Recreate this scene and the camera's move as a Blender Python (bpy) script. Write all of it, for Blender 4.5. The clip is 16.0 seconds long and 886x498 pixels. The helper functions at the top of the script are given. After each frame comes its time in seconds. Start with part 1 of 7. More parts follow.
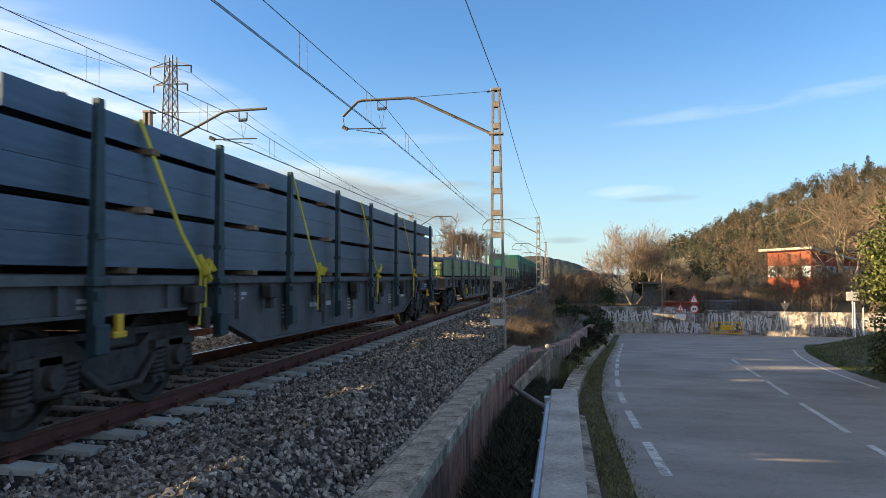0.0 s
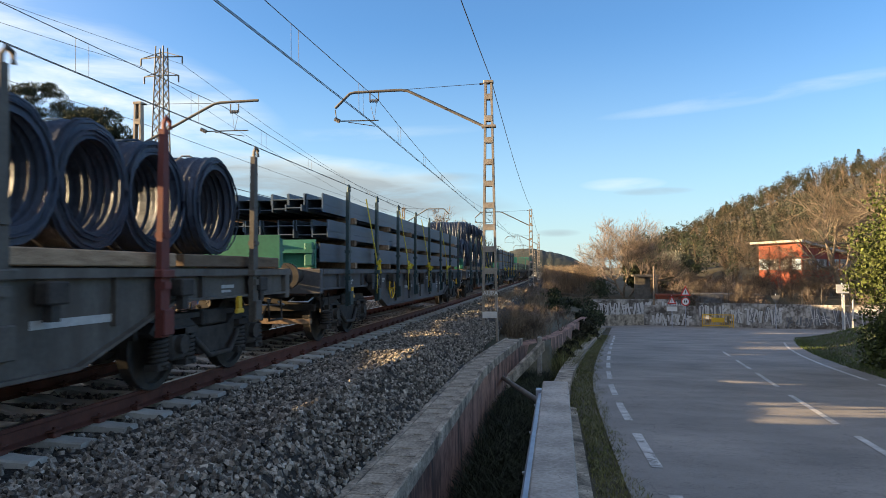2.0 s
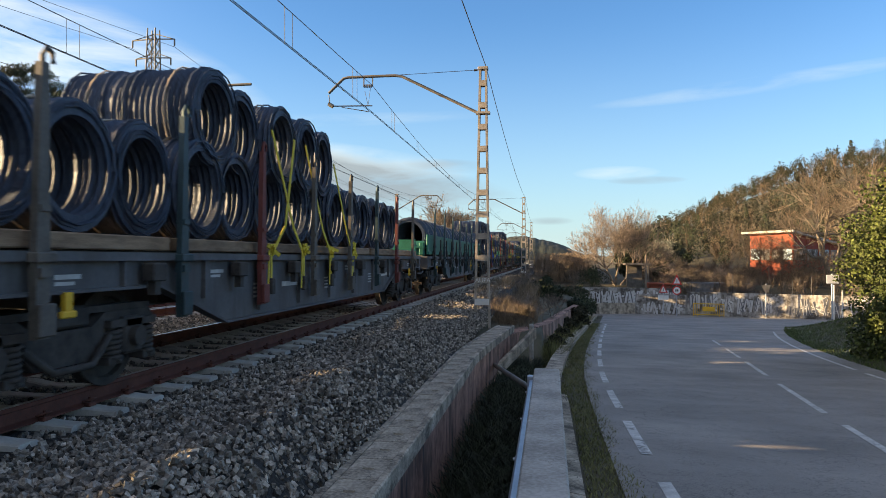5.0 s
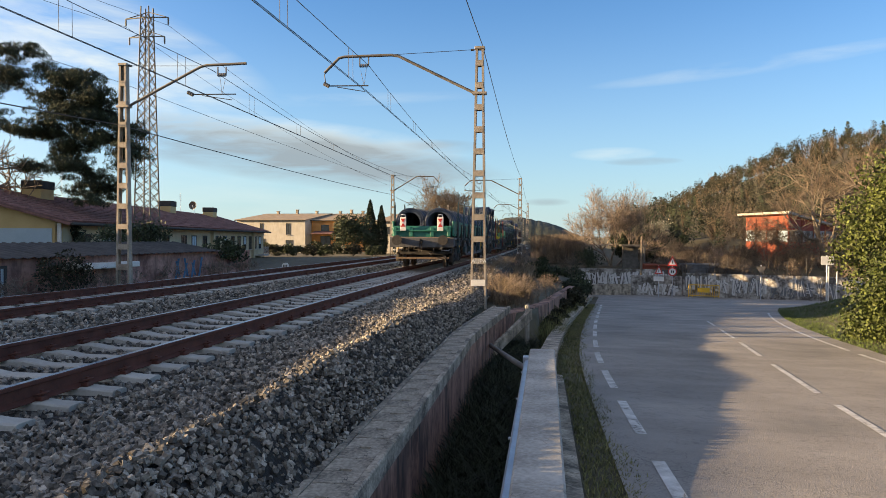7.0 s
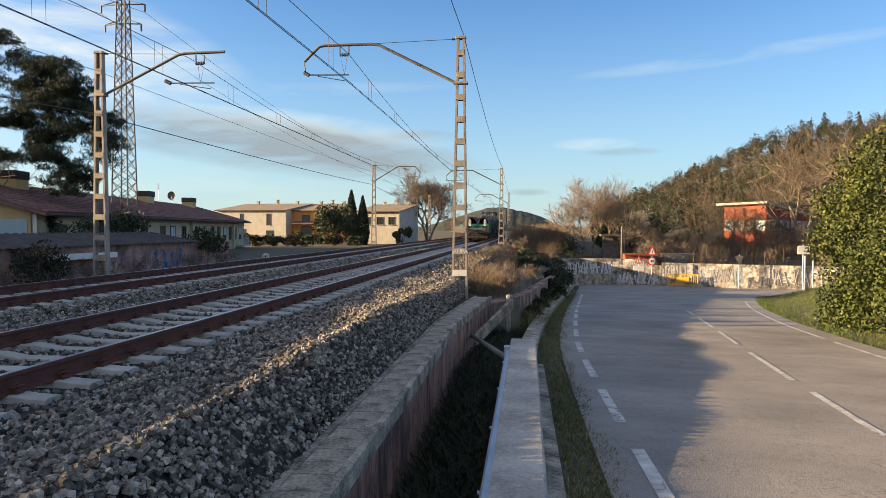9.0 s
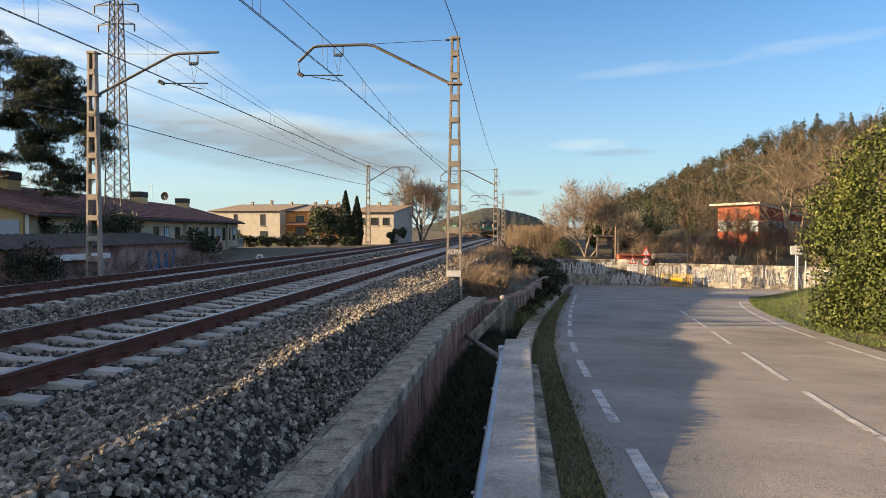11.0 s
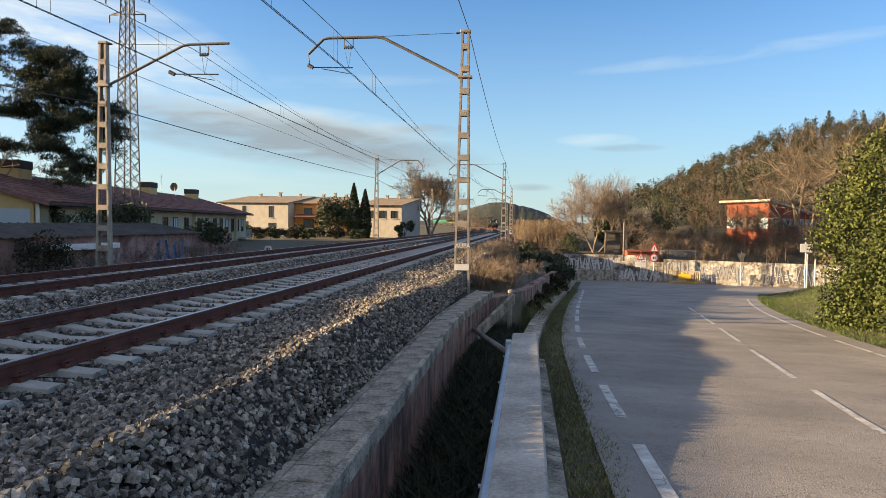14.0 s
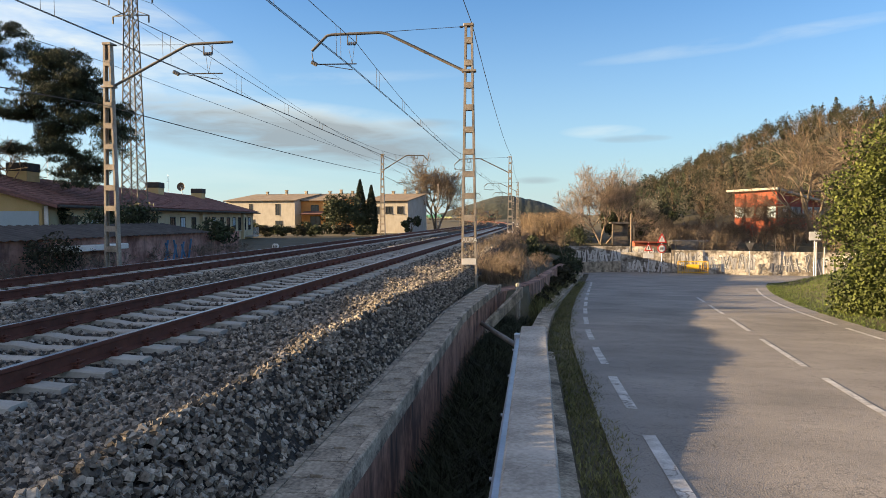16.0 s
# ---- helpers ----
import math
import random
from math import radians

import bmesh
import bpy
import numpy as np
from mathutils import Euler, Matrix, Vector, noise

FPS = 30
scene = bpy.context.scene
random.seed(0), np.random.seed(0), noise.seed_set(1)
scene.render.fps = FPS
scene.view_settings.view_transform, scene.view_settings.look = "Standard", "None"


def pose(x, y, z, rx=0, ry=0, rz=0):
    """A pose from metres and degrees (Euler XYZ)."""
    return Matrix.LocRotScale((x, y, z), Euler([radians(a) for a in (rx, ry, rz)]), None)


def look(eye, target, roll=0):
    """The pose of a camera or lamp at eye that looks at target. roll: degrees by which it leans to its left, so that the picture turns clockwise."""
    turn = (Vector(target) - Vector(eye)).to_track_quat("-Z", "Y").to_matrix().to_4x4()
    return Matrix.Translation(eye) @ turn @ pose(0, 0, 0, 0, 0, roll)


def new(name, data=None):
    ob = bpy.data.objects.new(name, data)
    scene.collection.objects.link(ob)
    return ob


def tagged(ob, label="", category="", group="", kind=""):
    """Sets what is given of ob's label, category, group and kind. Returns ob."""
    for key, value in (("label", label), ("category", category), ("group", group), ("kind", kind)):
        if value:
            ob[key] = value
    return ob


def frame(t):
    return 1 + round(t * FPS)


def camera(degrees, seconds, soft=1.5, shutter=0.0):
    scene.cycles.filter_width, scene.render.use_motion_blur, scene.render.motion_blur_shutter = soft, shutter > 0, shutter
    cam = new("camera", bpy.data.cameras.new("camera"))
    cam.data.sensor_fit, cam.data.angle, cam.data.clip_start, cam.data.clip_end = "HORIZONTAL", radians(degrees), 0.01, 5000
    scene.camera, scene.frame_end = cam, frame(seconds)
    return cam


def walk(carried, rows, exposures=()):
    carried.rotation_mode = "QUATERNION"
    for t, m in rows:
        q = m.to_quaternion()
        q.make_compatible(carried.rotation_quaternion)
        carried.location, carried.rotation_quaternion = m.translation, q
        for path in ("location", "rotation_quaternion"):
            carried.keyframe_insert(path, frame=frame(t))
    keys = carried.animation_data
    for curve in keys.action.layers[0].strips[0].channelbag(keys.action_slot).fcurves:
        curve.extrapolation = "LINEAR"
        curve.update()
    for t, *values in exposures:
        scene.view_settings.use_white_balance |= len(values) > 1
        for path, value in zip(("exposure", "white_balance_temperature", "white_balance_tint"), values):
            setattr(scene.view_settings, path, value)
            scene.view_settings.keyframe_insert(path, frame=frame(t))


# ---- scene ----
cam = camera(64.09, 16.0, soft=0.7, shutter=0.06)
walk(cam, [
    (0, pose(0.003, -0.011, 1.612, 92.367, 0.293, 9.772)),
    (0.5, pose(0.007, -0.007, 1.612, 92.170, 0.309, 9.559)),
    (1, pose(0.007, -0.007, 1.614, 92.096, 0.286, 9.237)),
    (1.5, pose(0.009, -0.008, 1.614, 91.957, 0.289, 9.234)),
    (2, pose(0.013, -0.012, 1.613, 91.762, 0.260, 9.179)),
    (2.5, pose(0.011, -0.014, 1.617, 91.608, 0.293, 9.079)),
    (3, pose(0.014, -0.008, 1.611, 91.520, 0.280, 9.009)),
    (3.5, pose(0.008, -0.013, 1.613, 91.399, 0.165, 8.886)),
    (4, pose(0.011, -0.006, 1.610, 91.311, -0.016, 8.751)),
    (6.5, pose(0.002, -0.002, 1.609, 89.438, -0.399, 8.444)),
    (7, pose(0.007, -0.004, 1.608, 89.166, -0.349, 8.275)),
    (7.5, pose(0.007, -0.001, 1.610, 88.854, -0.307, 7.897)),
    (8, pose(0.012, 0.006, 1.612, 88.555, -0.344, 7.494)),
    (8.5, pose(0.013, 0.000, 1.610, 88.463, -0.251, 7.134)),
    (9, pose(0.012, 0.004, 1.610, 88.375, -0.268, 6.783)),
    (11.5, pose(0.014, -0.000, 1.607, 88.429, -0.271, 6.276)),
    (12, pose(0.011, -0.003, 1.600, 88.390, -0.378, 6.259)),
    (12.5, pose(-0.001, 0.003, 1.601, 88.333, -0.587, 6.410)),
    (13, pose(0.001, 0.000, 1.599, 88.315, -0.876, 6.566)),
    (13.5, pose(-0.001, 0.003, 1.604, 88.083, -1.084, 6.715)),
    (14, pose(-0.001, 0.002, 1.602, 87.917, -0.889, 6.953)),
    (14.5, pose(-0.003, 0.001, 1.600, 87.779, -0.740, 7.139)),
    (15, pose(0.001, 0.002, 1.600, 87.602, -0.570, 7.179)),
    (15.5, pose(-0.002, 0.001, 1.600, 87.488, -0.407, 7.368)),
    (16, pose(0.000, -0.000, 1.600, 87.486, 0.182, 7.482)),
], exposures=[(0, 1.68, 8000, 5), (4, 1.68, 8000, 5), (7, 1.49, 8000, 6), (16, 1.49, 8000, 6)])

# ---- light ----
SUN_EL, SUN_AZ = radians(10.2), radians(9)   # low evening sun, out of -x, a little from behind
sun_from = Vector((-math.cos(SUN_EL) * math.cos(SUN_AZ), -math.cos(SUN_EL) * math.sin(SUN_AZ), math.sin(SUN_EL)))
sun = new("sun", bpy.data.lights.new("sun", "SUN"))
sun.data.energy, sun.data.angle, sun.data.color = 5.8, radians(0.6), (1.0, 0.75, 0.50)
sun.matrix_world = look(sun_from * 50, (0, 0, 0))

world = bpy.data.worlds.new("sky")
scene.world = world
world.use_nodes = True
wn, wl = world.node_tree.nodes, world.node_tree.links
wn.clear()


def wnode(kind, **kw):
    n = wn.new(kind)
    for k, v in kw.items():
        n.inputs[k].default_value = v
    return n


def wmath(op, a, b=None, clamp=False):
    n = wn.new("ShaderNodeMath")
    n.operation, n.use_clamp = op, clamp
    for i, v in enumerate((a, b)):
        if v is None:
            continue
        if isinstance(v, (int, float)):
            n.inputs[i].default_value = v
        else:
            wl.new(v, n.inputs[i])
    return n.outputs[0]


sky = wn.new("ShaderNodeTexSky")
sky.sky_type, sky.sun_disc = "NISHITA", False
sky.sun_elevation, sky.sun_rotation = SUN_EL, radians(-90 - math.degrees(SUN_AZ))
sky.air_density, sky.dust_density, sky.ozone_density = 1.0, 0.2, 4.5
coord = wn.new("ShaderNodeTexCoord")
sep = wn.new("ShaderNodeSeparateXYZ")
wl.new(coord.outputs["Generated"], sep.inputs[0])
az = wmath("ARCTAN2", sep.outputs[0], sep.outputs[1])      # right of +y is positive
el = wmath("ARCSINE", sep.outputs[2])
streak = wn.new("ShaderNodeCombineXYZ")
wl.new(wmath("MULTIPLY", az, 2.2), streak.inputs[0])
wl.new(wmath("MULTIPLY", el, 11.0), streak.inputs[1])
fluff = wnode("ShaderNodeTexNoise", Scale=2.6, Detail=7.0, Roughness=0.58, Distortion=0.4)
wl.new(streak.outputs[0], fluff.inputs["Vector"])


def cloud(a, e, wa, we, tilt, gain, soft):
    """Mask of one cloud bank at azimuth a and height e, of half-widths wa and we, broken by the noise."""
    da = wmath("SUBTRACT", az, a)
    de = wmath("SUBTRACT", wmath("SUBTRACT", el, e), wmath("MULTIPLY", da, tilt))
    r = wmath("ADD", wmath("POWER", wmath("DIVIDE", da, wa), 2.0), wmath("POWER", wmath("DIVIDE", de, we), 2.0))
    body = wmath("SUBTRACT", 1.0, r, True)
    torn = wmath("MULTIPLY", wmath("SUBTRACT", fluff.outputs[0], soft, True), gain)
    return wmath("MULTIPLY", body, torn, True)


def both(a, b):
    return wmath("MAXIMUM", a, b)


def layer(base, mask, colour, name):
    mix = wn.new("ShaderNodeMix")
    mix.data_type = "RGBA"
    wl.new(mask, mix.inputs[0])
    wl.new(base, mix.inputs[6])
    mix.inputs[7].default_value = (*colour, 1)
    return mix.outputs[2]


white = both(both(cloud(-0.62, 0.235, 0.26, 0.085, -0.25, 3.2, 0.34), cloud(0.27, 0.222, 0.22, 0.011, 0.07, 1.3, 0.34)),
             both(cloud(0.09, 0.117, 0.060, 0.010, 0.0, 2.0, 0.30), cloud(-0.3, 0.19, 0.24, 0.010, 0.05, 0.8, 0.38)))
white = both(white, cloud(-0.36, 0.140, 0.26, 0.026, -0.08, 3.0, 0.30))
white = both(white, cloud(-0.42, 0.055, 0.40, 0.055, 0.0, 0.5, 0.36))
grey = both(both(cloud(-0.34, 0.112, 0.30, 0.042, -0.10, 5.0, 0.30), cloud(0.13, 0.106, 0.055, 0.006, 0.0, 2.2, 0.25)),
            both(cloud(-0.16, 0.128, 0.08, 0.012, 0.0, 2.4, 0.34), cloud(0.0, 0.052, 0.035, 0.006, 0.0, 2.0, 0.3)))
SKY_GAIN = 0.096
haze = wmath("MULTIPLY", wmath("POWER", wmath("SUBTRACT", 1.0, wmath("DIVIDE", wmath("ABSOLUTE", el), 0.34), True), 1.6), 0.75)
tint = wn.new("ShaderNodeMix")
tint.data_type, tint.blend_type = "RGBA", "MULTIPLY"
tint.inputs[0].default_value, tint.inputs[7].default_value = 1.0, (0.78, 0.97, 1.20, 1)
wl.new(sky.outputs[0], tint.inputs[6])
clear = layer(tint.outputs[2], haze, (2.1, 2.9, 3.75), "haze")
glow = wmath("POWER", wmath("MAXIMUM", wmath("MULTIPLY", wmath("COSINE", wmath("ADD", az, 1.64)), wmath("COSINE", el)), 0.0), 5.0)
clear = layer(clear, wmath("MULTIPLY", glow, 0.75), (9.5, 7.2, 5.2), "glow")
# warm tones added to the unseen sky behind and overhead, against blue shade
rear = wmath("MULTIPLY", wmath("ADD", wmath("MULTIPLY", sep.outputs[1], -1.4), 0.1, True), 0.19)
clear = layer(clear, rear, (4.6, 4.0, 3.3), "added warm sky behind")
zenith = wmath("MULTIPLY", wmath("SUBTRACT", wmath("MULTIPLY", el, 3.0), 1.5, True), 0.16)
clear = layer(clear, zenith, (3.4, 3.2, 2.9), "added warm zenith")
lit = layer(layer(clear, wmath("MULTIPLY", white, 0.8), (3.5, 3.9, 4.3), "white"),
            wmath("MULTIPLY", grey, 0.9), (1.25, 1.6, 2.1), "grey")
back = wnode("ShaderNodeBackground", Strength=SKY_GAIN)
wl.new(lit, back.inputs[0])
wout = wn.new("ShaderNodeOutputWorld")
wl.new(back.outputs[0], wout.inputs[0])

# ---- materials ----
def mat(name, c1, c2, scale=4.0, fine=40.0, rough=0.8, metal=0.0, bump=0.3, spread=0.25, random_by=None, vary=(0.42, 1.6), stretch=(1, 1, 1), depth=0.01):
    """Two-scale noise between two colours, with relief. random_by: 'object' or 'island' varies the value from piece to piece."""
    m = bpy.data.materials.new(name)
    m.use_nodes = True
    n, l = m.node_tree.nodes, m.node_tree.links
    b = n["Principled BSDF"]
    b.inputs["Metallic"].default_value = metal
    tc, mp = n.new("ShaderNodeTexCoord"), n.new("ShaderNodeMapping")
    mp.inputs["Scale"].default_value = stretch
    l.new(tc.outputs["Object"], mp.inputs[0])
    big, small = n.new("ShaderNodeTexNoise"), n.new("ShaderNodeTexNoise")
    for t, s, d in ((big, scale, 5.0), (small, fine, 4.0)):
        t.inputs["Scale"].default_value, t.inputs["Detail"].default_value = s, d
        l.new(mp.outputs[0], t.inputs["Vector"])
    add = n.new("ShaderNodeMath")
    add.operation = "MULTIPLY_ADD"
    l.new(small.outputs[0], add.inputs[0])
    add.inputs[1].default_value = 0.6
    l.new(big.outputs[0], add.inputs[2])
    ramp = n.new("ShaderNodeMapRange")
    ramp.inputs[1].default_value, ramp.inputs[2].default_value = 0.8 - spread, 0.8 + spread
    l.new(add.outputs[0], ramp.inputs[0])
    mix = n.new("ShaderNodeMix")
    mix.data_type = "RGBA"
    mix.inputs[6].default_value, mix.inputs[7].default_value = (*c1, 1), (*c2, 1)
    l.new(ramp.outputs[0], mix.inputs[0])
    col = mix.outputs[2]
    if random_by:
        src = n.new("ShaderNodeObjectInfo").outputs["Random"] if random_by == "object" else n.new("ShaderNodeNewGeometry").outputs["Random Per Island"]
        hsv, mr = n.new("ShaderNodeHueSaturation"), n.new("ShaderNodeMapRange")
        mr.inputs[3].default_value, mr.inputs[4].default_value = vary
        l.new(src, mr.inputs[0])
        l.new(mr.outputs[0], hsv.inputs["Value"])
        l.new(col, hsv.inputs["Color"])
        col = hsv.outputs[0]
    l.new(col, b.inputs["Base Color"])
    rr = n.new("ShaderNodeMapRange")
    rr.inputs[3].default_value, rr.inputs[4].default_value = max(0.05, rough - 0.12), min(1.0, rough + 0.12)
    l.new(small.outputs[0], rr.inputs[0])
    l.new(rr.outputs[0], b.inputs["Roughness"])
    bp = n.new("ShaderNodeBump")
    bp.inputs["Strength"].default_value, bp.inputs["Distance"].default_value = bump, depth
    l.new(add.outputs[0], bp.inputs["Height"])
    l.new(bp.outputs[0], b.inputs["Normal"])
    return m


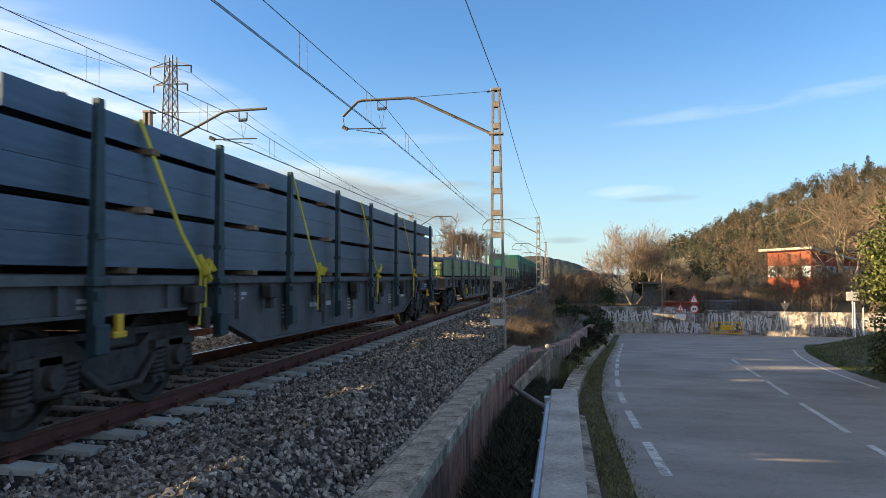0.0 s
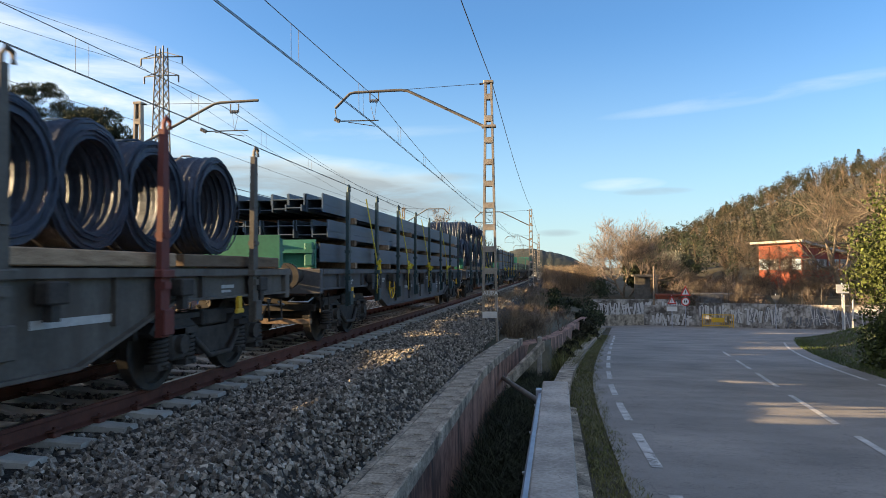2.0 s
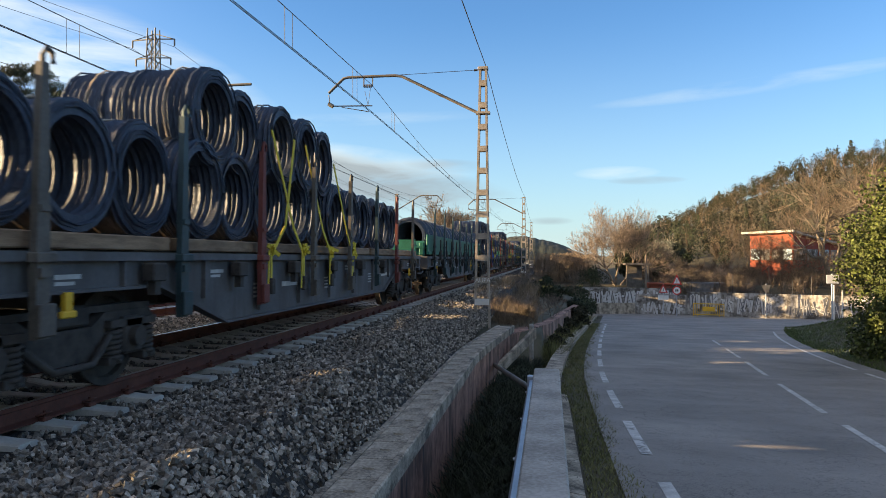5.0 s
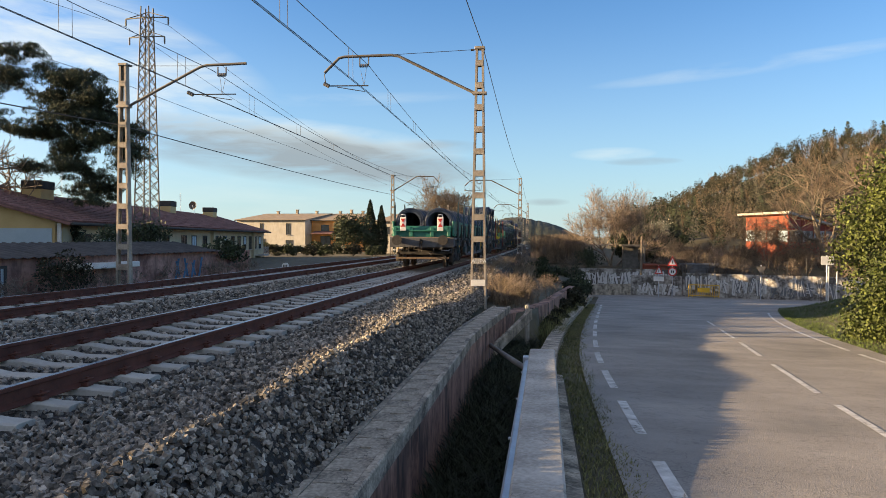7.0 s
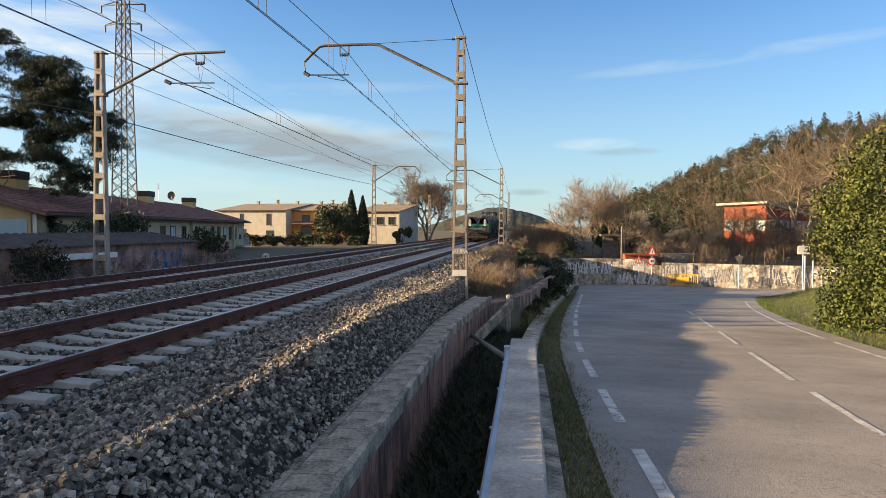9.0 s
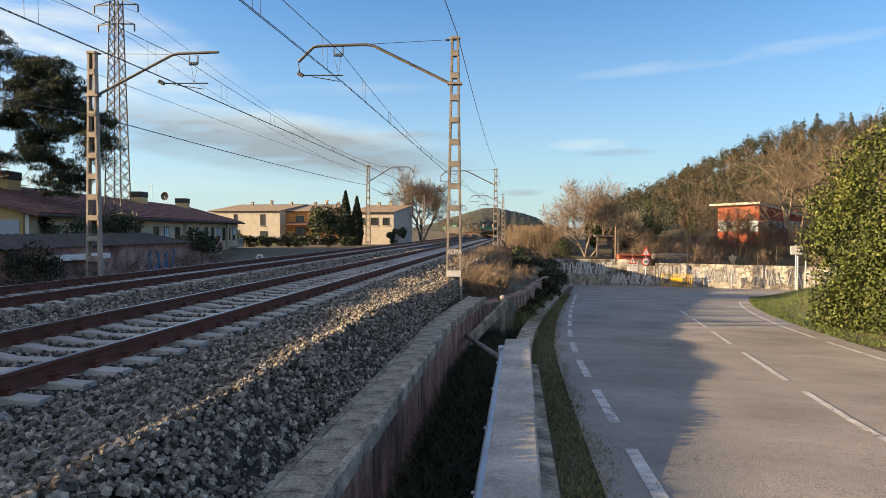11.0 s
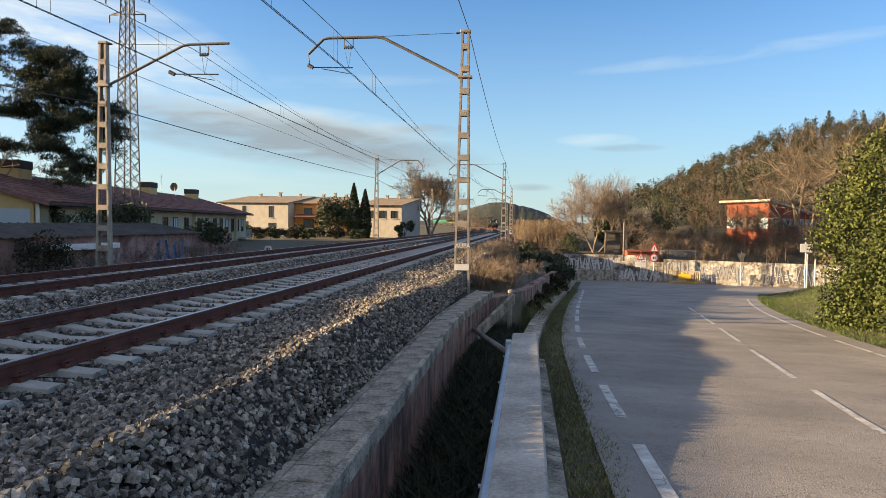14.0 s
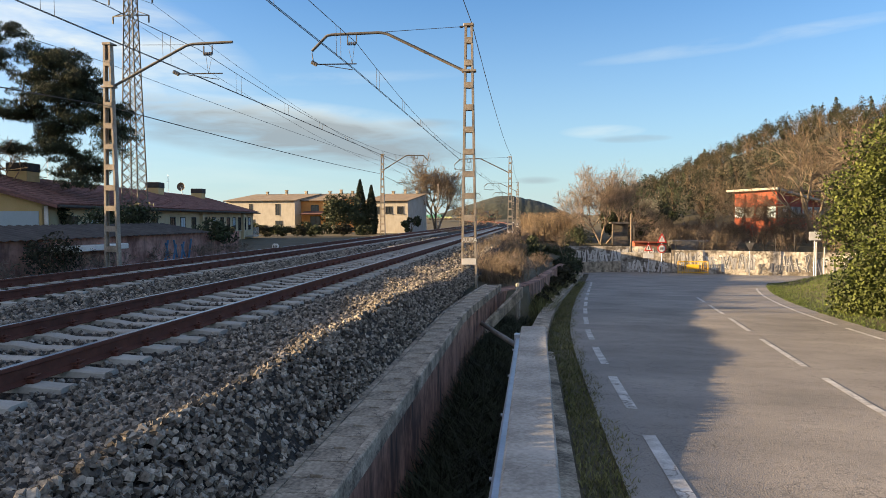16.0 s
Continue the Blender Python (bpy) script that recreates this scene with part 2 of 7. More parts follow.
M = dict(
    asphalt=mat("asphalt", (0.17, 0.160, 0.146), (0.34, 0.312, 0.28), 0.6, 70, 0.85, bump=0.9, spread=0.24),
    paint=mat("road_paint", (0.32, 0.31, 0.29), (0.66, 0.65, 0.62), 5, 70, 0.7, bump=0.2, spread=0.2),
    concrete=mat("concrete", (0.25, 0.235, 0.205), (0.50, 0.475, 0.43), 1.8, 28, 0.92, bump=0.6, spread=0.2),
    old_concrete=mat("old_concrete", (0.10, 0.083, 0.062), (0.58, 0.49, 0.38), 3.2, 34, 0.92, bump=0.9, spread=0.20),
    line_render=mat("faded_pink_render", (0.20, 0.095, 0.080), (0.52, 0.30, 0.25), 1.6, 9, 0.93, bump=0.6, spread=0.2),
    pink_wall=mat("stained_render", (0.14, 0.070, 0.050), (0.54, 0.30, 0.22), 1.8, 16, 0.93, bump=0.6, spread=0.22, stretch=(1, 1, 0.6)),
    sleeper=mat("sleeper_concrete", (0.34, 0.325, 0.29), (0.50, 0.48, 0.43), 3, 40, 0.9, random_by="object", vary=(0.86, 1.12)),
    stone=mat("ballast_stone", (0.037, 0.033, 0.028), (0.355, 0.318, 0.268), 9, 60, 0.85, random_by="island", vary=(0.18, 1.9), bump=0.5),
    # near-black: the shade in the gaps between stones is put into this colour
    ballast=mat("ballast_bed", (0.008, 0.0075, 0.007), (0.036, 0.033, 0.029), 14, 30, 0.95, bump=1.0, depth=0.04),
    rust=mat("rusty_rail", (0.070, 0.021, 0.013), (0.14, 0.043, 0.027), 6, 50, 0.75, bump=0.2),
    railtop=mat("polished_rail", (0.30, 0.31, 0.33), (0.46, 0.47, 0.49), 6, 60, 0.32, 1.0, 0.1),
    earth=mat("earth", (0.045, 0.040, 0.022), (0.115, 0.098, 0.056), 0.7, 9, 0.95, bump=0.7, depth=0.05),
    grass_soil=mat("grassy_soil", (0.035, 0.055, 0.014), (0.12, 0.135, 0.045), 0.8, 12, 0.95, bump=0.8, depth=0.05),
    galv=mat("galvanised_steel", (0.36, 0.40, 0.46), (0.52, 0.56, 0.62), 5, 50, 0.45, 0.7, 0.15),
    mast=mat("weathered_mast_steel", (0.22, 0.18, 0.14), (0.46, 0.40, 0.33), 3, 25, 0.7, 0.2, 0.25),
    tower=mat("dull_tower_steel", (0.09, 0.08, 0.07), (0.20, 0.18, 0.155), 3, 25, 0.7, 0.2, 0.25),
    white_paint=mat("white_paint", (0.60, 0.58, 0.54), (0.80, 0.78, 0.74), 4, 30, 0.6),
    verge=mat("worn_verge_grass", (0.07, 0.085, 0.025), (0.20, 0.19, 0.08), 1.5, 8, 0.9, random_by="island"),
    wire=mat("dark_wire", (0.03, 0.03, 0.032), (0.07, 0.065, 0.06), 6, 30, 0.6, 0.3),
    insul=mat("insulator_ceramic", (0.10, 0.09, 0.08), (0.24, 0.22, 0.20), 20, 90, 0.35),
    roof=mat("roof_tile", (0.125, 0.060, 0.053), (0.27, 0.135, 0.115), 2.0, 12, 0.9, bump=0.5, random_by="island", vary=(0.65, 1.35)),
    yellow_wall=mat("yellow_render", (0.52, 0.36, 0.16), (0.66, 0.48, 0.24), 1.0, 30, 0.9),
    # yellow render made paler and greyer for the shade on the terrace's long side
    terrace_wall=mat("shaded_terrace_render", (0.40, 0.33, 0.21), (0.54, 0.46, 0.31), 1.0, 30, 0.9),
    lean_to=mat("weathered_fibre_cement", (0.022, 0.020, 0.019), (0.080, 0.074, 0.068), 2.0, 16, 0.95),
    tan_roof=mat("pale_tan_roof_tile", (0.20, 0.145, 0.095), (0.34, 0.26, 0.18), 1.2, 14, 0.9),
    holm=mat("holm_oak_leaves", (0.014, 0.016, 0.008), (0.043, 0.042, 0.020), 0.05, 3, 0.85, random_by="island"),
    blossom=mat("pale_grey_blossom", (0.16, 0.16, 0.12), (0.34, 0.33, 0.26), 1, 6, 0.9, random_by="island"),
    blue_wall=mat("pale_blue_render", (0.36, 0.46, 0.52), (0.46, 0.56, 0.62), 1.0, 30, 0.9),
    cream_wall=mat("cream_render", (0.36, 0.335, 0.29), (0.48, 0.45, 0.40), 1.0, 20, 0.9),
    orange_wall=mat("orange_render", (0.55, 0.24, 0.07), (0.70, 0.34, 0.12), 1.0, 20, 0.9),
    shed_wall=mat("orange_shed_paint", (0.21, 0.045, 0.024), (0.31, 0.078, 0.040), 0.8, 14, 0.85),
    shed_dark=mat("red_shed_paint", (0.22, 0.036, 0.022), (0.33, 0.064, 0.036), 0.8, 14, 0.85),
    chimney=mat("chimney_cap", (0.03, 0.028, 0.027), (0.07, 0.065, 0.06), 3, 20, 0.9),
    glass=mat("window_glass", (0.02, 0.025, 0.03), (0.05, 0.06, 0.07), 2, 9, 0.12),
    wood=mat("plank_wood", (0.15, 0.092, 0.055), (0.34, 0.23, 0.145), 3, 30, 0.85, random_by="object", stretch=(6, 1, 6)),
    bark=mat("grey_bark", (0.10, 0.08, 0.06), (0.26, 0.21, 0.16), 3, 25, 0.95, bump=0.5),
    twig=mat("bare_twigs", (0.075, 0.055, 0.040), (0.18, 0.135, 0.095), 0.5, 5, 0.95, random_by="island"),
    pale_twig=mat("pale_twigs", (0.13, 0.100, 0.080), (0.26, 0.205, 0.165), 0.5, 5, 0.95, random_by="island"),
    pine=mat("pine_needles", (0.015, 0.023, 0.012), (0.046, 0.060, 0.028), 0.8, 6, 0.8, random_by="island"),
    oak=mat("evergreen_leaves", (0.014, 0.025, 0.009), (0.046, 0.062, 0.022), 0.6, 5, 0.7, random_by="island"),
    ivy=mat("hedge_leaves", (0.020, 0.036, 0.007), (0.085, 0.105, 0.018), 0.9, 6, 0.75, random_by="island"),
    straw=mat("dry_reeds", (0.12, 0.086, 0.056), (0.26, 0.195, 0.13), 1, 8, 0.95, random_by="island"),
    grass=mat("grass_blades", (0.032, 0.058, 0.010), (0.09, 0.125, 0.028), 0.8, 6, 0.8, random_by="island"),
    wood_floor=mat("woodland_floor", (0.05, 0.042, 0.026), (0.13, 0.11, 0.065), 0.08, 1.0, 0.95, bump=0.6, depth=0.3),
    far_hill=mat("far_wooded_hill", (0.030, 0.042, 0.040), (0.060, 0.068, 0.055), 0.02, 0.15, 1.0, bump=0.8, depth=3.0),
    graffiti_white=mat("graffiti_whitewash", (0.085, 0.075, 0.065), (0.47, 0.445, 0.41), 1.1, 5, 0.9, spread=0.13),
    spray_white=mat("spray_white", (0.48, 0.47, 0.45), (0.66, 0.65, 0.63), 3, 20, 0.8),
    spray_grey=mat("spray_grey", (0.09, 0.095, 0.105), (0.22, 0.225, 0.235), 3, 20, 0.8),
    spray_blue=mat("spray_blue", (0.06, 0.20, 0.42), (0.14, 0.34, 0.58), 3, 20, 0.8),
    yellow=mat("yellow_paint", (0.60, 0.33, 0.02), (0.76, 0.46, 0.04), 3, 30, 0.6),
    red=mat("red_paint", (0.48, 0.02, 0.015), (0.62, 0.05, 0.04), 3, 30, 0.5),
    strap=mat("yellow_strap", (0.50, 0.38, 0.03), (0.68, 0.54, 0.07), 3, 40, 0.8),
    blue_strap=mat("blue_strap", (0.02, 0.06, 0.30), (0.04, 0.12, 0.46), 3, 40, 0.8),
    wagon_grey=mat("wagon_grey_paint", (0.055, 0.057, 0.062), (0.12, 0.121, 0.125), 1.5, 22, 0.7, bump=0.2),
    wagon_taupe=mat("wagon_taupe_paint", (0.07, 0.062, 0.053), (0.15, 0.136, 0.118), 1.5, 22, 0.75, bump=0.2),
    wagon_green=mat("wagon_green_paint", (0.005, 0.105, 0.072), (0.014, 0.185, 0.132), 1.5, 22, 0.5, bump=0.15),
    pale_green=mat("faded_green_paint", (0.16, 0.22, 0.10), (0.30, 0.36, 0.18), 1.5, 22, 0.7),
    stake=mat("stake_steel", (0.014, 0.034, 0.040), (0.040, 0.078, 0.088), 3, 30, 0.55, 0.2),
    stake_red=mat("red_oxide_stake", (0.10, 0.022, 0.018), (0.20, 0.05, 0.04), 3, 30, 0.7),
    stake_taupe=mat("stake_taupe_steel", (0.06, 0.053, 0.046), (0.14, 0.126, 0.108), 3, 30, 0.7),
    running=mat("dirty_running_gear", (0.018, 0.016, 0.015), (0.070, 0.061, 0.053), 5, 30, 0.85),
    tread=mat("wheel_steel", (0.10, 0.09, 0.085), (0.22, 0.20, 0.19), 6, 40, 0.45, 0.8),
    coil=mat("wire_rod_coil", (0.016, 0.026, 0.048), (0.068, 0.094, 0.142), 2.5, 40, 0.50, 0.2, 0.6, stretch=(1, 30, 1)),
    beam=mat("steel_section", (0.060, 0.092, 0.130), (0.140, 0.195, 0.250), 1.2, 18, 0.5, 0.55, 0.1, stretch=(1, 0.15, 1)),
    beam_dark=mat("steel_section_inside", (0.02, 0.022, 0.025), (0.05, 0.05, 0.055), 3, 18, 0.7, 0.4),
    stencil=mat("stencil_white", (0.34, 0.34, 0.33), (0.52, 0.52, 0.50), 6, 40, 0.8),
    lampglass=mat("lamp_red_reflector", (0.50, 0.05, 0.03), (0.65, 0.10, 0.06), 8, 50, 0.3),
)


def cracked(m, scale, width, colour, cut):
    """Branching cracks and small holes over a surface, broken up by noise."""
    n, l = m.node_tree.nodes, m.node_tree.links
    b = n["Principled BSDF"]
    base = b.inputs["Base Color"].links[0].from_socket
    tc = n.new("ShaderNodeTexCoord")
    warp = n.new("ShaderNodeTexNoise")
    warp.inputs["Scale"].default_value, warp.inputs["Detail"].default_value = scale * 1.5, 5
    l.new(tc.outputs["Object"], warp.inputs["Vector"])
    add = n.new("ShaderNodeMix")
    add.data_type, add.blend_type = "RGBA", "LINEAR_LIGHT"
    add.inputs[0].default_value = 0.25
    l.new(tc.outputs["Object"], add.inputs[6])
    l.new(warp.outputs["Color"], add.inputs[7])
    vo = n.new("ShaderNodeTexVoronoi")
    vo.feature = "DISTANCE_TO_EDGE"
    vo.inputs["Scale"].default_value = scale
    l.new(add.outputs[2], vo.inputs["Vector"])
    line = n.new("ShaderNodeMapRange")
    line.inputs[1].default_value, line.inputs[2].default_value, line.inputs[3].default_value, line.inputs[4].default_value = 0.0, width, 1.0, 0.0
    l.new(vo.outputs["Distance"], line.inputs[0])
    where = n.new("ShaderNodeTexNoise")
    where.inputs["Scale"].default_value, where.inputs["Detail"].default_value = scale * 0.35, 3
    l.new(tc.outputs["Object"], where.inputs["Vector"])
    gate = n.new("ShaderNodeMapRange")
    gate.inputs[1].default_value, gate.inputs[2].default_value = cut, cut + 0.12
    l.new(where.outputs[0], gate.inputs[0])
    mul = n.new("ShaderNodeMath")
    mul.operation = "MULTIPLY"
    l.new(line.outputs[0], mul.inputs[0])
    l.new(gate.outputs[0], mul.inputs[1])
    mix = n.new("ShaderNodeMix")
    mix.data_type = "RGBA"
    l.new(mul.outputs[0], mix.inputs[0])
    l.new(base, mix.inputs[6])
    mix.inputs[7].default_value = (*colour, 1)
    l.new(mix.outputs[2], b.inputs["Base Color"])


cracked(M["asphalt"], 7.0, 0.045, (0.115, 0.108, 0.10), 0.42)
cracked(M["asphalt"], 2.4, 0.012, (0.085, 0.080, 0.075), 0.47)
cracked(M["paint"], 3.0, 0.05, (0.14, 0.13, 0.12), 0.44)
cracked(M["concrete"], 2.2, 0.010, (0.10, 0.09, 0.08), 0.52)
cracked(M["old_concrete"], 3.0, 0.02, (0.06, 0.055, 0.05), 0.48)


def streaked(m, dark, amount):
    """Rain streaks running down a wall."""
    n, l = m.node_tree.nodes, m.node_tree.links
    b = n["Principled BSDF"]
    base = b.inputs["Base Color"].links[0].from_socket
    tc, mp, t = n.new("ShaderNodeTexCoord"), n.new("ShaderNodeMapping"), n.new("ShaderNodeTexNoise")
    mp.inputs["Scale"].default_value = (1.9, 1.9, 0.42)
    t.inputs["Scale"].default_value, t.inputs["Detail"].default_value = 2.0, 7
    l.new(tc.outputs["Object"], mp.inputs[0])
    l.new(mp.outputs[0], t.inputs["Vector"])
    mr = n.new("ShaderNodeMapRange")
    mr.inputs[1].default_value, mr.inputs[2].default_value, mr.inputs[4].default_value = 0.48, 0.66, amount
    l.new(t.outputs[0], mr.inputs[0])
    mix = n.new("ShaderNodeMix")
    mix.data_type = "RGBA"
    l.new(mr.outputs[0], mix.inputs[0])
    l.new(base, mix.inputs[6])
    mix.inputs[7].default_value = (*dark, 1)
    l.new(mix.outputs[2], b.inputs["Base Color"])


streaked(M["pink_wall"], (0.03, 0.026, 0.024), 0.85)
streaked(M["graffiti_white"], (0.10, 0.085, 0.07), 0.6)
streaked(M["line_render"], (0.07, 0.05, 0.045), 0.45)
streaked(M["old_concrete"], (0.05, 0.045, 0.038), 0.35)
streaked(M["wagon_grey"], (0.05, 0.045, 0.04), 0.5)
streaked(M["wagon_taupe"], (0.06, 0.045, 0.035), 0.55)
streaked(M["cream_wall"], (0.30, 0.26, 0.20), 0.4)

# ---- mesh helpers ----
class Shape:
    """Collects vertices and faces of one mesh."""

    def __init__(self):
        self.v, self.f, self.smooth = [], [], []

    def add(self, verts, faces, smooth=False):
        o = len(self.v)
        self.v += [tuple(p) for p in verts]
        self.f += [tuple(i + o for i in q) for q in faces]
        self.smooth += [smooth] * len(faces)
        return self

    def box(self, x0, x1, y0, y1, z0, z1, m=None, cut=0.0):
        """A box with its edges cut off by a chamfer."""
        lo, hi = (min(x0, x1), min(y0, y1), min(z0, z1)), (max(x0, x1), max(y0, y1), max(z0, z1))
        if cut <= 0:
            v = [Vector((x, y, z)) for z in (lo[2], hi[2]) for y in (lo[1], hi[1]) for x in (lo[0], hi[0])]
            f = [(0, 2, 3, 1), (4, 5, 7, 6), (0, 1, 5, 4), (2, 6, 7, 3), (0, 4, 6, 2), (1, 3, 7, 5)]
        else:
            bm = bmesh.new()
            bmesh.ops.create_cube(bm, size=1)
            for w in bm.verts:
                w.co = Vector([lo[i] + (w.co[i] + 0.5) * (hi[i] - lo[i]) for i in range(3)])
            bmesh.ops.bevel(bm, geom=bm.edges[:], offset=cut, segments=1, affect="EDGES")
            bm.verts.index_update()
            v = [w.co.copy() for w in bm.verts]
            f = [tuple(w.index for w in q.verts) for q in bm.faces]
            bm.free()
        return self.add([m @ p for p in v] if m else v, f)

    def bar(self, a, b, w, h, up=(0, 0, 1)):
        """A rectangular bar from a to b, w wide and h high."""
        a, b = Vector(a), Vector(b)
        d = (b - a).normalized()
        s = d.cross(Vector(up))
        s = s.normalized() if s.length > 1e-4 else Vector((1, 0, 0))
        u = s.cross(d)
        v = [p + s * (i * w / 2) + u * (j * h / 2) for p in (a, b) for i, j in ((-1, -1), (1, -1), (1, 1), (-1, 1))]
        return self.add(v, [(3, 2, 1, 0), (4, 5, 6, 7), (0, 1, 5, 4), (1, 2, 6, 5), (2, 3, 7, 6), (3, 0, 4, 7)])

    def tube(self, pts, r, seg=6, cap=True):
        """A round tube along points; r is one radius or one for each point."""
        pts = [Vector(p) for p in pts]
        rs = r if isinstance(r, (list, tuple)) else [r] * len(pts)
        v, f = [], []
        for i, p in enumerate(pts):
            d = (pts[min(i + 1, len(pts) - 1)] - pts[max(i - 1, 0)]).normalized()
            s = d.cross(Vector((0, 0, 1)) if abs(d.z) < 0.95 else Vector((1, 0, 0))).normalized()
            u = s.cross(d)
            v += [p + (s * math.cos(2 * math.pi * k / seg) + u * math.sin(2 * math.pi * k / seg)) * rs[i] for k in range(seg)]
        for i in range(len(pts) - 1):
            f += [(i * seg + k, i * seg + (k + 1) % seg, (i + 1) * seg + (k + 1) % seg, (i + 1) * seg + k) for k in range(seg)]
        self.add(v, f, True)
        if cap:
            n = (len(pts) - 1) * seg
            self.add(v[:seg], [tuple(range(seg))[::-1]])
            self.add(v[n:], [tuple(range(seg))])
        return self

    def prism(self, outline, axis, a, b):
        """An outline in the two other axes pushed from a to b along axis."""
        n = len(outline)

        def at(p, t):
            return {0: (t, p[0], p[1]), 1: (p[0], t, p[1]), 2: (p[0], p[1], t)}[axis]
        v = [at(p, a) for p in outline] + [at(p, b) for p in outline]
        f = [(i, (i + 1) % n, n + (i + 1) % n, n + i) for i in range(n)]
        return self.add(v, f + [tuple(range(n))[::-1], tuple(range(n, 2 * n))])

    def loft(self, rows, closed=False, smooth=False):
        """Quads between rows of equally many points."""
        n = len(rows[0])
        f = [(i * n + k, i * n + (k + 1) % n, (i + 1) * n + (k + 1) % n, (i + 1) * n + k)
             for i in range(len(rows) - 1) for k in range(n if closed else n - 1)]
        return self.add([p for r in rows for p in r], f, smooth)

    def mesh(self, name, material):
        me = bpy.data.meshes.new(name)
        me.from_pydata(self.v, [], self.f)
        me.polygons.foreach_set("use_smooth", self.smooth)
        me.materials.append(M[material] if isinstance(material, str) else material)
        bm = bmesh.new()
        bm.from_mesh(me)
        bmesh.ops.recalc_face_normals(bm, faces=bm.faces)
        bm.to_mesh(me)
        bm.free()
        return me


def mesh_np(name, verts, faces, material, smooth=False):
    """A mesh of triangles or quads out of arrays."""
    me = bpy.data.meshes.new(name)
    n, k = faces.shape
    me.vertices.add(len(verts))
    me.vertices.foreach_set("co", verts.astype(np.float32).ravel())
    me.loops.add(n * k)
    me.loops.foreach_set("vertex_index", faces.astype(np.int32).ravel())
    me.polygons.add(n)
    me.polygons.foreach_set("loop_start", np.arange(0, n * k, k, dtype=np.int32))
    me.polygons.foreach_set("use_smooth", np.full(n, smooth))
    me.update(calc_edges=True)
    me.materials.append(M[material])
    return me


def thing(name, label, category, group="", kind="", at=None):
    ob = new(name)
    ob.empty_display_size = 0.2
    if at is not None:
        ob.matrix_basis = at
    return tagged(ob, label, category, group, kind)


def part(name, shape, material, parent=None, label="", m=None):
    ob = new(name, shape.mesh(name, material) if isinstance(shape, Shape) else shape)
    if parent:
        ob.parent = parent
    if m is not None:
        ob.matrix_basis = m
    return tagged(ob, label)


def solid(name, shape, material, label, category="", group="", kind=""):
    """A top-level thing or piece of the setting that is one mesh."""
    return tagged(part(name, shape, material), label, category, group, kind)


def lettering(text, size, depth=0.004):
    """Raised letters in the built-in font, standing upright in the xz plane, facing -y."""
    cu = bpy.data.curves.new("lettering", "FONT")
    cu.body, cu.size, cu.extrude, cu.resolution_u = text, size, depth / 2, 3
    ob = bpy.data.objects.new("lettering", cu)
    me = bpy.data.meshes.new_from_object(ob)
    bpy.data.objects.remove(ob)
    me.transform(Matrix.Rotation(radians(90), 4, "X"))
    return me


# ---- the line of the track and the road ----
AXIS, FAR_AXIS, RAIL_Z, GAUGE = -5.21, -9.95, 0.375, 1.74
BEND, RADIUS = 90.0, 1100.0


def along(s, off=0.0, z=0.0, axis=AXIS):
    """Point and heading at s metres along the line, off metres to the right of the near track's axis."""
    if s <= BEND:
        return Vector((axis + off, s, z)), 0.0
    a = (s - BEND) / RADIUS
    r = RADIUS + off + axis - AXIS
    return Vector((AXIS - RADIUS + r * math.cos(a), BEND + r * math.sin(a), z)), a


def road_z(y):
    return -0.0535 * max(-14.0, min(y, 64.0))


def road_left(y):
    """x of the dashed edge line."""
    return float(np.interp(y, (8.5, 12, 15.2, 18.6, 21.8, 26.7, 32.3, 40, 50, 66), (0.94, 0.965, 1.04, 1.22, 1.43, 1.80, 2.28, 2.98, 3.82, 5.2)))


def road_mid(y):
    return float(np.interp(y, (-14, 3, 7.6, 10.8, 14.4, 19.1, 23.9, 28, 36), (3.3, 3.3, 3.51, 3.88, 4.34, 4.98, 5.62, 6.15, 7.3)))


def road_right(y):
    return 6.1 + 0.0042 * max(0, y - 3) ** 2


def smooth(a, b, x):
    t = max(0.0, min(1.0, (x - a) / (b - a)))
    return t * t * (3 - 2 * t)


def wall_line(x):
    """y of the graffiti wall's face behind the road's end."""
    return 60 + 1.15 * (x - 2.4) if x < 11.5 else 70.5 + 0.02 * (x - 11.5) - 0.012 * max(0, x - 16) ** 2


def hill(x, y):
    """Height of the wooded slope behind the wall."""
    d = y - 72
    if d < 0:
        return 0.0
    side = smooth(-12, 90, x - 0.10 * d)
    return 2.2 * smooth(0, 8, d) + side * 33.0 * smooth(6, 190, d) + 2.0 * smooth(40, 120, d)


FAR_WALL = ((18.7, -0.05, -0.42), (26, 0.05, -0.75), (34, 0.75, -1.0), (44, 1.6, -1.35), (56, 2.6, -1.75), (66, 3.2, -2.0))


def bank_edge(y):
    """x and height of the retaining wall's top past the trough."""
    if y < 18.7:
        return -1.62, -0.25
    t = [q[0] for q in FAR_WALL]
    return float(np.interp(y, t, [q[1] for q in FAR_WALL])), float(np.interp(y, t, [q[2] for q in FAR_WALL]))


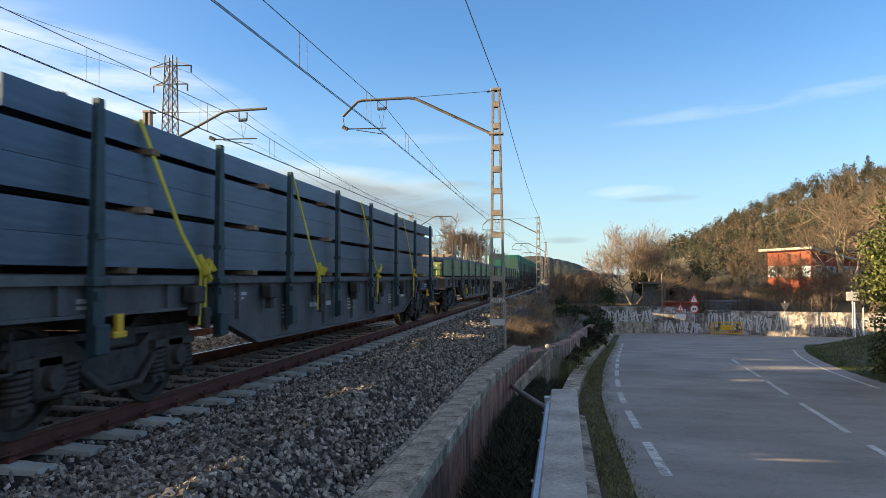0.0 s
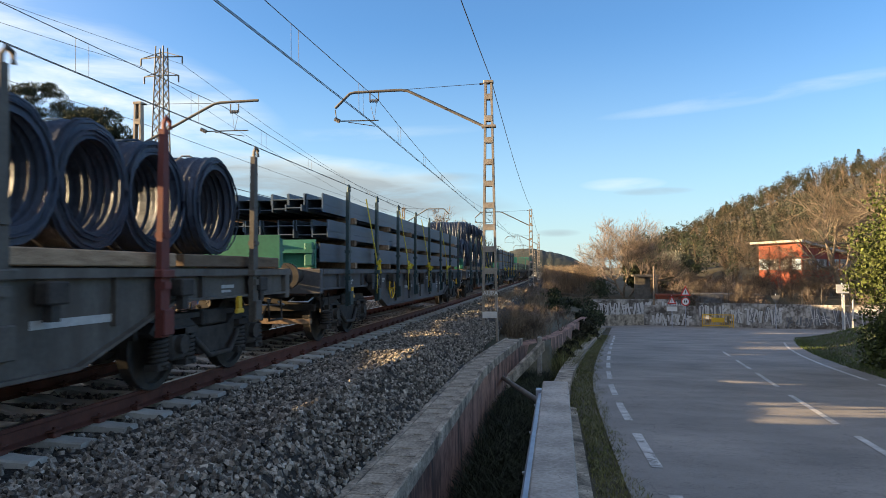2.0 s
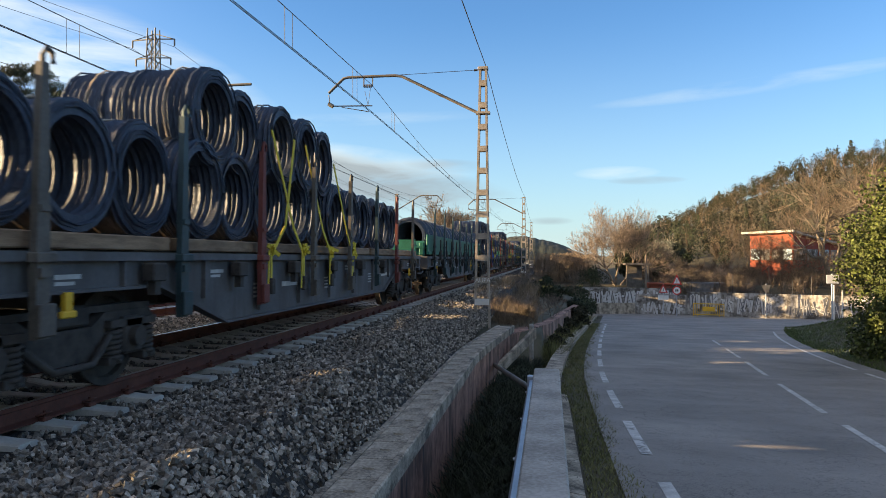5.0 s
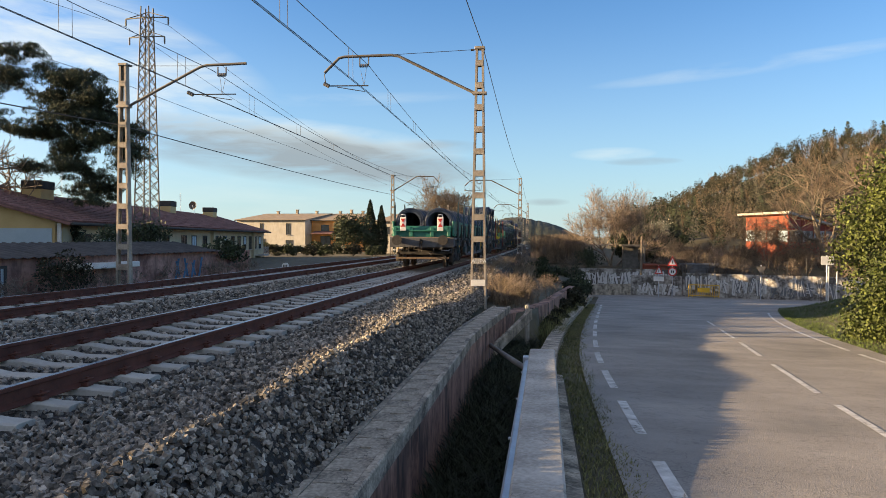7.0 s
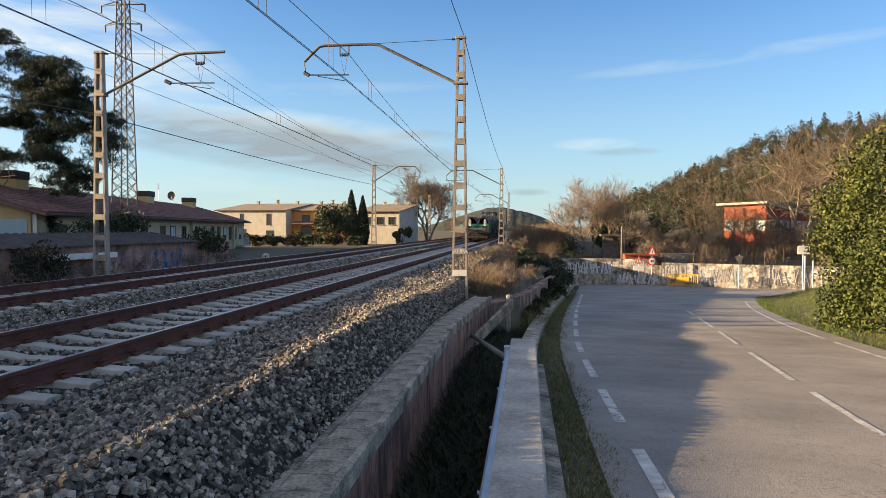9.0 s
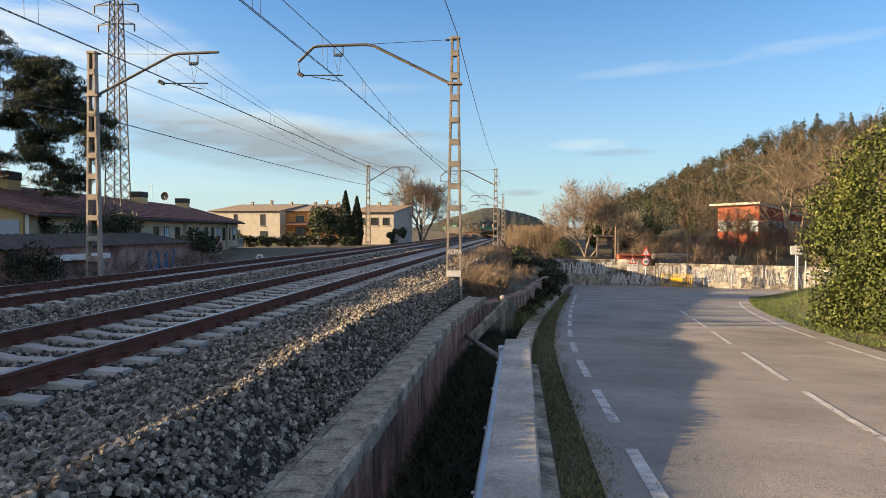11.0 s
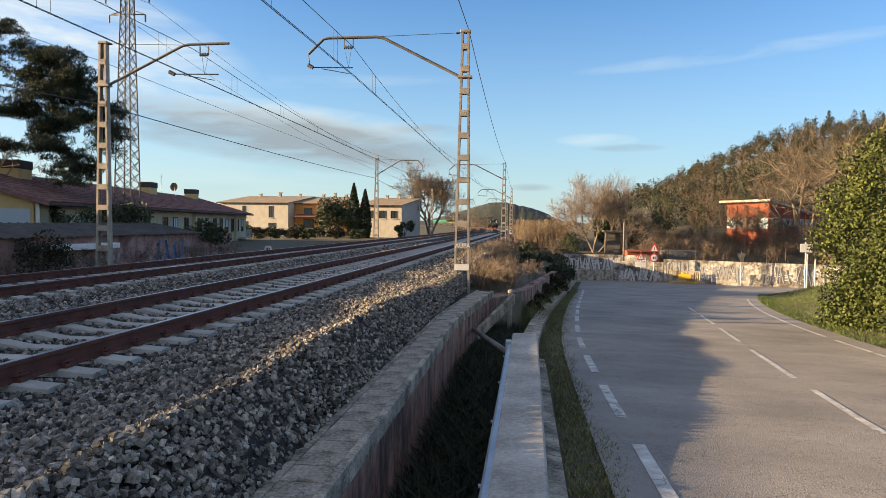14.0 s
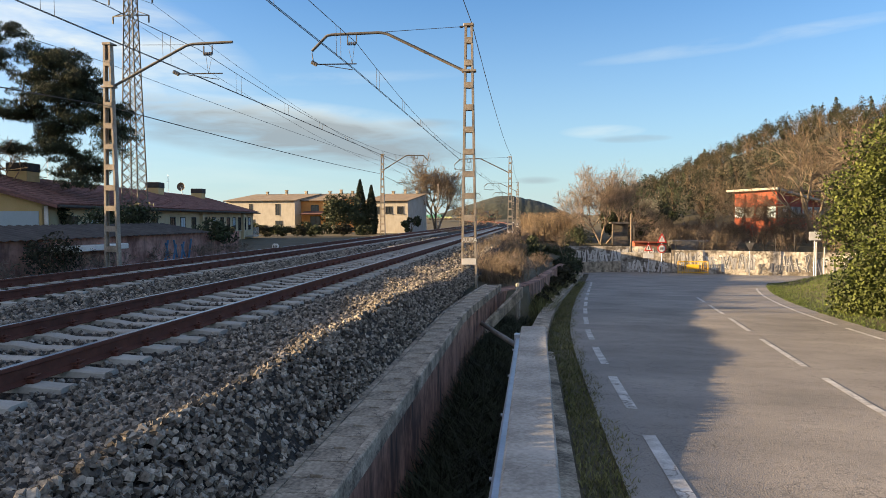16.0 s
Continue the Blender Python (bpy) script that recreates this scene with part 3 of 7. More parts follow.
def ground_z(x, y):
    rz = road_z(y)
    if x < -13.5:
        base = -0.25 - 0.4 * smooth(-15, -20, x)
    elif x < max(-1.62, bank_edge(y)[0] - 0.15):
        base = -0.28
        if y > 19 and x > -2.6:
            ex, ez = bank_edge(y)
            base += (ez - 0.08 + 0.28) * max(0, min(1, (x + 2.6) / (ex + 2.6)))
    elif x < max(-0.05, road_left(y) - 1.0) and y < 66:
        base = min(-1.3, rz - 0.75)
    else:
        base = rz - 0.03
        right = road_right(min(y, 40)) + 1.2
        if x > right and y < 60:
            base += (0.9 * smooth(right, right + 4, x) + 1.2 * smooth(right + 4, right + 16, x)) * smooth(47, 40, y)
    if y > 66 and x > -1.6:
        base = -3.5 + hill(x, y)
    if y > 66 and -4 < x <= 4:
        base = max(base, -3.4 + 2.4 * smooth(4, -4, x))
    if y > 90 and x < -1.6:
        base += 0.25 * hill(x, y) if x > 40 else 0
    return base


def graded(lo, hi, fine_lo, fine_hi, step, grow=1.25):
    """Grid lines, step apart within the fine stretch and ever wider outside it."""
    out, s, v = [], step, fine_hi
    mid = list(np.arange(fine_lo, fine_hi + 1e-6, step))
    while v < hi:
        s *= grow
        v += s
        out.append(min(v, hi))
    low, s, v = [], step, fine_lo
    while v > lo:
        s *= grow
        v -= s
        low.append(max(v, lo))
    return low[::-1] + mid + out

# ---- ground, road, ditch, walls ----
xs = sorted(set([round(x, 3) for x in graded(-2500, 2500, -24, 34, 1.0)] + [-1.62, -1.58, -0.24, -0.06, 0.10, 0.13]))
ys = graded(-600, 3000, -12, 90, 2.0)
g = Shape()
g.loft([[(x, y, ground_z(x, y) + (0.05 * noise.noise((x * 0.4, y * 0.4, 0)) if x > 0.2 and y > 66 else 0)) for x in xs] for y in ys], smooth=True)
ground = solid("ground", g, "earth", "brown earth with weeds beside the line", "ground", kind="structure")

r = Shape()
rows = []
for y in list(np.arange(-14, 64, 1.0)):
    a, b = 0.62 + road_left(y) - 0.94 , road_right(y) + 0.55
    if y > 41:
        b = max(b, road_right(41) + 0.55 + (y - 41) * 5)
    rows.append([(a + (b - a) * k / 12, y, road_z(y)) for k in range(13)])
for y in (64, 68, 72):
    rows.append([(2.5 + 60 * k / 12, y, road_z(64)) for k in range(13)])
r.loft(rows, smooth=True)
road = solid("road", r, "asphalt", "worn grey asphalt road with cracks, falling to a bend", "road", kind="structure")


def stripe(shape, line, y0, y1, w, lift=0.006):
    n = max(2, int((y1 - y0) / 0.6))
    ps = [y0 + (y1 - y0) * i / n for i in range(n + 1)]
    shape.loft([[(line(y) - w / 2, y, road_z(y) + lift), (line(y) + w / 2, y, road_z(y) + lift)] for y in ps])


marks = thing("road_markings", "worn white painted road markings on asphalt", "road marking", kind="structure")
for i in range(14):
    s = Shape()
    y0 = 1.35 + 3.08 * i
    stripe(s, lambda y: road_left(y) + 0.06, y0, y0 + 1.98, 0.115)
    part("edge_dash", s, "paint", marks)
for y0, y1 in ((-2.6, 1.0), (2.4, 5.6), (6.8, 9.8), (10.8, 14.3), (15.8, 19.1), (20.4, 23.9), (25.6, 28.4)):
    s = Shape()
    stripe(s, road_mid, y0, y1, 0.095)
    part("centre_dash", s, "paint", marks)
s = Shape()
stripe(s, road_right, 17.6, 37, 0.10)
part("edge_line", s, "paint", marks)
for y0 in (-1.5, 2.0, 5.5, 9.0, 12.4, 14.6):
    s = Shape()
    stripe(s, road_right, y0, y0 + (2.0 if y0 < 14 else 2.2), 0.10)
    part("edge_dash", s, "paint", marks)

# concrete parapet between ditch and road, with its foot
b = Shape()
b.box(-0.23, 0.16, -6, 11.25, -1.6, -0.12, cut=0.018)
parapet = solid("parapet_wall", b, "concrete", "low grey weathered concrete parapet beside the ditch", "wall", kind="structure")
b = Shape()
for i in range(9):
    y0 = -6 + i * 1.98
    b.add([(x, y, road_z(y) + z) for y in (y0, y0 + 1.96) for x, z in ((0.165, -0.3), (0.30, -0.3), (0.30, 0.0), (0.165, 0.02))],
          [(0, 1, 5, 4), (1, 2, 6, 5), (2, 3, 7, 6), (3, 0, 4, 7), (3, 2, 1, 0), (4, 5, 6, 7)])
solid("parapet_foot", b, "old_concrete", "rough concrete strip along the parapet's foot", "kerb", kind="structure")
b = Shape()
for i in range(17):
    y0, y1 = 11.4 + i * 3.0, 11.4 + i * 3.0 + 2.98
    q = [(x0, y, road_z(y) + z) for y in (y0, y1) for x0, z in
         ((road_left(y) - 1.12, -1.6), (road_left(y) - 0.78, -1.6), (road_left(y) - 0.78, 0.10), (road_left(y) - 1.12, 0.12))]
    b.add(q, [(0, 1, 5, 4), (1, 2, 6, 5), (2, 3, 7, 6), (3, 0, 4, 7), (3, 2, 1, 0), (4, 5, 6, 7)])
solid("ditch_kerb", b, "old_concrete", "low concrete ditch edge running along the verge", "kerb", kind="structure")

# galvanised rail along the ditch side of the parapet, and the strut across the ditch
rail_thing = thing("guard_rail", "galvanised steel guard rail fixed to the ditch side of the parapet", "guard rail")
b = Shape()
prof = [(-0.335, -0.55), (-0.315, -0.30), (-0.29, -0.25), (-0.245, -0.25), (-0.245, -0.27), (-0.28, -0.27), (-0.30, -0.31), (-0.32, -0.55)]
b.prism(prof, 1, -6, 11.0)
part("beam", b, "galv", rail_thing)
for i in range(10):
    s = Shape()
    s.tube([(-0.34, -5.2 + i * 1.73, -0.34), (-0.30, -5.2 + i * 1.73, -0.34)], 0.016, 6)
    part("bolt", s, "galv", rail_thing)
s = Shape()
s.box(-0.33, -0.235, 10.9, 11.08, -0.75, -0.2, cut=0.01)
part("end_bracket", s, "galv", rail_thing)
s = Shape()
s.tube([(-1.32, 16.3, -0.80), (-0.28, 11.1, -0.42)], 0.048, 10)
strut = solid("ditch_strut", s, "tower", "grey steel pipe strut across the ditch", "pipe")

# retaining wall with a concrete cable trough on top
EDGE = [(-12, -1.30), (0, -1.30), (6, -1.30), (11, -1.31), (13, -1.33), (14.5, -1.26), (16.1, -1.15), (19.4, -0.89)]


def edge_x(y):
    for (ya, xa), (yb, xb) in zip(EDGE, EDGE[1:]):
        if y <= yb:
            t = max(0, (y - ya) / (yb - ya))
            return xa + (xb - xa) * (t * t * (3 - 2 * t) if ya < 11 else t)
    return EDGE[-1][1]


CAP_Z = -0.19
w = Shape()
ylist = list(np.arange(-12, 19.5, 0.5))
w.loft([[(edge_x(y) - 0.30, y, -2.2), (edge_x(y) - 0.03, y, -2.2), (edge_x(y) - 0.03, y, CAP_Z - 0.16), (edge_x(y) - 0.30, y, CAP_Z - 0.16)] for y in ylist], closed=True)
wall_ret = solid("retaining_wall", w, "pink_wall", "stained reddish rendered retaining wall along the ditch", "wall", kind="structure")
trough = thing("cable_trough", "weathered concrete cable trough with lids along the ballast", "cable trough", kind="structure")
s = Shape()
s.loft([[(edge_x(y) + a, y, CAP_Z + z) for a, z in ((0.0, -0.17), (0.0, -0.012), (-0.012, 0.0), (-0.065, 0.0), (-0.065, -0.11), (-0.39, -0.11), (-0.39, 0.004), (-0.46, 0.004), (-0.46, -0.17))]
        for y in ylist], closed=True)
part("trough_body", s, "old_concrete", trough)
y = -4.0
while y < 18.8:
    x, dx = edge_x(y + 0.3), (edge_x(y + 0.6) - edge_x(y)) / 0.6
    m = Matrix.Translation((x, y + 0.3, CAP_Z)) @ Matrix.Rotation(-math.atan(dx), 4, "Z")
    s = Shape()
    for x0, x1, y0, y1 in ((-0.385, -0.07, -0.294, -0.03), (-0.385, -0.07, 0.03, 0.294), (-0.385, -0.27, -0.03, 0.03), (-0.17, -0.07, -0.03, 0.03)):
        s.box(x0, x1, y0, y1, -0.045, -0.004 + random.uniform(-0.004, 0.004))
    part("lid", s, "old_concrete", trough, m=m)
    y += 0.6
# lower beam and the end of the wall past the trough
s = Shape()
s.add([(x, y, z) for x, y, z0 in ((-1.24, 16.2, -0.86), (-0.42, 18.45, -0.20)) for x, z in ((x, z0 - 0.26), (x + 0.09, z0 - 0.26), (x + 0.09, z0), (x, z0))],
      [(0, 1, 5, 4), (1, 2, 6, 5), (2, 3, 7, 6), (3, 0, 4, 7), (3, 2, 1, 0), (4, 5, 6, 7)])
solid("wall_beam", s, "old_concrete", "pale concrete beam with spray marks on the ditch wall", "wall", kind="structure")
s = Shape()
s.box(-0.52, -0.40, 18.4, 18.6, -1.2, -0.10, cut=0.03)
solid("end_post", s, "concrete", "broken pale concrete post at the wall's end", "post", kind="structure")
s = Shape()
s.loft([[(x - 0.35, y, z - 2.4), (x, y, z - 2.4), (x, y, z), (x - 0.35, y, z + 0.03)] for y, x, z in ((18.3, -1.02, -0.40), (19.4, -0.88, -0.42)) + FAR_WALL[1:]], closed=True)
solid("far_retaining_wall", s, "pink_wall", "overgrown reddish retaining wall along the bank", "wall", kind="structure")

# ballast bed of both tracks; the heap along its edge dies out past 12 m
def heap_drop(x, y):
    return np.interp(x, (-3.2, -2.85, -2.55, -2.28, -2.05, -1.9), (0, 0.05, 0.14, 0.23, 0.10, 0)) * np.clip((np.asarray(y) - 12.0) / 6.0, 0, 1)


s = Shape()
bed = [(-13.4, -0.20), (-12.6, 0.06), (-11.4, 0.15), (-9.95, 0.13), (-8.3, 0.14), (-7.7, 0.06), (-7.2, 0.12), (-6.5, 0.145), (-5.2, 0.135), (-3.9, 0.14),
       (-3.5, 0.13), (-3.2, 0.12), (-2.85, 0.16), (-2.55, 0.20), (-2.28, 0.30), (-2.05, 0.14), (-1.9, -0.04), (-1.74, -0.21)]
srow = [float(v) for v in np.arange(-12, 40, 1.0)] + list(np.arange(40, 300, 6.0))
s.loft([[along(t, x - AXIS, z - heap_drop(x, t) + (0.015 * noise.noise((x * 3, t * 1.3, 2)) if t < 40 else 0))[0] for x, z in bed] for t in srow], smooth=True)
solid("ballast_bed", s, "ballast", "crushed stone track bed, near-black for the shade between stones", "ballast", kind="structure")


def rail_shape(off, axis, s0, s1):
    """Foot, web and head of one rail along the line."""
    pr = [(-0.075, -0.172), (0.075, -0.172), (0.075, -0.160), (0.012, -0.140), (0.012, -0.045), (0.036, -0.034), (0.036, -0.006), (0.030, 0.0),
          (-0.030, 0.0), (-0.036, -0.006), (-0.036, -0.034), (-0.012, -0.045), (-0.012, -0.140), (-0.075, -0.160)]
    steps = list(np.arange(s0, BEND, 12.0)) + list(np.arange(BEND, s1, 8.0))
    return Shape().loft([[along(t, off + x, RAIL_Z + z, axis)[0] for x, z in pr] for t in steps], closed=True)


def rail_crown(off, axis, s0, s1):
    steps = list(np.arange(s0, BEND, 12.0)) + list(np.arange(BEND, s1, 8.0))
    return Shape().loft([[along(t, off + x, RAIL_Z + z, axis)[0] for x, z in ((-0.028, 0.0015), (0.028, 0.0015))] for t in steps])


sl = Shape()
half = [(0.0, 0.125), (0.35, 0.125), (0.60, 0.165), (1.02, 0.165), (1.12, 0.155), (1.30, 0.15)]
sec = [(-x, h) for x, h in half[::-1]] + half[1:]
sl.loft([[(x, -0.145, -0.06), (x, -0.105, h - 0.03), (x, -0.08, h - 0.03 + 0.012), (x, 0.08, h - 0.03 + 0.012), (x, 0.105, h - 0.03), (x, 0.145, -0.06)] for x, h in sec], closed=True)
sl.add([(x, yy, zz) for x in (-1.30, 1.30) for yy, zz in ((-0.145, -0.06), (-0.105, 0.12), (-0.08, 0.132), (0.08, 0.132), (0.105, 0.12), (0.145, -0.06))],
       [(0, 1, 2, 3, 4, 5), (11, 10, 9, 8, 7, 6)])
sleeper_mesh = sl.mesh("sleeper", "sleeper")
cl = Shape()
for sx in (-1, 1):
    for side in (-1, 1):
        c = sx * GAUGE / 2 + side * 0.10
        cl.box(c - 0.035, c + 0.035, -0.05, 0.05, 0.145, 0.185, cut=0.008)
        cl.tube([(c - side * 0.045, -0.05, 0.192), (c + side * 0.03, -0.035, 0.215), (c + side * 0.035, 0.035, 0.215), (c - side * 0.045, 0.05, 0.192)], 0.010, 5)
        cl.tube([(c, 0, 0.18), (c, 0, 0.235)], 0.016, 6)
clip_mesh = cl.mesh("rail_clips", "rust")
for axis, name in ((AXIS, "near"), (FAR_AXIS, "far")):
    track = thing("railway_track", "rust-brown rails on grey concrete sleepers in ballast", "railway track", "tracks of the line", "structure")
    for off in (-GAUGE / 2, GAUGE / 2):
        rail = part("rail", rail_shape(off, axis, -12, 300), "rust", track)
        part("running_surface", rail_crown(off, axis, -12, 300), "railtop", rail, "polished steel running surface")
    n = 190 if name == "near" else 110
    for i in range(n):
        t = 5.47 - 0.6 * 12 + 0.6 * i + (0 if name == "near" else 6)
        p, a = along(t, 0, 0.055 + 0.006, axis)
        m = Matrix.Translation(p) @ Matrix.Rotation(a + random.uniform(-0.006, 0.006), 4, "Z")
        part("sleeper", sleeper_mesh, None, track, m=m)
        if t < 40:
            part("rail_clips", clip_mesh, None, track, m=m)

# ---- catenary masts and wires ----
def lattice_mast(top, foot, label, plate=True, lettered=False):
    """A tapered mast of two channels joined by batten plates; its foot is at the origin."""
    mast = thing("catenary_mast", label, "catenary mast", "masts along the line")
    h = top - foot
    wide = lambda z: 0.42 - 0.24 * z / h
    for sx in (-1, 1):
        s = Shape()
        u = ((0.02, -0.09), (0.02, 0.09), (-0.04, 0.09), (-0.04, 0.078), (0.004, 0.078), (0.004, -0.078), (-0.04, -0.078), (-0.04, -0.09))
        s.loft([[(sx * wide(z) / 2 + sx * dx, y, z) for dx, y in u] for z in (-0.3, h)], closed=True)
        part("channel", s, "mast", mast)
    z, k = 0.42, 0
    while z < h - 0.1:
        for y in (-0.092, 0.092):
            s = Shape()
            w = wide(z) / 2 - 0.0
            s.box(-w, w, y - 0.006, y + 0.006, z, z + (0.17 if k == 0 else 0.16))
            part("batten", s, "white_paint" if (k == 0 and plate) else "mast", mast, "white painted batten plate" if (k == 0 and plate) else "")
        if lettered and k == 1:
            me = lettering("AUPA", 0.17)
            me.materials.append(M["white_paint"])
            part("sprayed_word", me, None, mast, "white sprayed word", m=pose(-0.195, -0.101, z + 0.02))
        z += 0.62
        k += 1
    s = Shape()
    s.box(-0.14, 0.14, -0.11, 0.11, h - 0.05, h + 0.03, cut=0.01)
    part("cap", s, "mast", mast)
    return mast, h


def cantilever(mast, side, h, reach, registration):
    """The bent arm, its tie, insulators and registration arm. side: -1 reaches to -x."""
    j = h - 1.28
    arm = Shape()
    d = side
    pts = [(0.12 * d, 0, j), (0.55 * reach * d, 0, h - 0.16), (0.60 * reach * d, 0, h - 0.12), (0.93 * reach * d, 0, h - 0.13)]
    if registration > 0:
        pts += [(0.965 * reach * d, 0, h - 0.16), (1.07 * reach * d, 0, h - 0.58)]
    else:
        pts = [(0.12 * d, 0, j), (0.62 * reach * d, 0, h - 0.14), (0.67 * reach * d, 0, h - 0.10), (0.98 * reach * d, 0, h - 0.08)]
    arm.tube(pts, 0.042, 8)
    part("cantilever_arm", arm, "tower", mast)
    s = Shape().tube([(0.08 * d, 0, h - 0.04), (0.60 * reach * d, 0, h - 0.11)], 0.008, 5)
    s.tube([(0.16 * d, 0, h - 0.045), (0.26 * d, 0, h - 0.05)], 0.03, 6)
    part("tie_rod", s, "wire", mast)
    s = Shape()
    s.tube([(0.12 * d, -0.1, j), (0.12 * d, 0.1, j)], 0.05, 8)
    s.box(-0.2, 0.2, -0.12, 0.12, j - 0.03, j + 0.03)
    part("hinge", s, "mast", mast)
    ins = Shape()
    cx = 0.79 * reach * d
    ins.bar((cx - 0.13, 0, h - 0.16), (cx - 0.13, 0, h - 0.42), 0.03, 0.03).bar((cx + 0.13, 0, h - 0.16), (cx + 0.13, 0, h - 0.42), 0.03, 0.03)
    for k in range(5):
        ins.tube([(cx - 0.13 + 0.052 * k, 0, h - 0.40), (cx - 0.105 + 0.052 * k, 0, h - 0.40)], 0.055, 8)
    part("insulator", ins, "insul", mast, "dark ribbed ceramic insulator")
    # registration arm on the far side of the wire for a pull-off, on the near side for a push-off
    zr = h - 0.98
    start = 1.07 * reach * d if registration > 0 else 0.52 * reach * d
    stop = 0.76 * reach * d if registration > 0 else 0.90 * reach * d
    s = Shape().tube([(start, 0, zr + (0.36 if registration > 0 else 0.12)), (start * 0.97 + stop * 0.03, 0, zr + 0.1)], 0.015, 5)
    s.tube([(start * 0.9 + stop * 0.1, 0, zr + 0.02), (stop, 0, zr)], 0.018, 6)
    s.tube([(start * 0.7 + stop * 0.3, 0, zr - 0.02), (stop * 0.92 + start * 0.08, 0, zr - 0.17)], 0.012, 6)
    part("registration_arm", s, "wire", mast)
    s = Shape()
    for k in range(3):
        c = start * (0.99 - 0.04 * k) + stop * (0.01 + 0.04 * k)
        s.tube([(c - 0.02, 0, zr + 0.09 - 0.03 * k), (c + 0.02, 0, zr + 0.07 - 0.03 * k)], 0.06, 8)
    part("insulator", s, "insul", mast, "pale ceramic disc insulators")
    s = Shape().tube([(cx - 0.07 * d, 0, h - 0.43), (cx - 0.0 * d, 0, zr)], 0.006, 4).tube([(cx + 0.10 * d, 0, h - 0.55), (cx - 0.0 * d, 0, zr)], 0.006, 4)
    part("dropper", s, "wire", mast)


MASTS_R = [(-18, -1.9, -0.1, 7.05), (20, -1.88, -0.14, 7.0), (58, -2.1, -0.05, 6.55), (96, -2.45, -0.1, 6.4), (134, -3.6, -0.1, 6.5), (172, -5.4, -0.1, 6.5)]
MASTS_L = [(-18, -12.75, 0.1, 6.85), (20, -12.75, 0.18, 6.85), (58, -12.7, 0.0, 6.9), (96, -13.3, 0.0, 6.2), (134, -14.2, 0.0, 6.3)]
for y, x, foot, top in MASTS_R:
    ms, h = lattice_mast(top, foot, "weathered beige steel lattice mast with a bent cantilever arm", lettered=(y == 20))
    cantilever(ms, -1, h, 4.25, 1)
    ms.matrix_basis = pose(x, y, foot, 0, 0, 0)
for y, x, foot, top in MASTS_L:
    ms, h = lattice_mast(top, foot, "weathered steel lattice mast with a straight cantilever arm", plate=False)
    cantilever(ms, 1, h, 4.0 if y < 50 else 3.6, 1 if y > 50 else -1)
    ms.matrix_basis = pose(x, y, foot, 0, 0, 0)

STOPS = [-18, 20, 58, 96, 134, 172, 210]


def catenary(axis, z_contact, z_mess, label, shift, dip=(0.15, 0.62)):
    ob = thing("overhead_line", label, "overhead wire", "overhead lines", "structure")
    cw, mw, dr = Shape(), Shape(), []
    for i, (a, b) in enumerate(zip(STOPS, STOPS[1:])):
        z1 = [shift[i], shift[i + 1]]
        pc, pm = [], []
        for k in range(13):
            t = k / 12
            y = a + (b - a) * t
            st = z1[0] + (z1[1] - z1[0]) * t
            drop = 0.0 if y < 60 else -0.004 * (y - 60)
            pc.append(along(y, st, z_contact + drop, axis)[0])
            pm.append(along(y, st * 0.9, z_mess - dip[min(i, 1)] * 4 * t * (1 - t) + drop, axis)[0])
        cw.tube(pc, 0.009, 5).tube([p + Vector((0.035, 0, 0.004)) for p in pc], 0.008, 5)
        mw.tube(pm, 0.009, 5)
        for k in range(8):
            t = (k + 0.6) / 8
            y = a + (b - a) * t
            st = z1[0] + (z1[1] - z1[0]) * t
            s = Shape()
            top = z_mess - dip[min(i, 1)] * 4 * t * (1 - t)
            for dy in (-0.12, 0.30):
                s.tube([along(y + dy, st * 0.9, top, axis)[0], along(y + dy, st, z_contact, axis)[0]], 0.006, 4)
            dr.append(s)
    part("contact_wire", cw, "wire", ob)
    part("messenger_wire", mw, "wire", ob)
    for s in dr:
        part("dropper", s, "wire", ob)


catenary(AXIS, 5.80, 6.62, "dark overhead contact and messenger wires with droppers", (-0.15, 0.10, -0.35, 0.1, -0.2, 0.1, 0.1))
catenary(FAR_AXIS, 5.78, 6.60, "dark overhead wires above the far track", (0.2, 0.05, -0.35, 0.1, -0.2, 0.1, 0.1))


def cable(name, label, pts, sags, r=0.011):
    s = Shape()
    for (a, b), sag in zip(zip(pts, pts[1:]), sags):
        a, b = Vector(a), Vector(b)
        s.tube([a.lerp(b, k / 14) - Vector((0, 0, sag * 4 * (k / 14) * (1 - k / 14))) for k in range(15)], r, 5)
    return solid(name, s, "wire", label, "cable", kind="structure")


cable("feeder_cable", "dark feeder cable along the mast tops", [(-1.75, -18, 7.05), (-1.80, 20, 7.05), (-2.0, 58, 6.58), (-2.35, 96, 6.4), (-3.5, 134, 6.5)], (0.3, 0.45, 0.5, 0.4))
cable("telephone_cable", "dark slack cable hung along the far masts", [(-13.0, -18, 5.2), (-12.95, 20, 5.03), (-12.9, 58, 5.3), (-13.5, 96, 5.0)], (0.6, 0.12, 0.4), 0.016)
cable("telephone_cable", "thin cable hung along the far masts", [(-13.0, -18, 6.5), (-12.9, 20, 6.32), (-12.85, 58, 6.35), (-13.4, 96, 5.9)], (0.3, 0.12, 0.4), 0.008)

# power line tower behind the far track
tower = thing("lattice_tower", "rust-grey steel lattice power tower with a cross-arm", "power tower")
TX, TY, TH = -25.2, 42.0, 16.2
half_w = lambda z: 0.62 - 0.36 * max(0, z) / TH
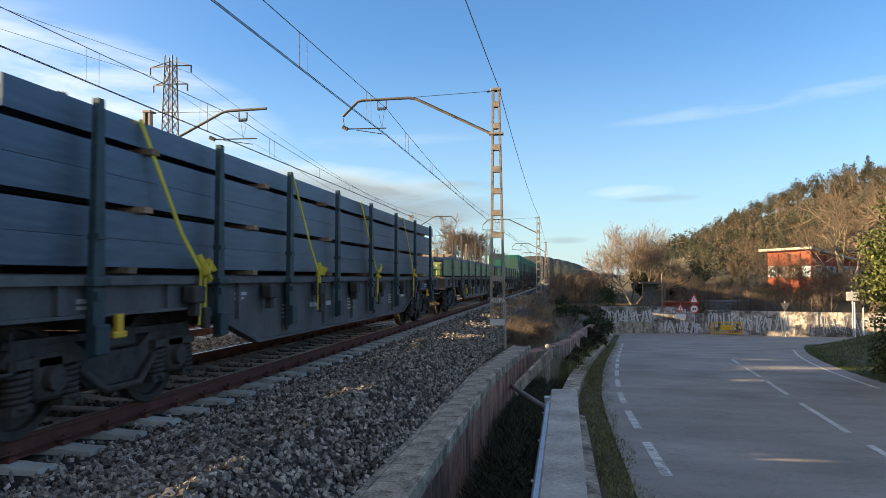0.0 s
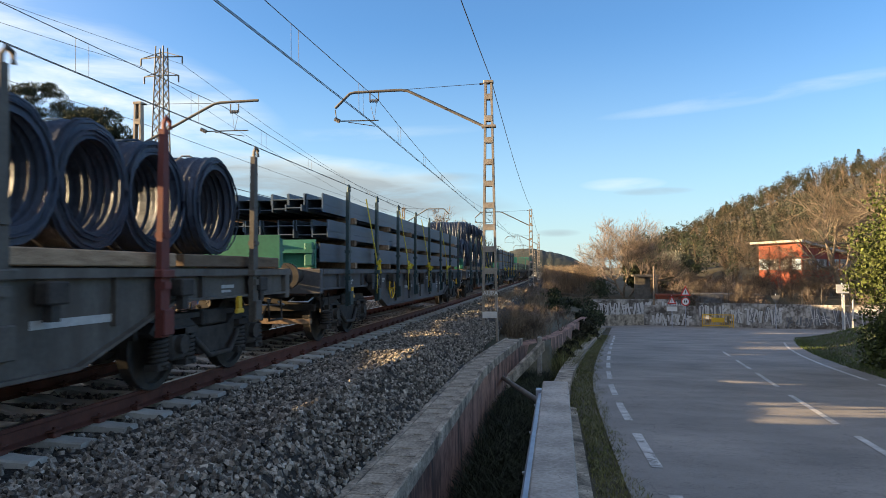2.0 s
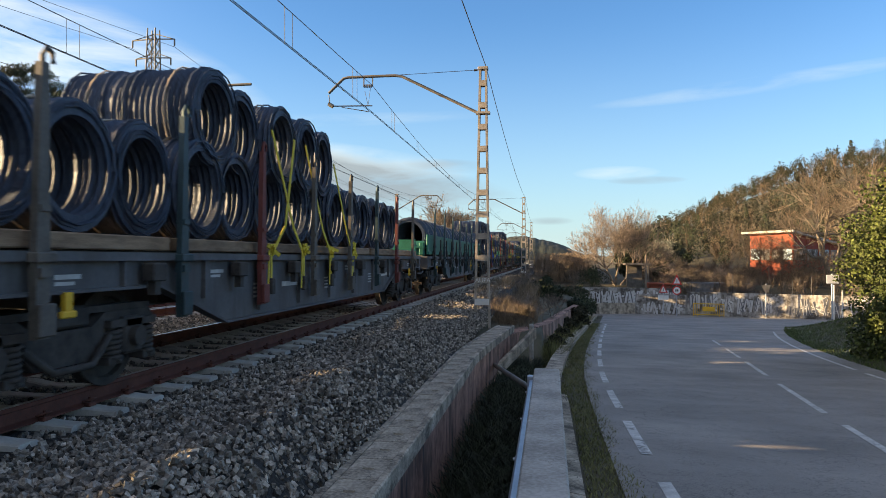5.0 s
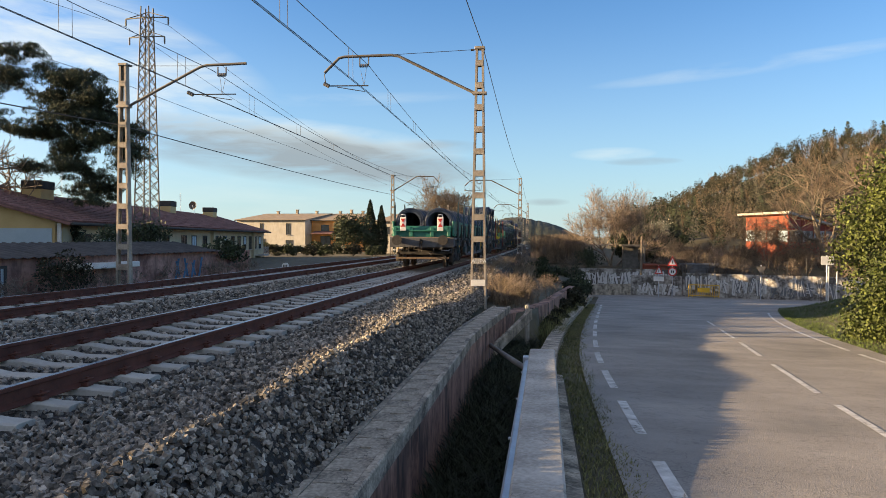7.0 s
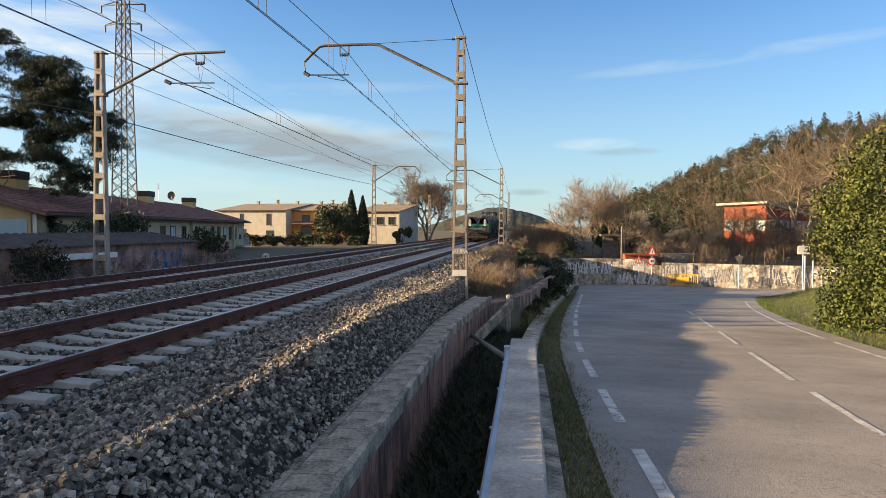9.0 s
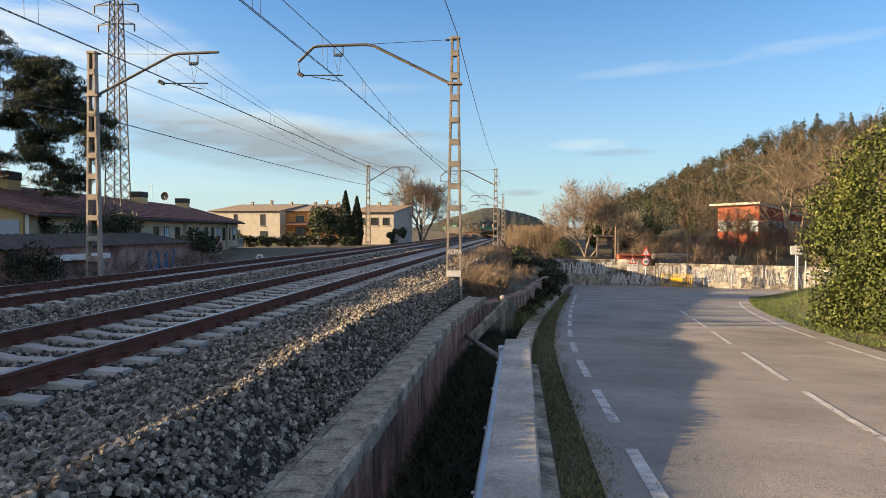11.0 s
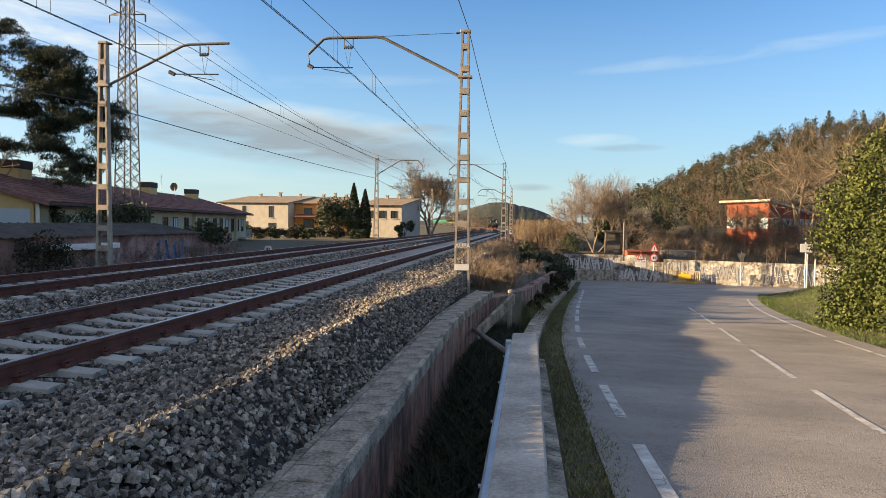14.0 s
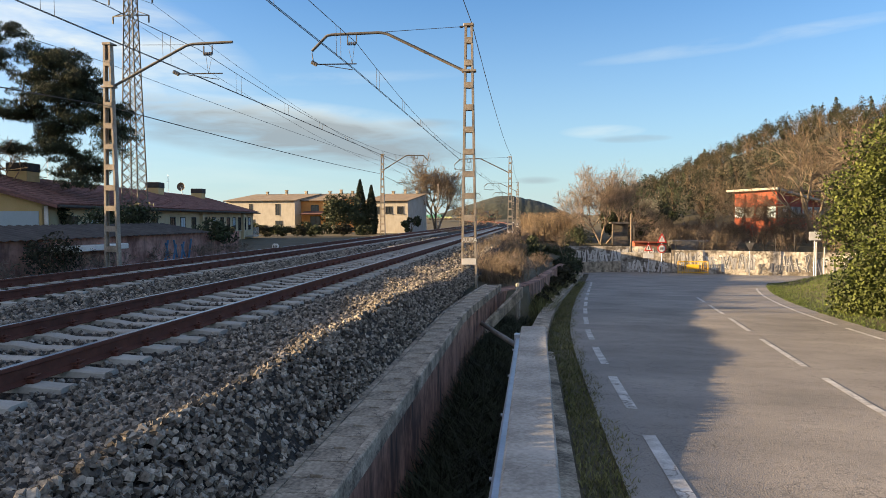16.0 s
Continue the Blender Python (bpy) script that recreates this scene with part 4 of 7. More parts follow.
for sx, sy in ((-1, -1), (1, -1), (1, 1), (-1, 1)):
    part("leg", Shape().bar((TX + sx * half_w(0), TY + sy * half_w(0), -0.6), (TX + sx * half_w(TH), TY + sy * half_w(TH), TH), 0.07, 0.07), "tower", tower)
z = 0.0
while z < TH - 0.5:
    w0, w1 = half_w(z), half_w(z + 0.75)
    for k, (ax, ay) in enumerate(((1, 0), (0, 1), (1, 0), (0, 1))):
        sg = -1 if k < 2 else 1
        if ax:
            part("brace", Shape().bar((TX - w0, TY + sg * w0, z), (TX + w1, TY + sg * w1, z + 0.75), 0.035, 0.035), "tower", tower)
            part("brace", Shape().bar((TX + w0, TY + sg * w0, z), (TX - w1, TY + sg * w1, z + 0.75), 0.035, 0.035), "tower", tower)
        else:
            part("brace", Shape().bar((TX + sg * w0, TY - w0, z), (TX + sg * w1, TY + w1, z + 0.75), 0.035, 0.035), "tower", tower)
            part("brace", Shape().bar((TX + sg * w0, TY + w0, z), (TX + sg * w1, TY - w1, z + 0.75), 0.035, 0.035), "tower", tower)
    z += 0.75
for zz, w in ((TH - 0.7, 1.45), (TH - 1.9, 1.2)):
    s = Shape()
    for sg in (-1, 1):
        s.bar((TX, TY - 0.2, zz), (TX + sg * w, TY, zz), 0.06, 0.06).bar((TX, TY + 0.2, zz + 0.45), (TX + sg * w, TY, zz), 0.045, 0.045)
        s.tube([(TX + sg * w, TY, zz), (TX + sg * w, TY, zz - 0.45)], 0.05, 6)
    part("cross_arm", s, "tower", tower)
for k, sg in enumerate((-1, 1)):
    cable("power_cable", "thin power cable hung from the tower", [(TX + sg * 1.45 - 14, -30, 16.5), (TX + sg * 1.45, TY, TH - 1.2), (TX + sg * 1.45 + 10, 200, 15)], (1.2, 6.0), 0.012)

# ---- buildings beside the line ----
def window_part(parent, m, w, h, wall_label="", material="glass", blind=None):
    """A window: a frame, a pane set back, a sill; m puts its lower middle on the wall, x along it and -y outwards."""
    win = new("window")
    win.parent = parent
    win.matrix_basis = m
    s = Shape()
    s.box(-w / 2 - 0.05, -w / 2 + 0.03, -0.05, 0.06, 0, h).box(w / 2 - 0.03, w / 2 + 0.05, -0.05, 0.06, 0, h)
    s.box(-w / 2 - 0.05, w / 2 + 0.05, -0.05, 0.06, h - 0.03, h + 0.05).box(-0.025, 0.025, -0.04, 0.04, 0, h)
    frame_ob = Shape()
    frame_ob.v, frame_ob.f, frame_ob.smooth = s.v, s.f, s.smooth
    part("window_frame", frame_ob, "chimney", win)
    part("pane", Shape().box(-w / 2, w / 2, -0.012, 0.02, 0, h), material, win)
    part("sill", Shape().box(-w / 2 - 0.1, w / 2 + 0.1, -0.14, 0.06, -0.07, 0), "concrete", win)
    if blind:
        part("blind", Shape().box(-w / 2, w / 2, -0.03, -0.014, h * (1 - blind), h), "blue_wall", win, "pale blue roller blind")
    return win


# the long terrace: eaves line from (-23, 30.5) to (-32.6, 80)
A0, A1 = Vector((-21.5, 22.9, 0)), Vector((-32.6, 80, 0))
row_dir = (A1 - A0).normalized()
row_out = Vector((row_dir.y, -row_dir.x, 0))           # towards the line
ROW = Matrix.Translation(A0) @ Matrix(((row_dir.x, -row_out.x, 0, 0), (row_dir.y, -row_out.y, 0, 0), (0, 0, 1, 0), (0, 0, 0, 1)))
# local: x along the row, y away from the line, z up
terrace = thing("terraced_house", "long yellow rendered terrace with a brown-red tiled roof", "house")
terrace.matrix_basis = ROW
LEN, DEEP, EAVE, RIDGE = (A1 - A0).length, 13.0, 2.35, 4.15
s = Shape()
s.box(9.3, LEN, 0.5, 0.75, -1.6, EAVE).box(9.3, LEN, DEEP - 0.75, DEEP - 0.5, -1.6, EAVE)
part("wall", s, "terrace_wall", terrace)
for x in (9.3, LEN - 0.25):
    s = Shape().prism([(0.5, -1.6), (DEEP - 0.5, -1.6), (DEEP - 0.5, EAVE), (DEEP / 2, RIDGE - 0.15), (0.5, EAVE)], 0, x, x + 0.25)
    part("gable", s, "yellow_wall", terrace)
part("corner_strip", Shape().box(9.22, 9.3, 0.45, 0.62, -1.2, EAVE - 0.1), "white_paint", terrace, "pale corner strip")
part("gable_panel", Shape().box(9.24, 9.295, 0.9, DEEP - 0.9, -1.2, EAVE - 0.35), "blue_wall", terrace, "pale blue painted gable panel")
for sg in (0, 1):
    e0, r0 = (-0.15, DEEP / 2) if sg == 0 else (DEEP + 0.15, DEEP / 2)
    deck = Shape()
    deck.add([(x, y, z) for x in (8.9, LEN + 0.4) for y, z in ((e0, EAVE - 0.05), (r0, RIDGE), (r0, RIDGE - 0.16), (e0, EAVE - 0.2))],
             [(0, 1, 5, 4), (1, 2, 6, 5), (2, 3, 7, 6), (3, 0, 4, 7), (3, 2, 1, 0), (4, 5, 6, 7)])
    part("roof", deck, "roof", terrace)
roof_tiles = Shape()                                     # rolled tile courses on the slope that faces the line
n_roll = int((LEN - 8.5) / 0.27)
sl_v = Vector((0, DEEP / 2 + 0.15, RIDGE - EAVE + 0.05))
for i in range(n_roll):
    x = 9.0 + i * 0.27
    for k in range(15):
        rows = []
        for e, up in ((k, 0.035), (k + 1.04, 0.0)):
            p = Vector((x, -0.17, EAVE - 0.04 + up)) + sl_v * (e / 15)
            rows.append([p, p + Vector((0.05, 0, 0.06)), p + Vector((0.13, 0, 0.075)), p + Vector((0.22, 0, 0.0))])
        roof_tiles.loft(rows)
tagged(part("roof_tiles", roof_tiles, "roof", terrace), "brown-red rolled roof tiles", kind="stuff")
s = Shape().tube([(8.9, -0.26, EAVE - 0.12), (LEN + 0.4, -0.26, EAVE - 0.12)], 0.075, 8)
part("gutter", s, "chimney", terrace)
for x in (16.9, 39.5, 53.4):
    ch = part("chimney", Shape().box(x - 0.75, x + 0.75, DEEP / 2 - 1.6, DEEP / 2 - 0.5, RIDGE - 0.8, RIDGE + 0.25), "yellow_wall", terrace)
    part("chimney_cap", Shape().box(x - 0.8, x + 0.8, DEEP / 2 - 1.65, DEEP / 2 - 0.45, RIDGE + 0.25, RIDGE + 0.75, cut=0.03), "chimney", ch)
for i, x in enumerate((11.9, 14.6, 24.5, 28.5, 31.0, 34.0, 37.5, 40.5, 43.5, 46.0, 48.5, 51.0, 53.5, 56.0)):
    window_part(terrace, pose(x, 0.5, 0.35, 0, 0, 0), 1.1, 1.35, blind=0.6 if i % 3 == 1 else None)
for i, x in enumerate((20.5, 36.0, 52.0)):
    part("wall_pier", Shape().box(x - 0.25, x + 0.25, 0.2, 0.5, -1.6, EAVE - 0.1), "terrace_wall", terrace)
for x in (55.0,):
    bal = part("balcony", Shape().box(x - 1.6, x + 1.6, -0.5, 0.5, -0.45, -0.3), "concrete", terrace)
    for k in range(9):
        part("railing_bar", Shape().tube([(x - 1.5 + k * 0.375, -0.45, -0.3), (x - 1.5 + k * 0.375, -0.45, 0.6)], 0.02, 5), "blue_wall", bal)
for x in (22.0, 46.5):
    s = Shape().tube([(x, DEEP / 2, RIDGE), (x, DEEP / 2, RIDGE + 1.9)], 0.02, 5)
    for k in range(4):
        s.tube([(x - 0.35, DEEP / 2, RIDGE + 1.2 + 0.18 * k), (x + 0.35, DEEP / 2, RIDGE + 1.2 + 0.18 * k)], 0.012, 4)
    solid("television_aerial", s, "galv", "thin metal television aerial on the roof", "aerial").matrix_basis = ROW
d = Shape()
for k in range(5):
    d.tube([(0, 0.02 * k * k * 0.6 - 0.001 * k, 0), (0, 0.02 * (k + 1) ** 2 * 0.6, 0)], [0.09 * k + 0.001, 0.09 * (k + 1)], 14, cap=False)
dish = thing("satellite_dish", "dull grey satellite dish on the roof ridge", "satellite dish")
part("reflector", d, "tower", dish)
part("pole", Shape().tube([(0, 0.3, 0), (0, 0.3, -0.9)], 0.03, 6), "galv", dish)
dish.matrix_basis = ROW @ pose(49.5, DEEP / 2 - 0.5, RIDGE + 0.8, 0, 15, 75)


def plain_house(name, label, x0, x1, y0, y1, base, top, material, wins, roof="flat", turn=0.0):
    """A rendered house with openings on the side that faces the camera."""
    h = thing(name, label, "house", "houses beyond the line")
    cx, cy = (x0 + x1) / 2, (y0 + y1) / 2
    h.matrix_basis = pose(cx, cy, 0, 0, 0, turn)
    a, b = (x1 - x0) / 2, (y1 - y0) / 2
    s = Shape()
    s.box(-a, a, -b, -b + 0.25, base, top).box(-a, a, b - 0.25, b, base, top).box(-a, -a + 0.25, -b + 0.25, b - 0.25, base, top).box(a - 0.25, a, -b + 0.25, b - 0.25, base, top)
    part("wall", s, material, h)
    if roof == "flat":
        part("roof", Shape().prism([(-b - 0.35, top - 0.12), (b + 0.2, top + 1.25), (b + 0.2, top + 1.40), (-b - 0.35, top + 0.03)], 0, -a - 0.2, a + 0.2), "tan_roof", h)
        part("gutter", Shape().tube([(-a - 0.2, -b - 0.38, top - 0.08), (a + 0.2, -b - 0.38, top - 0.08)], 0.07, 6), "chimney", h)
        for x in (-a, a - 0.25):
            part("gable", Shape().prism([(-b + 0.3, top), (b, top), (b, top + 1.2)], 0, x, x + 0.25), material, h)
    else:
        part("roof", Shape().prism([(-b - 0.4, top), (b + 0.4, top), (0, top + 1.3)], 0, -a - 0.3, a + 0.3), "roof", h)
    for x, z, w, hh in wins:
        window_part(h, pose(x, -b, z), w, hh)
    for k in range(3):
        x = -a + (k + 0.7) * a * 0.6
        part("chimney", Shape().box(x - 0.2, x + 0.2, b - 0.9, b - 0.5, top + 0.9, top + 1.7 + 0.25 * (k % 2), cut=0.03).box(x - 0.26, x + 0.26, b - 0.96, b - 0.44, top + 1.7 + 0.25 * (k % 2), top + 1.8 + 0.25 * (k % 2)), "old_concrete", h)
    return h


plain_house("white_house", "white two-storey house with a flat roof and small windows", -50, -37.6, 110, 120, -1, 4.5, "cream_wall",
            [(-1.6, 2.1, 0.5, 1.8), (3.2, 2.1, 0.7, 1.8), (-1.8, 0.1, 1.8, 1.3), (3.4, 0.1, 1.2, 1.1)], turn=-7)
plain_house("orange_house", "orange rendered two-storey house with a porch", -37.4, -30.4, 111, 120, -1, 4.5, "orange_wall",
            [(-1.1, 2.5, 1.3, 1.2), (-1.0, 0.0, 1.7, 1.9), (2.4, 2.5, 1.0, 1.1)], turn=-7)
s = Shape().prism([(109, 2.2), (111.2, 2.6), (111.2, 2.75), (108.9, 2.3)], 0, -37.3, -32.5)
solid("porch_roof", s, "roof", "tiled porch roof of the orange house", "porch roof")
plain_house("cream_house", "cream two-storey house with a tiled roof edge", -25.0, -18.2, 104, 114, -1.4, 4.2, "cream_wall",
            [(-1.6, 2.2, 1.0, 1.1), (0.4, 2.2, 1.0, 1.1), (2.2, 2.2, 0.9, 1.1), (-2.4, -0.6, 0.9, 2.0)], turn=-7)
s = Shape().box(-52, -29, 100, 100.3, -1.4, 0.55)
solid("garden_wall", s, "cream_wall", "pale garden wall before the houses", "wall", kind="structure")

# pink wall along the far track with corrugated coping and a flat-roofed shelter
s = Shape()
s.box(-14.85, -14.6, -30, 33.5, -0.6, 0.98, cut=0.01)
line_wall = solid("line_wall", s, "line_render", "stained pink rendered wall along the far track", "wall", kind="structure")
s = Shape()
rows = []
for i in range(200):
    y = 10 + i * 0.1
    zz = 1.06 + 0.025 * math.sin(i * 1.57)
    rows.append([(-14.3, y, zz - 0.06), (-16.6, y, zz + 0.34)])
s.loft(rows, smooth=True)
solid("lean_to_roof", s, "lean_to", "dark grey corrugated lean-to roof behind the pink wall", "roof")
s = Shape().box(-16.0, -14.0, 19.7, 22.9, 0.58, 0.76, cut=0.02)
slab = solid("shelter_slab", s, "white_paint", "pale flat concrete shelter slab on the pink wall", "slab")
# upper slab: the warm sunlight on it is given by the orange colour
s = Shape().box(-16.6, -15.2, 19.4, 21.0, 0.80, 0.98, cut=0.02)
solid("shelter_slab", s, "orange_wall", "upper slab of the shelter, low sunlight put into its orange colour", "slab")
shut = thing("wall_window", "small barred pale blue window in the pink wall", "window")
window_part(shut, pose(0, 0, 0), 0.7, 0.9, material="blue_wall")
for k in range(5):
    part("bar", Shape().tube([(-0.28 + 0.14 * k, -0.06, 0), (-0.28 + 0.14 * k, -0.06, 0.9)], 0.012, 5), "chimney", shut)
shut.matrix_basis = pose(-14.6, 17.0, -0.15, 0, 0, 90)
mark = thing("wall_graffiti", "blue sprayed scrawl on the pink wall", "graffiti")
for k in range(7):
    y = 26.3 + 0.32 * k
    part("stroke", Shape().bar((-14.594, y, -0.1 + 0.12 * (k % 2)), (-14.594, y + 0.25 * (-1) ** k, 0.75 - 0.1 * (k % 3)), 0.006, 0.16, up=(1, 0, 0)), "spray_blue", mark)

km = thing("kilometre_stone", "small white kilometre stone beside the far track", "marker stone", at=pose(-13.79, 36.28, -0.1))
part("stone", Shape().prism([(-0.17, 0), (0.17, 0), (0.17, 0.26), (0.09, 0.36), (-0.09, 0.36), (-0.17, 0.26)], 1, -0.06, 0.06), "white_paint", km)
part("numeral", Shape().box(-0.11, -0.06, -0.068, -0.061, 0.14, 0.26).box(-0.025, 0.025, -0.068, -0.061, 0.14, 0.26).box(0.06, 0.11, -0.068, -0.061, 0.14, 0.26), "chimney", km, "black numeral bars")

# added wall, out of view beside the terrace, its height set to cast the evening shade
s = Shape().box(-10.0, 8.6, DEEP / 2 - 0.2, DEEP / 2 + 0.2, -0.6, 4.30).box(-60, -10.0, DEEP / 2 - 0.2, DEEP / 2 + 0.2, -0.6, 4.25)
yard_wall = solid("yard_wall", s, "yellow_wall", "unseen plain wall in line with the terrace, added to cast shade", "wall", kind="structure")
yard_wall.matrix_basis = ROW

# ---- the end of the road ----
def wall_run(name, label, pts, h0, h1, material, t=0.28):
    s = Shape()
    s.loft([[(x, y, h0), (x, y + t, h0), (x, y + t, h1), (x, y, h1)] for x, y in pts], closed=True)
    s.add([(x, y + d, z) for x, y in (pts[0], pts[-1]) for d, z in ((0, h0), (t, h0), (t, h1), (0, h1))], [(0, 1, 2, 3), (7, 6, 5, 4)])
    return solid(name, s, material, label, "wall", kind="structure")


wall_run("graffiti_wall", "whitewashed masonry wall covered with worn graffiti", [(12.2, 66.0), (16, 64.8), (21, 62.9), (26, 60.9), (34, 57.5)], -3.9, -1.35, "graffiti_white")
wall_run("graffiti_wall", "low masonry wall with worn graffiti", [(7.8, 66.8), (12.15, 66.05)], -3.9, -1.62, "graffiti_white")
wall_run("upper_graffiti_wall", "long white wall with large grey graffiti letters", [(3.2, 72.5), (9.2, 72.0), (12.3, 71.0)], -3.6, -1.28, "graffiti_white")
wall_run("low_wall", "low concrete wall at the road's end", [(2.7, 64.6), (5.5, 66.0), (7.75, 66.8)], -3.9, -2.45, "old_concrete")
random.seed(11)


def scrawl(pts_y, x0, x1, z0, z1, n, material, label, behind="spray_grey"):
    """Bulging sprayed letters in two coats, each letter a part, a little proud of the wall."""
    ob = thing("graffiti", label, "graffiti", "graffiti on the wall")
    step = (x1 - x0) / n
    for i in range(n):
        cx = x0 + (i + 0.5) * step + random.uniform(-0.1, 0.1)
        w, h = step * 0.46, (z1 - z0) / 2 * random.uniform(0.7, 1.0)
        cz = (z0 + z1) / 2 + random.uniform(-0.12, 0.12)
        bars = []
        for m in range(random.randint(2, 3)):
            x = cx + w * random.uniform(-0.8, 0.8)
            bars.append(((x, cz - h), (x + w * random.uniform(-1.3, 1.3), cz + h * random.uniform(0.6, 1.0))))
        for m in range(random.randint(1, 3)):
            z = cz + h * random.uniform(-0.9, 0.9)
            bars.append(((cx - w * random.uniform(0.4, 1.0), z), (cx + w * random.uniform(0.4, 1.0), z + h * random.uniform(-0.4, 0.4))))
        for depth, thick, mt in ((0.010, random.uniform(0.24, 0.34), behind), (0.022, random.uniform(0.12, 0.22), material)):
            s = Shape()
            for p, q in bars:
                s.bar((p[0], pts_y(p[0]) - depth, p[1]), (q[0], pts_y(q[0]) - depth, q[1]), thick, 0.010, up=(0, 1, 0))
            part("letter", s, mt, ob)


face = lambda x: np.interp(x, [7.8, 12.2, 16, 21, 26, 34], [66.8, 66.0, 64.8, 62.9, 60.9, 57.5])
scrawl(face, 12.4, 15.2, -3.0, -1.5, 6, "spray_white", "white sprayed letters with grey edges on the wall")
scrawl(face, 15.4, 18.8, -3.1, -1.5, 7, "spray_white", "white sprayed letters with grey edges on the wall")
scrawl(face, 19.0, 20.6, -3.2, -2.3, 3, "spray_grey", "faint grey sprayed letters on the wall", "graffiti_white")
scrawl(face, 20.8, 25.2, -3.2, -1.6, 7, "spray_grey", "large grey sprayed letters with pale edges on the wall", "spray_white")
scrawl(face, 8.2, 12.0, -3.4, -2.3, 7, "spray_white", "faint pale sprayed letters on the low wall", "graffiti_white")
upper_face = lambda x: np.interp(x, [3.2, 9.2, 12.3], [72.5, 72.0, 71.0])
scrawl(upper_face, 3.4, 7.4, -3.0, -1.45, 7, "spray_white", "large white sprayed letters with dark edges on the upper wall", "chimney")
scrawl(upper_face, 7.6, 12.0, -2.8, -1.45, 9, "spray_white", "white sprayed letters with grey edges on the upper wall")

# fence, signs and the yellow barrier
fence = thing("wire_fence", "thin rusty fence posts with wire above the wall", "fence")
for i in range(8):
    x = 12.6 + i * 1.9 + 0.5 * math.sin(i * 2.3)
    part("post", Shape().tube([(x, face(x) + 0.5, -1.9), (x, face(x) + 0.5, -0.55 + 0.35 * (i % 3))], 0.028, 6), "wire", fence)
for z in (-1.2, -0.9, -0.65):
    part("wire", Shape().tube([(x, face(x) + 0.5, z) for x in np.arange(12.6, 27.1, 1.1)], 0.008, 4), "wire", fence)


def sign_post(x, y, z, panels, label, h):
    sg = thing("traffic_sign", label, "traffic sign", "signs at the bend", at=pose(x, y, z))
    part("post", Shape().tube([(0, 0, -0.2), (0, 0, h)], 0.035, 8), "galv", sg)
    for kind, zc, size in panels:
        if kind == "triangle":
            tri = lambda k, yy: [(k * size * 0.5 * math.sin(a), yy, zc + k * size * 0.58 * math.cos(a)) for a in (0, 2.0944, 4.18879)]
            part("panel", Shape().add(tri(1.15, -0.045) + tri(1.15, -0.03), [(0, 1, 2), (5, 4, 3), (0, 3, 4, 1), (1, 4, 5, 2), (2, 5, 3, 0)]), "red", sg, "red triangular border")
            part("field", Shape().add(tri(0.72, -0.052) + tri(0.72, -0.046), [(0, 1, 2), (5, 4, 3), (0, 3, 4, 1), (1, 4, 5, 2), (2, 5, 3, 0)]), "white_paint", sg, "white field")
            part("mark", Shape().box(-0.03, 0.03, -0.056, -0.0525, zc - 0.1, zc + 0.18), "chimney", sg, "black mark")
        elif kind == "round":
            part("panel", Shape().tube([(0, -0.03, zc), (0, -0.045, zc)], size / 2, 24), "red", sg, "red ring")
            part("field", Shape().tube([(0, -0.046, zc), (0, -0.052, zc)], size * 0.37, 24), "white_paint", sg, "white disc")
            part("numeral", Shape().box(-0.13, -0.03, -0.056, -0.0525, zc - 0.1, zc + 0.1).box(0.03, 0.13, -0.056, -0.0525, zc - 0.1, zc + 0.1), "chimney", sg, "black numeral bars")
        elif kind == "give_way":
            tri = lambda k, yy: [(k * size * 0.5 * math.sin(a), yy, zc - k * size * 0.58 * math.cos(a)) for a in (0, 2.0944, 4.18879)]
            part("panel", Shape().add(tri(1.1, -0.045) + tri(1.1, -0.03), [(0, 1, 2), (5, 4, 3), (0, 3, 4, 1), (1, 4, 5, 2), (2, 5, 3, 0)]), "tower", sg, "grey back of a triangular sign")
        else:
            part("panel", Shape().box(-size / 2, size / 2, -0.045, -0.03, zc - 0.2, zc + 0.2, cut=0.008), "white_paint", sg, "pale rectangular plate")
    return sg


sign_post(11.05, 64.6, -3.42, [("triangle", 3.05, 0.9), ("round", 2.25, 0.78)], "warning triangle above a round limit sign on a steel post", 3.4)
sign_post(9.85, 64.3, -3.42, [("triangle", 2.3, 0.75), ("plate", 1.62, 0.9)], "warning triangle with a plate on a steel post", 2.8)
sign_post(17.9, 62.6, -3.42, [("give_way", 2.6, 0.8)], "back of a small triangular sign on a steel post", 3.0)
sign_post(12.9, 35.0, -0.95, [("plate", 1.65, 0.55)], "small blank cream plate on a post in the grass", 1.9)
for x, y, z, h in ((13.35, 36.0, -1.05, 1.0), (13.95, 36.6, -1.0, 0.85)):
    ob = solid("marker_post", Shape().box(-0.028, 0.028, -0.02, 0.02, -0.2, 1.45 * h, cut=0.008), "white_paint", "white painted marker post in the grass", "post")
    ob.matrix_basis = pose(x, y, z)
barrier = thing("crowd_barrier", "yellow tubular steel crowd barrier standing before the wall", "barrier", at=pose(13.75, 64.7, -3.42, 0, 0, -12))
for z in (0.15, 1.1):
    part("rail", Shape().tube([(-1.25, 0, z), (1.25, 0, z)], 0.04, 8), "yellow", barrier)
for sx in (-1, 1):
    part("upright", Shape().tube([(sx * 1.25, 0, 0.0), (sx * 1.25, 0, 1.1)], 0.04, 8), "yellow", barrier)
    part("foot", Shape().tube([(sx * 0.9, -0.35, 0.03), (sx * 0.9, 0, 0.15), (sx * 0.9, 0.35, 0.03)], 0.03, 6), "yellow", barrier)
for k in range(13):
    part("bar", Shape().tube([(-1.08 + k * 0.18, 0, 0.15), (-1.08 + k * 0.18, 0, 1.1)], 0.022, 6), "yellow", barrier)
